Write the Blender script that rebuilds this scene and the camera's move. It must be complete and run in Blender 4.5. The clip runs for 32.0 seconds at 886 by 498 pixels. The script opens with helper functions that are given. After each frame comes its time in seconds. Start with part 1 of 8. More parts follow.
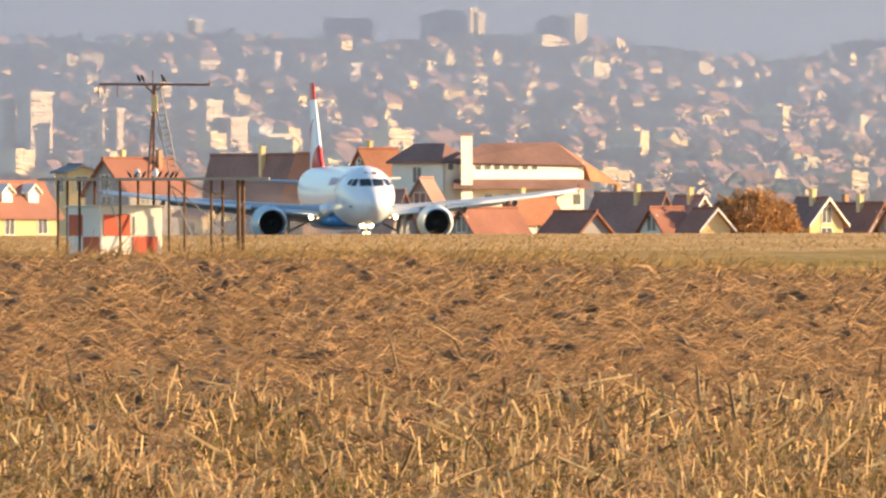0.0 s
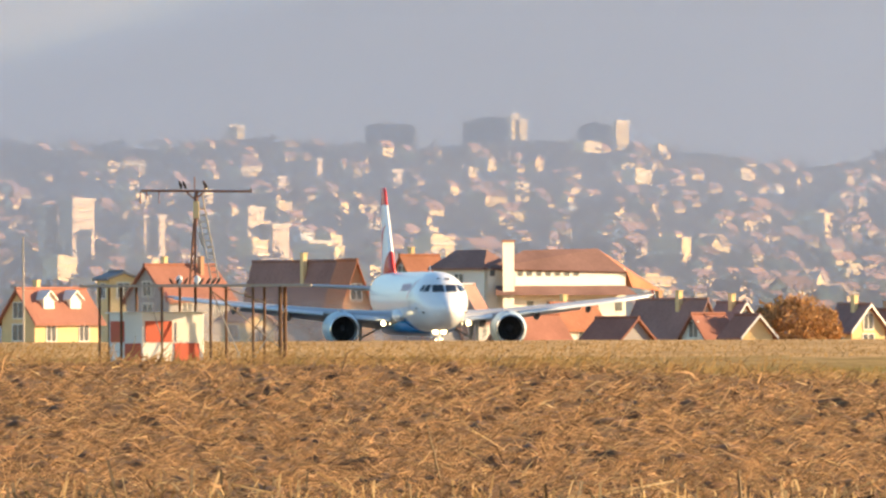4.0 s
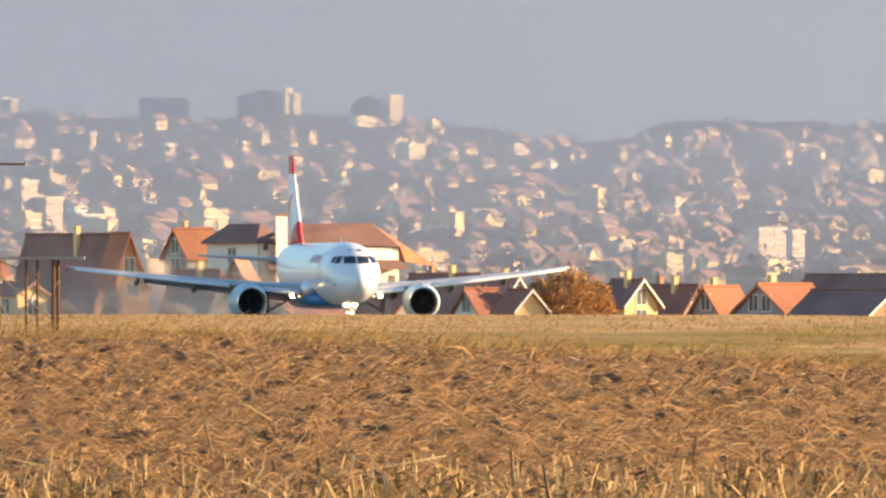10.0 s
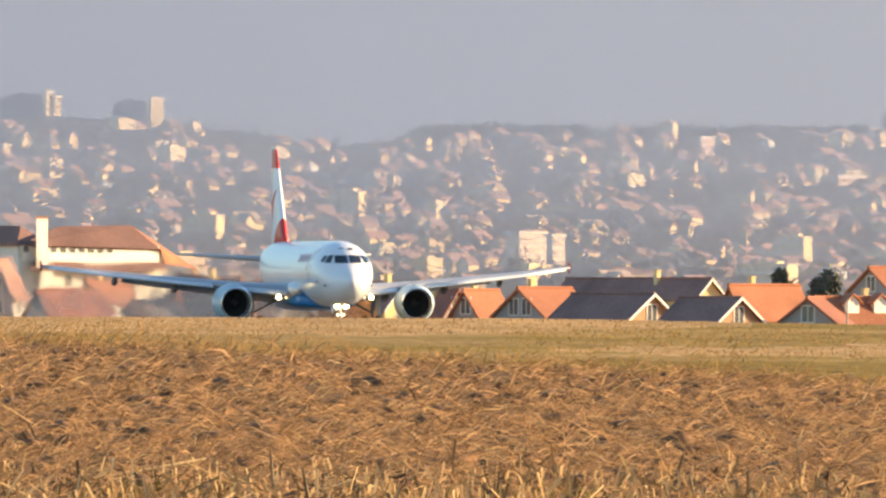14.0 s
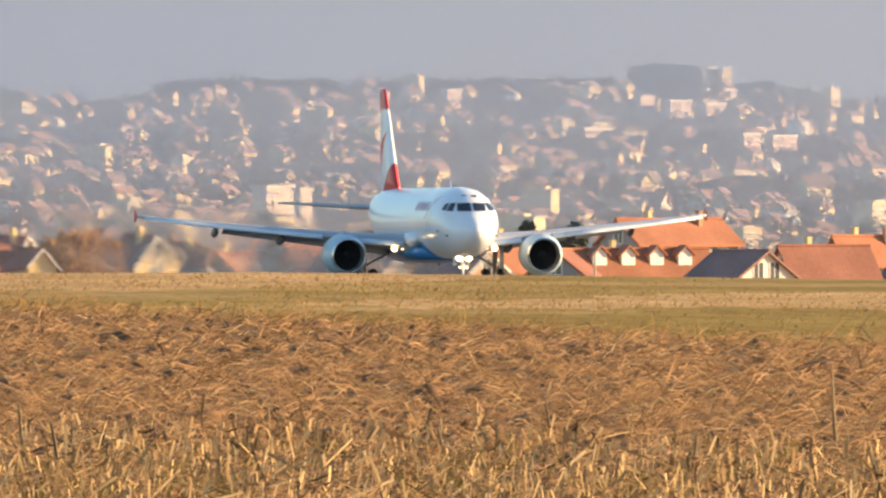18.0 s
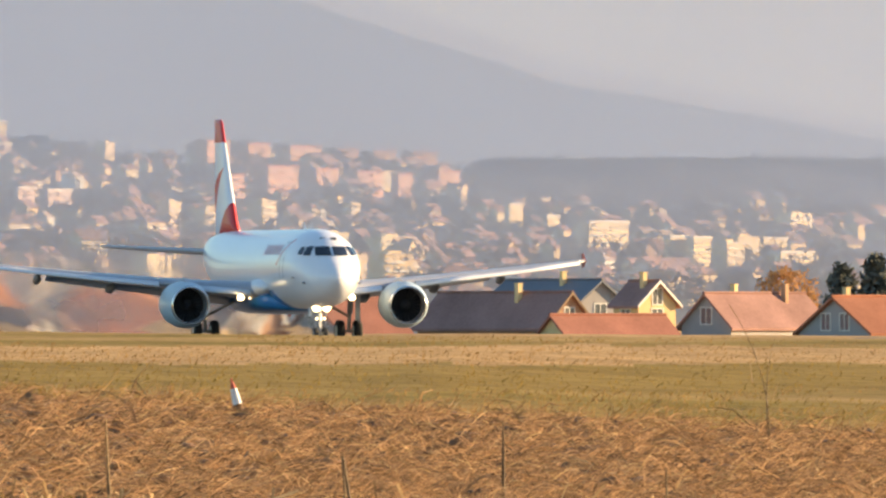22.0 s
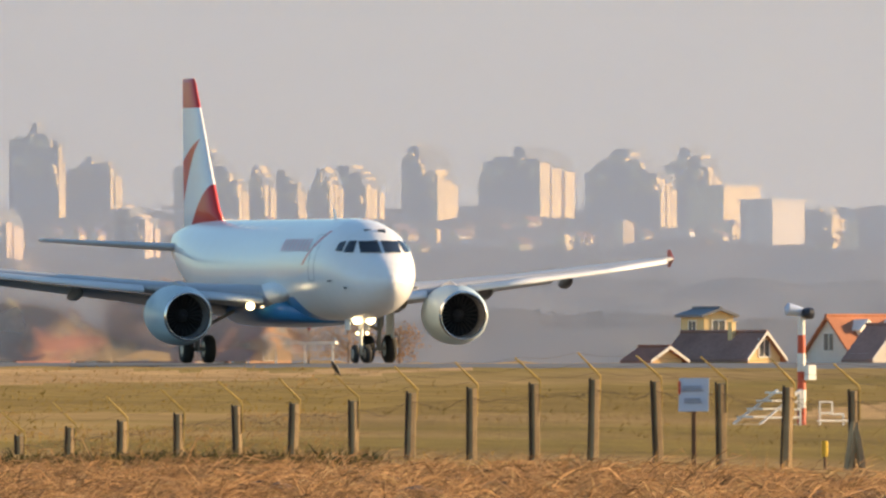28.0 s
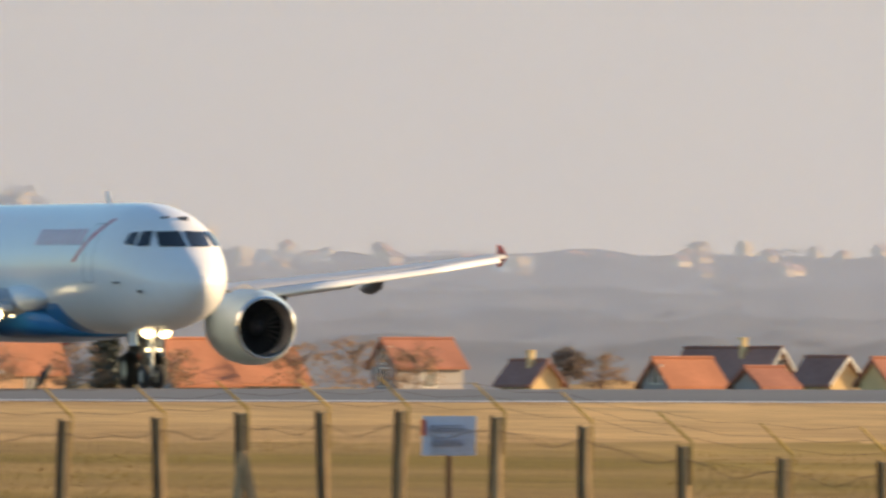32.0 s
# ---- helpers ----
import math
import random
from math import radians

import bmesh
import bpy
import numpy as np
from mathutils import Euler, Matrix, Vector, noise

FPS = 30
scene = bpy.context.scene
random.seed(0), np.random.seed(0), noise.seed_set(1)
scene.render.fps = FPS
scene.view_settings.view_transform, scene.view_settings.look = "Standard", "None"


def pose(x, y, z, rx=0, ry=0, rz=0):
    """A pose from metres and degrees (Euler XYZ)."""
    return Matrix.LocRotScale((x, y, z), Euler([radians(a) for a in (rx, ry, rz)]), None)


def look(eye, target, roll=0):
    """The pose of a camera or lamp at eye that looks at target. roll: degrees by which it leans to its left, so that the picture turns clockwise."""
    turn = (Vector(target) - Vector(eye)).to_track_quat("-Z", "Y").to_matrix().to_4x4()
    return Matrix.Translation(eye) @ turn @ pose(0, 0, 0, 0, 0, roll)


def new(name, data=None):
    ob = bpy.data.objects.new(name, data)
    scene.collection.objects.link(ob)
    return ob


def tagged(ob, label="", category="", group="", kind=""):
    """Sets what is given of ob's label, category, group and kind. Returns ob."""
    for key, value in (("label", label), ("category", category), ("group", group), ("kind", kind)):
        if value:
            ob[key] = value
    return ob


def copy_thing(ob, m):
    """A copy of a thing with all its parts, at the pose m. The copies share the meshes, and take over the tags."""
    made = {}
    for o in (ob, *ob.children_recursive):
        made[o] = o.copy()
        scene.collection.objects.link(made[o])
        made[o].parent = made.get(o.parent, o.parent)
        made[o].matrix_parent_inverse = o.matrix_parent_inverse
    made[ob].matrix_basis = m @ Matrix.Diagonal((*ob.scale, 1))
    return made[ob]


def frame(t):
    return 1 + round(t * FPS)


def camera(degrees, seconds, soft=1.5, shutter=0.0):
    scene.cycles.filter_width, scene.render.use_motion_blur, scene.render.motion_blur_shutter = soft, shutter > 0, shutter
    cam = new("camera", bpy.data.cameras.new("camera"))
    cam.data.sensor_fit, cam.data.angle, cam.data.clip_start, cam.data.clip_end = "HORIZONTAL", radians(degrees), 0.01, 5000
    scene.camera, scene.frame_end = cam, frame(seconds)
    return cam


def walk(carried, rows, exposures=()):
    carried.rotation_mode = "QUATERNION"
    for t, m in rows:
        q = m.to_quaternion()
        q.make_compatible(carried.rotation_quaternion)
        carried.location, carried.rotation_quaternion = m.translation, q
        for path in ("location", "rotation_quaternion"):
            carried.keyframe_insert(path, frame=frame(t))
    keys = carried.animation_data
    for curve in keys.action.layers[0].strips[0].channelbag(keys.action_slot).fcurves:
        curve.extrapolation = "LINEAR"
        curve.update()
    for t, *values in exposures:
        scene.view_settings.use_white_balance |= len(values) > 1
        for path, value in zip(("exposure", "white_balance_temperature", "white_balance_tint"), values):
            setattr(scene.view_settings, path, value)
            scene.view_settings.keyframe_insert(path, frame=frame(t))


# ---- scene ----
FOC = 52704.0        # directions below are given in units of 1/FOC radian
EYE = 1.65           # the tripod's height over the stubble field
cam = camera(1.7045, 32.0, soft=2.5, shutter=0.06)


def aim(u, v, roll):
    return pose(0, 0, EYE, 90 - math.degrees(v / FOC), 0, -math.degrees(u / FOC)) @ pose(0, 0, 0, 0, 0, roll)


# seconds, pan and tilt in units of 1/FOC radian, lean in degrees: the camera stands still and follows the aircraft
PAN = [
    (0, -0.0, 0.0, -0.24),
    (0.5, 16.7, -34.6, -0.32),
    (1, -15.7, -54.5, -0.28),
    (1.5, -41.0, -62.3, -0.26),
    (2, 55.2, -101.7, -0.12),
    (2.5, 56.6, -212.7, -0.23),
    (3, -82.1, -236.0, -0.27),
    (3.5, -103.3, -198.9, -0.32),
    (5.5, 90.5, -175.7, 0.08),
    (6, 175.7, -57.8, -0.10),
    (6.5, 131.6, 23.0, -0.24),
    (7, 77.0, -20.1, -0.17),
    (7.5, 40.8, -37.7, -0.03),
    (8, 106.8, -52.4, 0.20),
    (8.5, 218.6, -76.0, 0.05),
    (9, 309.6, -128.2, 0.11),
    (9.5, 312.0, -139.0, -0.02),
    (10, 328.1, -142.2, -0.02),
    (10.5, 341.5, -102.0, 0.20),
    (11, 415.9, -62.4, 0.13),
    (11.5, 517.7, -121.9, 0.10),
    (12, 615.8, -188.0, 0.24),
    (12.5, 646.3, -205.3, 0.27),
    (13, 675.4, -196.0, 0.25),
    (13.5, 690.6, -144.8, 0.24),
    (14, 752.2, -148.2, 0.17),
    (14.5, 814.7, -125.2, 0.11),
    (15, 940.7, -185.2, 0.18),
    (15.5, 1063.6, -190.8, 0.15),
    (17.5, 1180.8, -88.9, -0.14),
    (18, 1199.2, -66.3, -0.18),
    (18.5, 1363.8, -54.7, -0.06),
    (19, 1569.6, -54.8, 0.21),
    (19.5, 1726.1, -108.3, 0.26),
    (20, 1842.8, -147.9, 0.21),
    (20.5, 1980.5, -160.6, -0.05),
    (21, 2181.1, -86.7, 0.05),
    (21.5, 2332.5, -84.2, 0.06),
    (22, 2483.7, -158.8, -0.07),
    (22.5, 2584.9, -205.5, -0.03),
    (23, 2626.7, -206.1, -0.07),
    (23.5, 2735.9, -237.1, -0.11),
    (24, 3136.6, -270.8, 0.00),
    (24.5, 3312.2, -291.6, 0.00),
    (25, 3460.1, -295.2, 0.00),
    (25.5, 3664.5, -246.6, 0.00),
    (26, 3990.7, -202.0, 0.03),
    (26.5, 4331.5, -175.2, -0.01),
    (28.5, 5465.9, -206.9, -0.02),
    (29, 5793.1, -210.1, 0.10),
    (29.5, 6078.7, -251.1, -0.03),
    (30, 6579.4, -284.5, 0.00),
    (30.2, 6959.2, -258.0, 0.00),
    (30.5, 7217.2, -225.2, 0.17),
    (30.8, 7731.9, -234.1, 0.00),
    (31, 7915.6, -231.0, -0.21),
    (31.5, 8000.7, -244.5, 0.02),
    (31.7, 8067.2, -244.6, 0.00),
    (31.8, 8345.3, -250.0, 0.00),
    (31.9, 8631.3, -251.5, 0.00),
    (32, 9118.8, -238.5, 0.00),
]
walk(cam, [(t, aim(u, v, roll)) for t, u, v, roll in PAN], [(0.0, 1.31, 7350, 10), (17.0, 1.26, 7350, 10), (27.0, 1.03, 7350, 10), (32.0, 0.90, 7400, 10)])

# ---- daylight: low autumn sun from the side, hazy sky ----
SUN_TURN, SUN_RISE = 13.0, 13.0      # degrees from +x towards +y, and above the horizon
world = bpy.data.worlds.new("hazy_sky")
scene.world = world
world.use_nodes = True
wt = world.node_tree
wt.nodes.clear()
sky = wt.nodes.new("ShaderNodeTexSky")
sky.sky_type = "NISHITA"
sky.sun_disc = False
sky.sun_elevation = radians(SUN_RISE)
sky.sun_rotation = radians(90 - SUN_TURN)
sky.altitude = 500
sky.air_density = 1.2
sky.dust_density = 0.6
sky.ozone_density = 4.0
wb = wt.nodes.new("ShaderNodeBackground")
wb.inputs["Strength"].default_value = 0.13
wo = wt.nodes.new("ShaderNodeOutputWorld")
wt.links.new(sky.outputs[0], wb.inputs[0])
wt.links.new(wb.outputs[0], wo.inputs[0])

sun_data = bpy.data.lights.new("sun", "SUN")
sun_data.energy = 5.0
sun_data.angle = radians(0.6)
sun_data.color = (1.0, 0.73, 0.44)
sun = new("sun", sun_data)
sun_dir = Vector((math.cos(radians(SUN_TURN)) * math.cos(radians(SUN_RISE)), math.sin(radians(SUN_TURN)) * math.cos(radians(SUN_RISE)), math.sin(radians(SUN_RISE))))
sun.matrix_world = look(sun_dir * 100, (0, 0, 0))


# ---- small helpers ----
def place(u, v, r):
    """The point at range r in the direction (u, v), both in units of 1/FOC radian to the side and down from the horizon."""
    return Vector((r * math.sin(u / FOC), r * math.cos(u / FOC), EYE - v / FOC * r))


def row_range(u, r):
    """The row of houses draws nearer towards the right-hand end of the airfield."""
    return r - 0.035 * max(u, 0.0)


def lerp_table(rows, x):
    if x <= rows[0][0]:
        return rows[0][1]
    for (x0, y0), (x1, y1) in zip(rows, rows[1:]):
        if x <= x1:
            w = (x - x0) / (x1 - x0)
            return y0 + (y1 - y0) * w
    return rows[-1][1]


def part(name, bm, material, parent=None, label="", smooth=False):
    me = bpy.data.meshes.new(name)
    bm.to_mesh(me)
    bm.free()
    return part_mesh(name, me, material, parent, label, smooth)


def part_mesh(name, me, material, parent=None, label="", smooth=False):
    if material and not me.materials:
        me.materials.append(material)
    if smooth:
        me.polygons.foreach_set("use_smooth", [True] * len(me.polygons))
    ob = new(name, me)
    if parent is not None:
        ob.parent = parent
    if label:
        ob["label"] = label
    return ob


def soup(name, verts, faces, material, parent=None, smooth=False):
    """One mesh out of arrays: verts (n, 3) and faces (m, k)."""
    me = bpy.data.meshes.new(name)
    verts, faces = np.asarray(verts, np.float32), np.asarray(faces, np.int32)
    m, k = faces.shape
    me.vertices.add(len(verts))
    me.vertices.foreach_set("co", verts.ravel())
    me.loops.add(m * k)
    me.loops.foreach_set("vertex_index", faces.ravel())
    me.polygons.add(m)
    me.polygons.foreach_set("loop_start", np.arange(0, m * k, k, dtype=np.int32))
    me.update(calc_edges=True)
    return part_mesh(name, me, material, parent, "", smooth)


def add_box(bm, lo, hi, m=None, bevel=0.0):
    pts = [Vector((x, y, z)) for z in (lo[2], hi[2]) for y in (lo[1], hi[1]) for x in (lo[0], hi[0])]
    vs = [bm.verts.new(m @ p if m else p) for p in pts]
    fs = [bm.faces.new([vs[i] for i in q]) for q in ((0, 2, 3, 1), (4, 5, 7, 6), (0, 1, 5, 4), (1, 3, 7, 5), (3, 2, 6, 7), (2, 0, 4, 6))]
    if bevel:
        bmesh.ops.bevel(bm, geom=list({e for f in fs for e in f.edges}), offset=bevel, segments=1, affect="EDGES")
    return vs


def add_rod(bm, a, b, r0, r1=None, n=8, caps=True):
    a, b = Vector(a), Vector(b)
    r1 = r0 if r1 is None else r1
    q = (b - a).to_track_quat("Z", "Y")
    rings = []
    for p, r in ((a, r0), (b, r1)):
        rings.append([bm.verts.new(p + q @ Vector((r * math.cos(2 * math.pi * i / n), r * math.sin(2 * math.pi * i / n), 0))) for i in range(n)])
    for i in range(n):
        bm.faces.new((rings[0][i], rings[0][(i + 1) % n], rings[1][(i + 1) % n], rings[1][i]))
    if caps:
        bm.faces.new(rings[0][::-1])
        bm.faces.new(rings[1])


def add_prism(bm, poly, depth, m):
    """A polygon of (x, z) pushed from y = depth[0] to y = depth[1], then moved by m."""
    a = [bm.verts.new(m @ Vector((x, depth[0], z))) for x, z in poly]
    b = [bm.verts.new(m @ Vector((x, depth[1], z))) for x, z in poly]
    n = len(poly)
    bm.faces.new(a)
    bm.faces.new(b[::-1])
    for i in range(n):
        bm.faces.new((a[(i + 1) % n], a[i], b[i], b[(i + 1) % n]))


def rings_mesh(bm, rings, closed=True, cap0=True, cap1=True):
    vs = [[bm.verts.new(p) for p in ring] for ring in rings]
    n = len(rings[0])
    for a, b in zip(vs, vs[1:]):
        for i in range(n if closed else n - 1):
            bm.faces.new((a[i], a[(i + 1) % n], b[(i + 1) % n], b[i]))
    if cap0:
        bm.faces.new(vs[0][::-1])
    if cap1:
        bm.faces.new(vs[-1])
    return vs


def lathe(bm, prof, m, n=32, cap0=False, cap1=False):
    """prof: (x, radius) along the local x axis."""
    rings_mesh(bm, [[m @ Vector((x, r * math.cos(2 * math.pi * i / n), r * math.sin(2 * math.pi * i / n))) for i in range(n)] for x, r in prof], True, cap0, cap1)


# ---- materials ----
def mat(name, color, rough=0.7, metal=0.0, vary=0.25, scale=1.0, bump=0.0, second=None, spread=0.5, spec=0.5):
    """A surface with grain and broad patches. second: the other colour of the patches."""
    m = bpy.data.materials.new(name)
    m.use_nodes = True
    t = m.node_tree
    b = t.nodes["Principled BSDF"]
    co = t.nodes.new("ShaderNodeTexCoord")
    big, fine = t.nodes.new("ShaderNodeTexNoise"), t.nodes.new("ShaderNodeTexNoise")
    big.inputs["Scale"].default_value, fine.inputs["Scale"].default_value = 0.35 * scale, 5.0 * scale
    big.inputs["Detail"].default_value, fine.inputs["Detail"].default_value = 4, 3
    for nz in (big, fine):
        t.links.new(co.outputs["Object"], nz.inputs["Vector"])
    oi = t.nodes.new("ShaderNodeObjectInfo")
    ramp = t.nodes.new("ShaderNodeMapRange")
    ramp.inputs["From Min"].default_value, ramp.inputs["From Max"].default_value = 0.5 - spread / 2, 0.5 + spread / 2
    t.links.new(big.outputs["Fac"], ramp.inputs["Value"])
    mix = t.nodes.new("ShaderNodeMix")
    mix.data_type = "RGBA"
    c2 = second or tuple(c * (1 - vary) for c in color)
    mix.inputs[6].default_value, mix.inputs[7].default_value = (*color, 1), (*c2, 1)
    t.links.new(ramp.outputs[0], mix.inputs[0])
    hsv = t.nodes.new("ShaderNodeHueSaturation")
    t.links.new(mix.outputs[2], hsv.inputs["Color"])
    val = t.nodes.new("ShaderNodeMath")
    val.operation = "MULTIPLY_ADD"
    val.inputs[1].default_value, val.inputs[2].default_value = vary * 1.2, 1 - vary * 0.6
    t.links.new(fine.outputs["Fac"], val.inputs[0])
    each = t.nodes.new("ShaderNodeMath")
    each.operation = "MULTIPLY_ADD"
    each.inputs[1].default_value, each.inputs[2].default_value = vary * 0.5, -vary * 0.25
    t.links.new(oi.outputs["Random"], each.inputs[0])
    tot = t.nodes.new("ShaderNodeMath")
    t.links.new(val.outputs[0], tot.inputs[0])
    t.links.new(each.outputs[0], tot.inputs[1])
    t.links.new(tot.outputs[0], hsv.inputs["Value"])
    t.links.new(hsv.outputs[0], b.inputs["Base Color"])
    b.inputs["Roughness"].default_value, b.inputs["Metallic"].default_value = rough, metal
    b.inputs["Specular IOR Level"].default_value = spec
    if bump:
        bp = t.nodes.new("ShaderNodeBump")
        bp.inputs["Strength"].default_value, bp.inputs["Distance"].default_value = bump, 0.02 / scale
        t.links.new(fine.outputs["Fac"], bp.inputs["Height"])
        t.links.new(bp.outputs[0], b.inputs["Normal"])
    return m


def islands(m, vary=0.5):
    """Let each loose piece of a joined mesh differ in brightness."""
    t = m.node_tree
    b = t.nodes["Principled BSDF"]
    link = b.inputs["Base Color"].links[0]
    src = link.from_socket
    g = t.nodes.new("ShaderNodeNewGeometry")
    mr = t.nodes.new("ShaderNodeMapRange")
    mr.inputs["To Min"].default_value, mr.inputs["To Max"].default_value = 1 - vary, 1 + vary
    t.links.new(g.outputs["Random Per Island"], mr.inputs["Value"])
    h = t.nodes.new("ShaderNodeHueSaturation")
    t.links.new(src, h.inputs["Color"])
    t.links.new(mr.outputs[0], h.inputs["Value"])
    t.links.new(h.outputs[0], b.inputs["Base Color"])
    return m


def mottle(m, scale, amount):
    """Uneven growth: brightness varies over tufts of the given scale across and along the field."""
    t = m.node_tree
    b = t.nodes["Principled BSDF"]
    src = b.inputs["Base Color"].links[0].from_socket
    co, mp, nz, mr, h = (t.nodes.new("ShaderNode" + k) for k in ("TexCoord", "Mapping", "TexNoise", "MapRange", "HueSaturation"))
    mp.inputs["Scale"].default_value = scale
    nz.inputs["Scale"].default_value, nz.inputs["Detail"].default_value, nz.inputs["Roughness"].default_value = 1.0, 5, 0.7
    mr.inputs["From Min"].default_value, mr.inputs["From Max"].default_value = 0.3, 0.7
    mr.inputs["To Min"].default_value, mr.inputs["To Max"].default_value = 1 - amount, 1 + amount
    t.links.new(co.outputs["Object"], mp.inputs["Vector"])
    t.links.new(mp.outputs[0], nz.inputs["Vector"])
    t.links.new(nz.outputs["Fac"], mr.inputs["Value"])
    t.links.new(src, h.inputs["Color"])
    t.links.new(mr.outputs[0], h.inputs["Value"])
    t.links.new(h.outputs[0], b.inputs["Base Color"])
    return m


def glow(name, color, strength):
    m = bpy.data.materials.new(name)
    m.use_nodes = True
    b = m.node_tree.nodes["Principled BSDF"]
    b.inputs["Base Color"].default_value = (*color, 1)
    b.inputs["Emission Color"].default_value = (*color, 1)
    b.inputs["Emission Strength"].default_value = strength
    return m


def leafy(m, share=0.3):
    """Let light through: dry leaves and blades glow when lit from behind."""
    t = m.node_tree
    b, out = t.nodes["Principled BSDF"], t.nodes["Material Output"]
    tr, mix = t.nodes.new("ShaderNodeBsdfTranslucent"), t.nodes.new("ShaderNodeMixShader")
    mix.inputs[0].default_value = share
    t.links.new(b.inputs["Base Color"].links[0].from_socket, tr.inputs["Color"])
    t.links.new(b.outputs[0], mix.inputs[1])
    t.links.new(tr.outputs[0], mix.inputs[2])
    t.links.new(mix.outputs[0], out.inputs["Surface"])
    return m


M_SOIL = mat("ploughed_soil", (0.13, 0.065, 0.028), 0.95, vary=0.5, scale=1.2, bump=0.5, second=(0.26, 0.14, 0.06), spec=0.05)
M_STRAW = islands(mat("straw", (0.46, 0.275, 0.14), 0.8, spec=0.15, vary=0.35, scale=4.0, second=(0.20, 0.105, 0.05), spread=0.35), 0.75)
M_STALK = islands(mat("dry_stalks", (0.62, 0.42, 0.20), 0.6, vary=0.3, scale=4.0, second=(0.20, 0.115, 0.048), spread=0.3), 0.75)
M_WEED = islands(mat("green_weeds", (0.12, 0.11, 0.022), 0.8, vary=0.3, scale=1.0, second=(0.17, 0.12, 0.03), spec=0.1), 0.5)
M_GRASS_BLADE = islands(mat("dry_grass_blades", (0.42, 0.26, 0.11), 0.8, vary=0.2, scale=0.1, second=(0.33, 0.20, 0.08), spec=0.05), 0.22)
M_GRASS_GREEN = islands(mat("greenish_grass_blades", (0.27, 0.185, 0.05), 0.85, vary=0.2, scale=0.05, second=(0.34, 0.22, 0.07), spec=0.05), 0.22)
M_ASPHALT = mat("runway_asphalt", (0.12, 0.12, 0.125), 0.8, vary=0.2, scale=0.3, bump=0.1)
M_TILE_ORANGE = mat("orange_roof_tiles", (0.46, 0.19, 0.11), 0.85, vary=0.35, scale=0.8, bump=0.3, spec=0.2)
M_TILE_RED = mat("red_brown_roof_tiles", (0.36, 0.155, 0.11), 0.85, vary=0.35, scale=0.8, bump=0.3, spec=0.2)
# dark tile tone lifted: haze over the houses is put into the colour
M_TILE_DARK = mat("dark_brown_roof_tiles", (0.37, 0.215, 0.18), 0.9, vary=0.4, scale=0.8, bump=0.3, spec=0.1)
# darker copy of the tiles: shade on the long building's roof, in the colour
M_TILE_SHADE = mat("shade_toned_umber_tiles", (0.26, 0.15, 0.125), 0.9, vary=0.4, scale=0.8, bump=0.3, spec=0.1)
M_ROOF_GREY = mat("grey_sheet_roof", (0.16, 0.17, 0.19), 0.6, vary=0.2, scale=0.5)
M_CREAM = mat("cream_render", (0.76, 0.57, 0.30), 0.9, vary=0.15, scale=0.5, spec=0.2)
M_WHITE_WALL = mat("white_render", (0.78, 0.74, 0.66), 0.9, vary=0.12, scale=0.5)
M_BRICK = mat("bare_orange_brick", (0.50, 0.30, 0.18), 0.9, vary=0.25, scale=2.0, bump=0.3)
M_GREY_WALL = mat("grey_render", (0.36, 0.34, 0.33), 0.9, vary=0.15, scale=0.5)
M_PINK_WALL = mat("pink_concrete", (0.62, 0.42, 0.34), 0.9, vary=0.15, scale=0.3)
M_CONCRETE = mat("pale_concrete", (0.62, 0.54, 0.45), 0.9, vary=0.2, scale=0.3)
M_TRIM = mat("white_trim", (0.8, 0.77, 0.7), 0.6, vary=0.08)
M_WOOD = mat("weathered_wood", (0.26, 0.17, 0.10), 0.85, vary=0.3, scale=2.0)
M_GLASS = mat("dark_window_glass", (0.11, 0.12, 0.13), 0.12, vary=0.1, spec=0.8)
# needle, leaf and twig tones lifted to stand for the haze before them
M_LEAF_DARK = islands(mat("conifer_needles", (0.105, 0.118, 0.10), 0.8, vary=0.3), 0.35)
M_LEAF_ORANGE = islands(mat("autumn_leaves", (0.50, 0.27, 0.11), 0.8, vary=0.3), 0.35)
M_TWIG = islands(mat("bare_twigs", (0.24, 0.19, 0.155), 0.9, vary=0.3), 0.4)
M_HILL = mat("hillside_scrub", (0.045, 0.045, 0.045), 0.95, vary=0.4, scale=0.03, second=(0.075, 0.065, 0.056), spec=0.05)
M_HILL_TREE = islands(mat("hillside_trees", (0.035, 0.036, 0.035), 0.95, vary=0.4, scale=0.05, second=(0.06, 0.048, 0.04)), 0.12)
M_STEEL = mat("grey_painted_steel", (0.42, 0.38, 0.33), 0.6, 0.3, vary=0.2, scale=3.0)
M_RUST = mat("rusty_steel", (0.17, 0.09, 0.05), 0.85, 0.2, vary=0.35, scale=6.0)
M_YELLOW = mat("yellow_fence_arm", (0.52, 0.34, 0.08), 0.7, vary=0.35, scale=6.0)
M_POST = mat("old_concrete_post", (0.46, 0.33, 0.19), 0.9, vary=0.4, scale=6.0, bump=0.3, spec=0.1)
M_SIGN_RED = mat("red_paint", (0.60, 0.09, 0.04), 0.55, vary=0.15, scale=2.0)
M_SIGN_WHITE = mat("white_paint", (0.8, 0.78, 0.74), 0.5, vary=0.1, scale=2.0)
for lm in (M_STRAW, M_STALK, M_WEED, M_GRASS_BLADE, M_GRASS_GREEN, M_LEAF_ORANGE):
    leafy(lm, 0.3 if lm in (M_WEED, M_LEAF_ORANGE) else 0.45)
M_TOWN_ROOF = mat("dull_brown_tiles", (0.22, 0.12, 0.09), 0.85, vary=0.3, scale=0.8)
M_TOWN_ORANGE = mat("faded_orange_tiles", (0.33, 0.165, 0.11), 0.85, vary=0.3, scale=0.8)
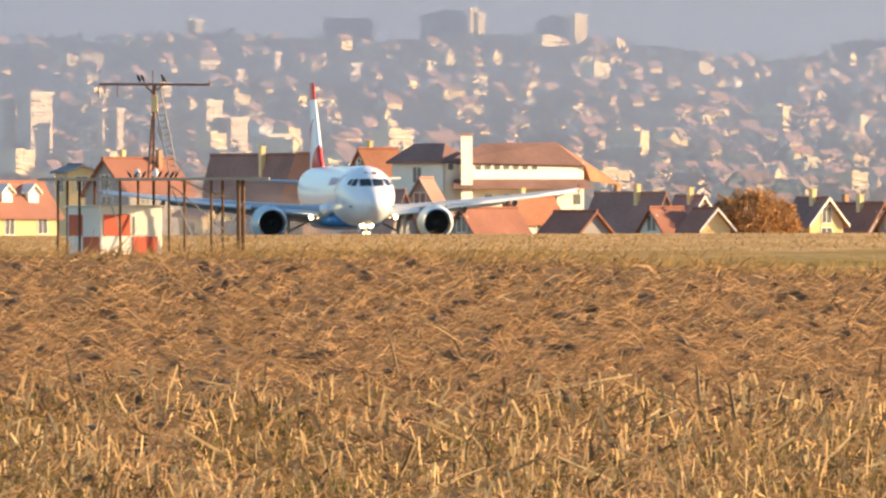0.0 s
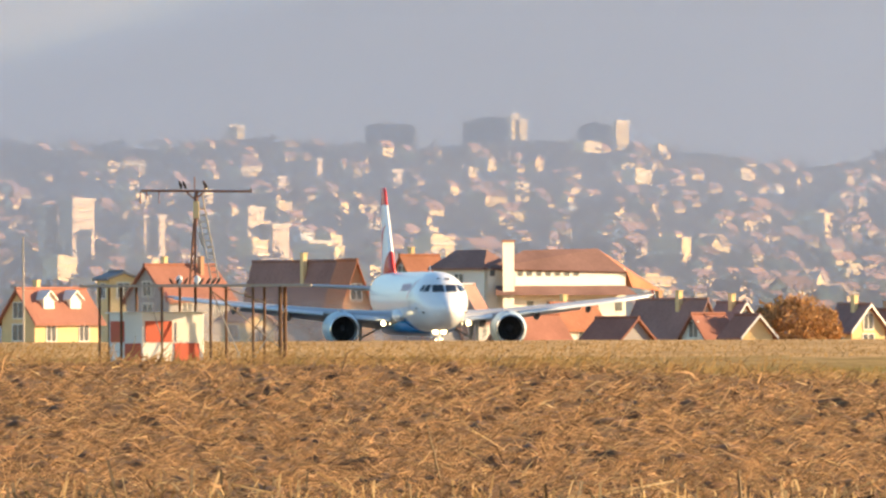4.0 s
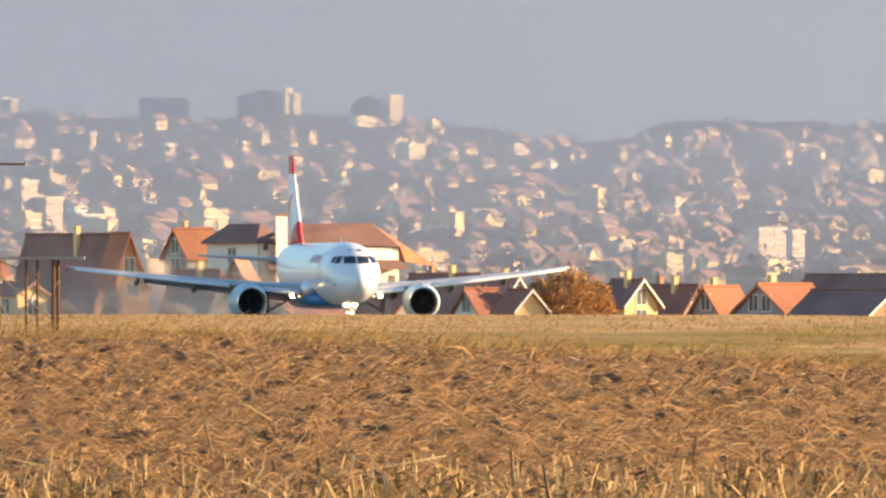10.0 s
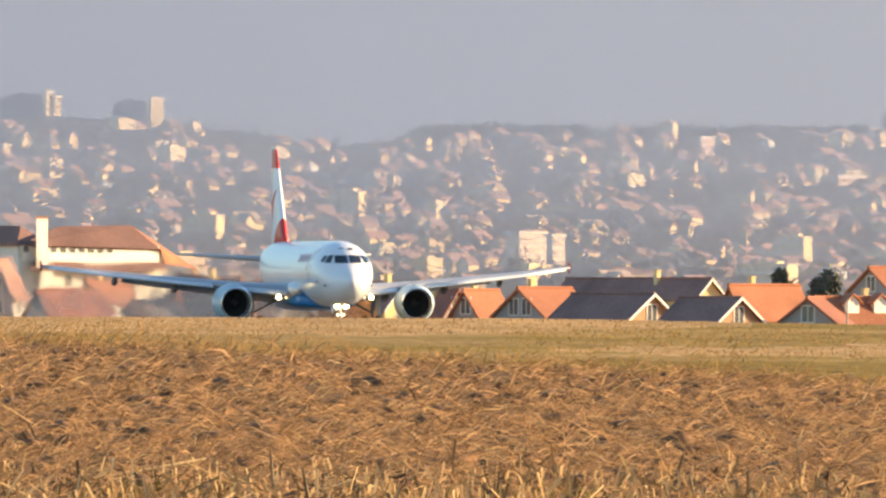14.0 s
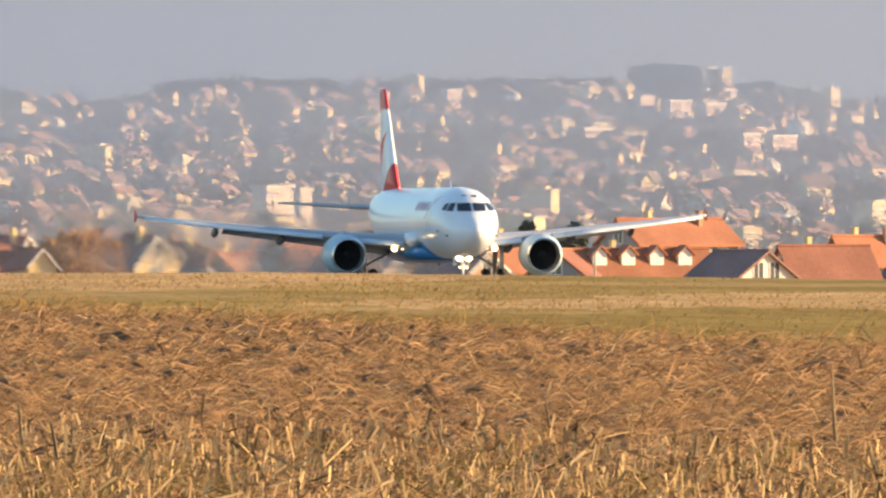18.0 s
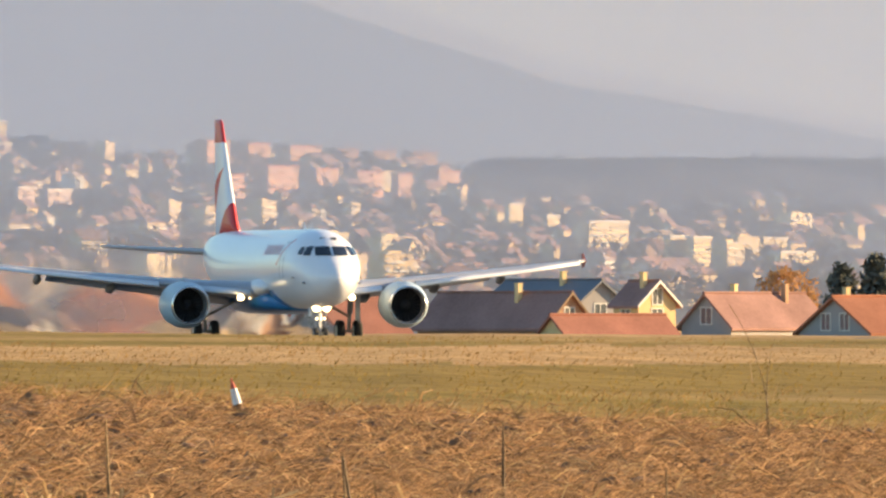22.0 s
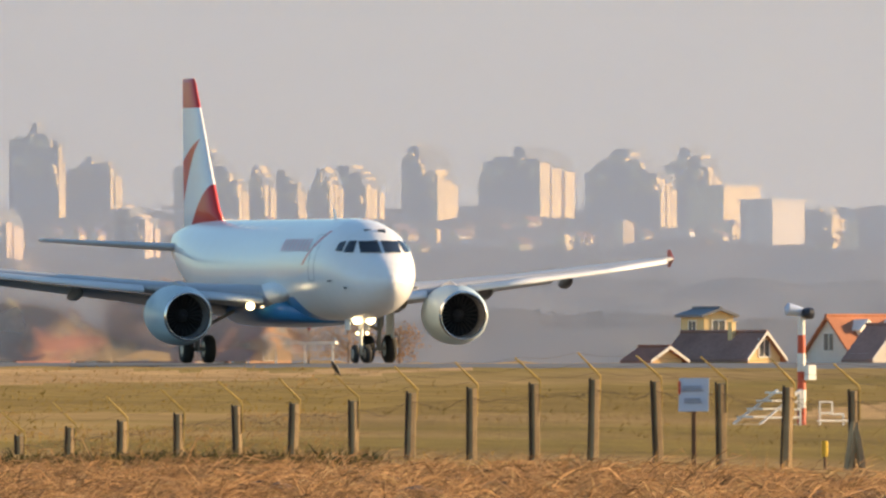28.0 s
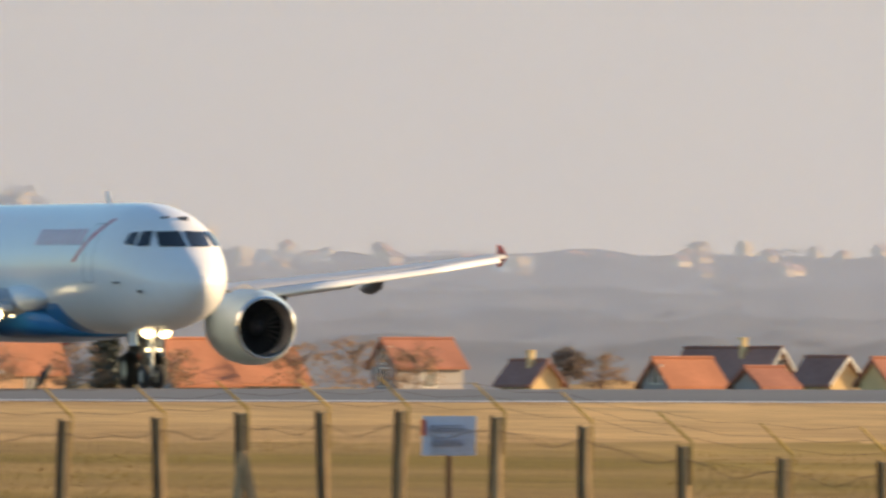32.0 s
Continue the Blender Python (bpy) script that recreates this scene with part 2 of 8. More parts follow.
M_BUSH = leafy(islands(mat("pale_bare_twigs", (0.34, 0.22, 0.14), 0.9, vary=0.3), 0.4), 0.3)
# grazing sunlight on the hillside roofs is put into this tan
M_TOWN_TAN = mat("sunlit_tan_tiles", (0.46, 0.32, 0.22), 0.85, vary=0.3, scale=0.8)
# dark brown for the shaded edge of the fence posts
M_POST_SHADE = mat("post_shade_brown", (0.07, 0.05, 0.038), 0.8, vary=0.4, scale=6.0)
M_FAR_PANE = mat("pale_shuttered_windows", (0.36, 0.28, 0.22), 0.6, vary=0.2)
# chimney band paints paled: haze is put into the colour
M_HAZED_RED = mat("hazed_red_paint", (0.62, 0.30, 0.23), 0.8, vary=0.2)
M_HAZED_WHITE = mat("hazed_white_paint", (0.84, 0.77, 0.70), 0.8, vary=0.2)
M_FAR_GLASS = mat("dull_far_glass", (0.17, 0.17, 0.18), 0.5, vary=0.2)
M_MAST = mat("red_oxide_steel", (0.27, 0.125, 0.085), 0.8, 0.1, vary=0.4, scale=3.0)
M_TOWN_CREAM = mat("weathered_cream_render", (0.70, 0.50, 0.26), 0.9, vary=0.25, scale=0.3, spec=0.2)
M_BLACK = mat("black_panel", (0.022, 0.030, 0.048), 0.5, vary=0.3, scale=3.0)
M_BIRD = mat("black_feathers", (0.018, 0.016, 0.016), 0.6, vary=0.3, scale=8.0)
M_RUBBER = mat("tyre_rubber", (0.022, 0.022, 0.024), 0.8, vary=0.2, scale=4.0)

# ---- the ground: one sheet from the tripod to the hills ----
RUN_A, RUN_TURN = Vector((-6.91, 2063.0, 0)), radians(7.985)       # a point of the runway's centre line and its heading
RUN_D = Vector((math.sin(RUN_TURN), -math.cos(RUN_TURN), 0))
RUN_L = Vector((math.cos(RUN_TURN), math.sin(RUN_TURN), 0))
RUN_OFF = -RUN_A.dot(RUN_L)


def runway_z(s):
    """Height of the runway's crown, s metres from where the aircraft started."""
    return EYE - 0.10 + lerp_table(((-500, 0.0), (350, -0.02), (420, -0.10), (520, -0.08), (600, 0.02), (690, 0.16), (770, 0.1), (890, -0.03), (1000, 0.0), (1060, -0.03), (1400, -0.12)), s)


EDGE_R = ((-900, 1150), (-110, 1050), (300, 930), (674, 800), (1500, 620), (2625, 480), (3400, 400), (3988, 390), (5463, 378), (6200, 335), (9900, 290))
EDGE_V = ((-900, 10), (-110, 15), (300, 31), (674, 48), (1500, 90), (2625, 142), (3400, 184), (3988, 196), (5463, 204), (6200, 252), (9900, 292))
CREST_V = ((-900, -27), (900, -26), (1600, -16), (2300, -6), (3400, 0), (4000, 5), (4800, 10), (6000, 15), (8000, 33), (9900, 36))
HILL_V = ((-1200, -378), (-400, -375), (300, -365), (450, -338), (600, -322), (720, -350), (1000, -352), (1720, -350), (1900, -330), (2030, -316), (2070, -335), (2300, -328), (2500, -300), (3200, -300), (3600, -285), (5000, -270), (6500, -262), (7500, -252), (8200, -240), (10500, -222))
HILL_R0, HILL_R1 = 2560.0, 4300.0


def edge_range(u):
    return lerp_table(EDGE_R, u)


def crest_range(u):
    b = u / FOC
    return min((RUN_A.dot(RUN_L) - 30) / max(math.sin(b + RUN_TURN), 0.11), 1560.0)


def hill_v(u, r):
    w = min(max((r - HILL_R0) / (HILL_R1 - HILL_R0), 0), 1)
    return -14 + (lerp_table(HILL_V, u) + 14) * w ** 0.85


def ground_z(u, r):
    re, rc = edge_range(u), crest_range(u)
    de = lerp_table(EDGE_V, u) * re / FOC
    dc = lerp_table(CREST_V, u) * rc / FOC
    if r <= 250:
        return 0.0
    if r <= re:
        return EYE - (1.65 + (de - 1.65) * (r - 250) / (re - 250))
    if r <= rc:
        k = 1 + 5 * min(max((u - 2500) / 3500, 0), 1)
        return EYE - (de + (dc - de) * ((r - re) / (rc - re)) ** k)
    back = EYE - 0.5
    if r <= rc + 500:
        w = min((r - rc) / 60, 1)
        return (EYE - dc) * (1 - w) + back * w
    far = EYE + lerp_table(((-900, 0.2), (2500, 0.35), (4500, -0.2), (9900, -0.5)), u)
    if r <= HILL_R0:
        w = min((r - rc - 500) / 120, 1)
        return back * (1 - w) + far * w
    if r <= HILL_R1:
        w = min((r - HILL_R0) / 60, 1)
        return far * (1 - w) + (EYE - hill_v(u, r) / FOC * r) * w
    top = EYE - hill_v(u, HILL_R1) / FOC * HILL_R1
    return top - (r - HILL_R1) * 0.05


def on_ground(u, r, dz=0.0):
    p = place(u, 0, r)
    p.z = ground_z(u, r) + dz
    return p


def grass_kind(u, r, v):
    """Which growth stands there: 3 the bare track, 4 bleached strips, 5 fresh strips, 1 the mixed rest."""
    if r > crest_range(u):
        return 4
    n = 9 * noise.noise((u * 0.002, v * 0.02, 1)) + 5 * noise.noise((u * 0.012, v * 0.1, 2))
    if u > 5600 and lerp_table(((5600, 72), (6700, 66), (7200, 34), (8000, 30)), u) + max(6000 - u, 0) * 0.09 < v + n * 0.12 < lerp_table(((5600, 106), (8000, 104)), u):
        return 3
    if u < 1300 and v + n * 0.6 < 4 - max(u - 700, 0) * 0.03:
        return 4
    if 900 < u < 5300 and 14 + max(1900 - u, 0) * 0.012 < v + n < 44 - max(1900 - u, 0) * 0.012 - max(u - 4400, 0) * 0.035:
        return 4
    if u > 500 and 47 < v + n < 92:
        return 5
    return 1


def build_ground():
    us = [-90000 + 8000 * i for i in range(11)] + list(np.arange(-1300, 10500, 40)) + [12000 + 8000 * i for i in range(21)]
    us = sorted(u for u in us if -165000 < u < 165500)
    us = [-FOC * math.pi + i * FOC * math.pi / 16 for i in range(16) if -FOC * math.pi + i * FOC * math.pi / 16 < -95000] + us
    rs = [0.05, 3, 12, 60, 120] + list(np.geomspace(160, 1700, 190)) + list(np.arange(1760, 2560, 50)) + list(np.arange(2570, 4330, 44)) + [4400, 4600, 4900]
    rng = np.random.default_rng(3)
    verts, faces, mats = [(0, 0, 0)], [], []
    n, k = len(us), len(rs)
    for r in rs:
        for u in us:
            c = min(max(u, -1300), 10400)
            z = ground_z(c, r)
            if 160 <= r <= edge_range(c):
                z += rng.normal(0, 0.018)
            elif r < 2500:
                z += 0.02 * noise.noise((u * 0.01, r * 0.02, 0))
            else:
                z += 2.0 * noise.noise((u * 0.006, r * 0.006, 3))
            b = u / FOC
            verts.append((r * math.sin(b), r * math.cos(b), z))
    ob_faces = [(0, 1 + i, 1 + (i + 1) % n, 1 + (i + 2) % n) for i in range(0, n - n % 2, 2)]
    idx = [0] * len(ob_faces)
    for j in range(k - 1):
        for i in range(n):
            a, b2 = 1 + j * n + i, 1 + j * n + (i + 1) % n
            ob_faces.append((a, b2, b2 + n, a + n))
            u, r = min(max(us[i], -1300), 10400), (rs[j] + rs[j + 1]) / 2
            vv = (EYE - ground_z(u, r)) / r * FOC
            idx.append(0 if r < edge_range(u) else (2 if r > HILL_R0 else grass_kind(u, r, vv)))
    ob = soup("ground", verts, ob_faces, M_SOIL)
    ob.data.materials.append(M_GRASS_FIELD)
    ob.data.materials.append(M_HILL)
    ob.data.materials.append(M_TRACK)
    ob.data.materials.append(M_GRASS_TAN)
    ob.data.materials.append(M_GRASS_LUSH)
    ob.data.polygons.foreach_set("material_index", idx)
    ob.data.polygons.foreach_set("use_smooth", [True] * len(idx))
    tagged(ob, "ploughed stubble field, dry airfield grass and brown hillside beyond", "ground", kind="structure")


def grass_material():
    """Airfield grass: straw-coloured and green stretches in long streaks."""
    m = mat("airfield_grass", (0.41, 0.265, 0.105), 0.95, vary=0.25, scale=0.4, bump=0.4, second=(0.34, 0.215, 0.08), spec=0.03)
    t = m.node_tree
    b = t.nodes["Principled BSDF"]
    src = b.inputs["Base Color"].links[0].from_socket
    co = t.nodes.new("ShaderNodeTexCoord")
    mp = t.nodes.new("ShaderNodeMapping")
    mp.inputs["Rotation"].default_value = (0, 0, -RUN_TURN)
    mp.inputs["Scale"].default_value = (0.030, 0.006, 0.05)
    nz = t.nodes.new("ShaderNodeTexNoise")
    nz.inputs["Scale"].default_value, nz.inputs["Detail"].default_value = 1.6, 5
    mr = t.nodes.new("ShaderNodeMapRange")
    mr.inputs["From Min"].default_value, mr.inputs["From Max"].default_value = 0.42, 0.60
    mix = t.nodes.new("ShaderNodeMix")
    mix.data_type = "RGBA"
    mix.inputs[7].default_value = (0.28, 0.195, 0.055, 1)
    t.links.new(co.outputs["Object"], mp.inputs["Vector"])
    t.links.new(mp.outputs[0], nz.inputs["Vector"])
    t.links.new(nz.outputs["Fac"], mr.inputs["Value"])
    t.links.new(mr.outputs[0], mix.inputs[0])
    t.links.new(src, mix.inputs[6])
    t.links.new(mix.outputs[2], b.inputs["Base Color"])
    return m


M_TRACK = mat("bare_earth_track", (0.62, 0.39, 0.17), 0.95, spec=0.03, vary=0.2, scale=0.1)
M_GRASS_TAN = mat("bleached_grass", (0.55, 0.345, 0.155), 0.95, vary=0.25, scale=0.4, bump=0.3, second=(0.44, 0.27, 0.115), spec=0.03)
M_GRASS_LUSH = mat("fresh_olive_grass", (0.24, 0.165, 0.042), 0.95, vary=0.25, scale=0.4, bump=0.3, second=(0.33, 0.21, 0.07), spec=0.03)
M_GRASS_FIELD = grass_material()
for gm in (M_GRASS_FIELD, M_GRASS_TAN, M_GRASS_LUSH, M_TRACK):
    mottle(mottle(gm, (2.2, 0.05, 0.3), 0.3), (0.10, 0.010, 0.05), 0.25)
build_ground()


def build_runway():
    """A crowned strip of asphalt with pale edge lines."""
    ss = list(np.arange(-700, 2300, 25.0))
    verts, faces = [], []
    cross = ((-24.5, -0.62), (-22.5, -0.36), (-11, -0.12), (0, 0), (11, -0.12), (22.5, -0.36), (24.5, -0.62))
    for s in ss:
        p = RUN_A + RUN_D * s
        for o, dz in cross:
            q = p + RUN_L * o
            verts.append((q.x, q.y, runway_z(s) + dz))
    k = len(cross)
    for j in range(len(ss) - 1):
        for i in range(k - 1):
            a = j * k + i
            faces.append((a, a + 1, a + 1 + k, a + k))
    ob = soup("runway", verts, faces, M_ASPHALT, smooth=True)
    tagged(ob, "grey asphalt runway on a low bank across the field", "runway", kind="structure")
    for side in (-20.5, 20.5):
        v2, f2 = [], []
        for s in ss:
            p = RUN_A + RUN_D * s
            for o in (side - 0.45, side + 0.45):
                q = p + RUN_L * o
                v2.append((q.x, q.y, runway_z(s) - 0.12 - (abs(o) - 11) / 11.5 * 0.24 + 0.008))
        for j in range(len(ss) - 1):
            f2.append((2 * j, 2 * j + 1, 2 * j + 3, 2 * j + 2))
        soup("edge_line", v2, f2, M_SIGN_WHITE, ob)


build_runway()

# ---- mountain and haze ----
def arc_sheet(name, r, v_top, u0, u1, material, v_low=40, step=80):
    verts, faces = [], []
    us = np.arange(u0, u1 + 1, step)
    for u in us:
        top = v_top(u) if callable(v_top) else v_top
        for w in (0.0, 0.35, 0.7, 1.0):
            rr = r + 150 * w if name == "mountain" else r
            verts.append(place(u, v_low + (top - v_low) * w, rr))
    for i in range(len(us) - 1):
        for j in range(3):
            a = i * 4 + j
            faces.append((a, a + 4, a + 5, a + 1))
    return soup(name, [tuple(v) for v in verts], faces, material, smooth=True)


def mountain_v(u):
    ridge = lerp_table(((-4500, -250), (-900, -510), (-370, -660), (300, -860), (900, -960), (1500, -900), (2211, -649), (2461, -569), (2671, -494), (2941, -444), (3141, -404), (3330, -366), (3600, -330), (4400, -280), (12000, -200)), u)
    return ridge + 7 * noise.noise((u * 0.006, 0, 0)) + 3 * noise.noise((u * 0.03, 5, 0))


M_MOUNTAIN = mat("wooded_mountain", (0.07, 0.07, 0.06), 0.95, vary=0.4, scale=0.02)
tagged(arc_sheet("mountain", 4720, mountain_v, -4600, 12000, M_MOUNTAIN, 60, 25), "long wooded mountain ridge far off in the haze", "mountain", kind="structure")


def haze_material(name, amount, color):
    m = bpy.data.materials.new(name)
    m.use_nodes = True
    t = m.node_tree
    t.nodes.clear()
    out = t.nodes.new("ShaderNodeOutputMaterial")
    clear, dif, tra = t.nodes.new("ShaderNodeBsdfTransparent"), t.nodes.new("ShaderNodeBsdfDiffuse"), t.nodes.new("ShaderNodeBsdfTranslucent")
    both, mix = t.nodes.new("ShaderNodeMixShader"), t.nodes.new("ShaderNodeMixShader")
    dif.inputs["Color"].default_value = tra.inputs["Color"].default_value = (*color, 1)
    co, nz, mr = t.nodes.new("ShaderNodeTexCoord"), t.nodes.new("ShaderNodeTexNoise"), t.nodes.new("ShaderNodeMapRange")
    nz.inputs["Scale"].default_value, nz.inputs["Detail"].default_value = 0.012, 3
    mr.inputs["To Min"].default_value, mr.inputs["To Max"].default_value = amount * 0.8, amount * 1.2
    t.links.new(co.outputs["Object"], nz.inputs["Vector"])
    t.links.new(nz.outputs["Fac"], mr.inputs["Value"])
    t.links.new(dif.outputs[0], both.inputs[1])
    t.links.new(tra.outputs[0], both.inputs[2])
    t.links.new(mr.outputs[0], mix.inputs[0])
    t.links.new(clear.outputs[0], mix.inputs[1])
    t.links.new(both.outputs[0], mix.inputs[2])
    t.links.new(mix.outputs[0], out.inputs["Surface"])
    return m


# tinted sheets stand in for air-light behind the houses, through the town and before the mountain
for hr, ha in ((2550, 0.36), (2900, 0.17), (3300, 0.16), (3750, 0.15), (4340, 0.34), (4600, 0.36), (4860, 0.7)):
    # haze tint put into the sheets: blue-grey, warm for the farthest
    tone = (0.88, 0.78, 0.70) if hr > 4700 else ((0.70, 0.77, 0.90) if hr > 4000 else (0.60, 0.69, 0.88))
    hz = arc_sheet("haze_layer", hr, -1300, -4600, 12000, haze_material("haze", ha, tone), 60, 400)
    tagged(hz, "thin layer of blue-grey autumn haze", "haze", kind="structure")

# ---- the airliner: x forward, y to its left, origin on the ground under the main wheels ----
NOSE_X = 17.71
HULL = ((0.0, 0.02, 3.30, 3.26), (0.08, 0.26, 3.55, 3.02), (0.3, 0.56, 3.83, 2.75), (0.7, 0.90, 4.12, 2.46), (1.2, 1.18, 4.40, 2.23), (1.8, 1.42, 4.78, 2.06), (2.4, 1.60, 5.20, 1.95),
        (3.0, 1.74, 5.48, 1.87), (3.8, 1.86, 5.68, 1.80), (4.8, 1.94, 5.82, 1.75), (6.0, 1.975, 5.87, 1.73), (12.0, 1.975, 5.87, 1.73), (18.0, 1.975, 5.87, 1.73), (24.0, 1.975, 5.87, 1.73),
        (26.5, 1.93, 5.87, 1.93), (29.0, 1.76, 5.87, 2.42), (31.5, 1.46, 5.84, 3.06), (34.0, 1.02, 5.72, 3.75), (36.0, 0.58, 5.52, 4.32), (37.2, 0.28, 5.25, 4.72), (37.57, 0.12, 5.1, 4.86))


def hull_at(d):
    for a, b in zip(HULL, HULL[1:]):
        if d <= b[0]:
            w = (d - a[0]) / (b[0] - a[0])
            return [a[i] + (b[i] - a[i]) * w for i in (1, 2, 3)]
    return HULL[-1][1:]


def hull_d(y, z):
    """How far behind the nose tip the hull reaches the point (y, z) of its front view."""
    lo, hi = 0.0, 6.0
    for _ in range(40):
        d = (lo + hi) / 2
        hw, top, bot = hull_at(d)
        inside = (y / hw) ** 2 + ((z - (top + bot) / 2) / ((top - bot) / 2)) ** 2 < 1
        lo, hi = (lo, d) if inside else (d, hi)
    return hi


def paint_material(name, regions, base=(0.85, 0.85, 0.85)):
    """White aircraft paint with painted areas. regions: (colour, a, b, c, d): painted where a*x + b*z + c*y*y > d."""
    m = mat(name, base, 0.28, vary=0.05, scale=0.4)
    t = m.node_tree
    b = t.nodes["Principled BSDF"]
    b.inputs["Coat Weight"].default_value = 0.4
    b.inputs["Coat Roughness"].default_value = 0.15
    src = b.inputs["Base Color"].links[0].from_socket
    co = t.nodes.new("ShaderNodeTexCoord")
    sep = t.nodes.new("ShaderNodeSeparateXYZ")
    t.links.new(co.outputs["Object"], sep.inputs[0])
    for color, tests in regions:
        fac = None
        for ax, az, ax2, lim in tests:
            acc = t.nodes.new("ShaderNodeMath")
            acc.operation = "MULTIPLY"
            acc.inputs[1].default_value = ax
            t.links.new(sep.outputs["X"], acc.inputs[0])
            zz = t.nodes.new("ShaderNodeMath")
            zz.operation = "MULTIPLY_ADD"
            zz.inputs[1].default_value = az
            t.links.new(sep.outputs["Z"], zz.inputs[0])
            t.links.new(acc.outputs[0], zz.inputs[2])
            sq = t.nodes.new("ShaderNodeMath")
            sq.operation = "MULTIPLY"
            t.links.new(sep.outputs["X"], sq.inputs[0])
            t.links.new(sep.outputs["X"], sq.inputs[1])
            cu = t.nodes.new("ShaderNodeMath")
            cu.operation = "MULTIPLY_ADD"
            cu.inputs[1].default_value = ax2
            t.links.new(sq.outputs[0], cu.inputs[0])
            t.links.new(zz.outputs[0], cu.inputs[2])
            gt = t.nodes.new("ShaderNodeMath")
            gt.operation = "GREATER_THAN"
            gt.inputs[1].default_value = lim
            t.links.new(cu.outputs[0], gt.inputs[0])
            if fac is None:
                fac = gt.outputs[0]
            else:
                mu = t.nodes.new("ShaderNodeMath")
                mu.operation = "MULTIPLY"
                t.links.new(fac, mu.inputs[0])
                t.links.new(gt.outputs[0], mu.inputs[1])
                fac = mu.outputs[0]
        mix = t.nodes.new("ShaderNodeMix")
        mix.data_type = "RGBA"
        mix.inputs[7].default_value = (*color, 1)
        t.links.new(fac, mix.inputs[0])
        t.links.new(src, mix.inputs[6])
        src = mix.outputs[2]
    t.links.new(src, b.inputs["Base Color"])
    return m


RED = (0.62, 0.045, 0.04)
BLUE = (0.03, 0.22, 0.52)
# blue belly behind the nose wheel well, a thin red sweep on the forward cabin
M_HULL = paint_material("hull_paint", [
    (BLUE, [(-0.02, -1.0, 0.0, -2.85), (-1.0, -0.5, 0.0, -9.4)]),
    (RED, [(0.62, -1.0, 0.0, 2.45), (-0.62, 1.0, 0.0, -2.69), (0.0, 1.0, 0.0, 4.0), (0.0, -1.0, 0.0, -5.35)]),
])
M_HULL.node_tree.nodes["Principled BSDF"].inputs["Specular IOR Level"].default_value = 0.3
M_FIN = paint_material("fin_paint", [
    (RED, [(0.0, 1.0, 0.0, 10.55)]),
    (RED, [(0.55, -1.0, 0.0, -14.55)]),
    (RED, [(0.25, -1.0, 0.0, -12.95), (-0.75, 1.0, 0.0, 20.35)]),
])
M_FIN.node_tree.nodes["Principled BSDF"].inputs["Specular IOR Level"].default_value = 0.15
M_FIN.node_tree.nodes["Principled BSDF"].inputs["Roughness"].default_value = 0.6
M_WING = mat("wing_grey_paint", (0.42, 0.43, 0.45), 0.35, vary=0.1, scale=0.6)
M_NACELLE = mat("nacelle_white_paint", (0.74, 0.76, 0.78), 0.3, vary=0.08, scale=0.8)
M_COWL = mat("pale_blue_grey_cowl_paint", (0.50, 0.62, 0.66), 0.32, vary=0.12, scale=0.8)
M_LIP = mat("polished_inlet_lip", (0.78, 0.77, 0.75), 0.22, 1.0, vary=0.05)
M_DUCT = mat("grey_inlet_duct", (0.30, 0.29, 0.28), 0.45, vary=0.1)
M_BLADE = mat("fan_blade_metal", (0.05, 0.05, 0.055), 0.6, 0.1, vary=0.1)
M_GEAR = mat("gear_metal", (0.48, 0.48, 0.47), 0.4, 0.6, vary=0.2, scale=4.0)
M_DARK = mat("dark_grey_fairing", (0.12, 0.12, 0.13), 0.5, vary=0.15)
M_SHIELD = mat("windshield_glass", (0.02, 0.022, 0.026), 0.06, vary=0.1, spec=0.9)
M_LAMP = glow("landing_lamp", (1.0, 0.78, 0.42), 6.0)
M_LAMP_DIM = glow("taxi_lamp", (1.0, 0.82, 0.5), 2.0)
M_PINK_BAR = mat("faded_red_lettering", (0.86, 0.62, 0.66), 0.5, vary=0.1)


def foil(chord, thick, n=12, camber=0.015):
    """A wing section from the leading edge (x = 0) back to x = -chord, as (x, z)."""
    up, low = [], []
    for i in range(n + 1):
        w = (1 - math.cos(math.pi * i / n)) / 2
        y = 5 * thick * (0.2969 * math.sqrt(w) - 0.126 * w - 0.3516 * w ** 2 + 0.2843 * w ** 3 - 0.1036 * w ** 4) * chord
        c = camber * chord * 4 * w * (1 - w)
        up.append((-w * chord, c + y))
        low.append((-w * chord, c - y))
    return up + low[-2:0:-1]


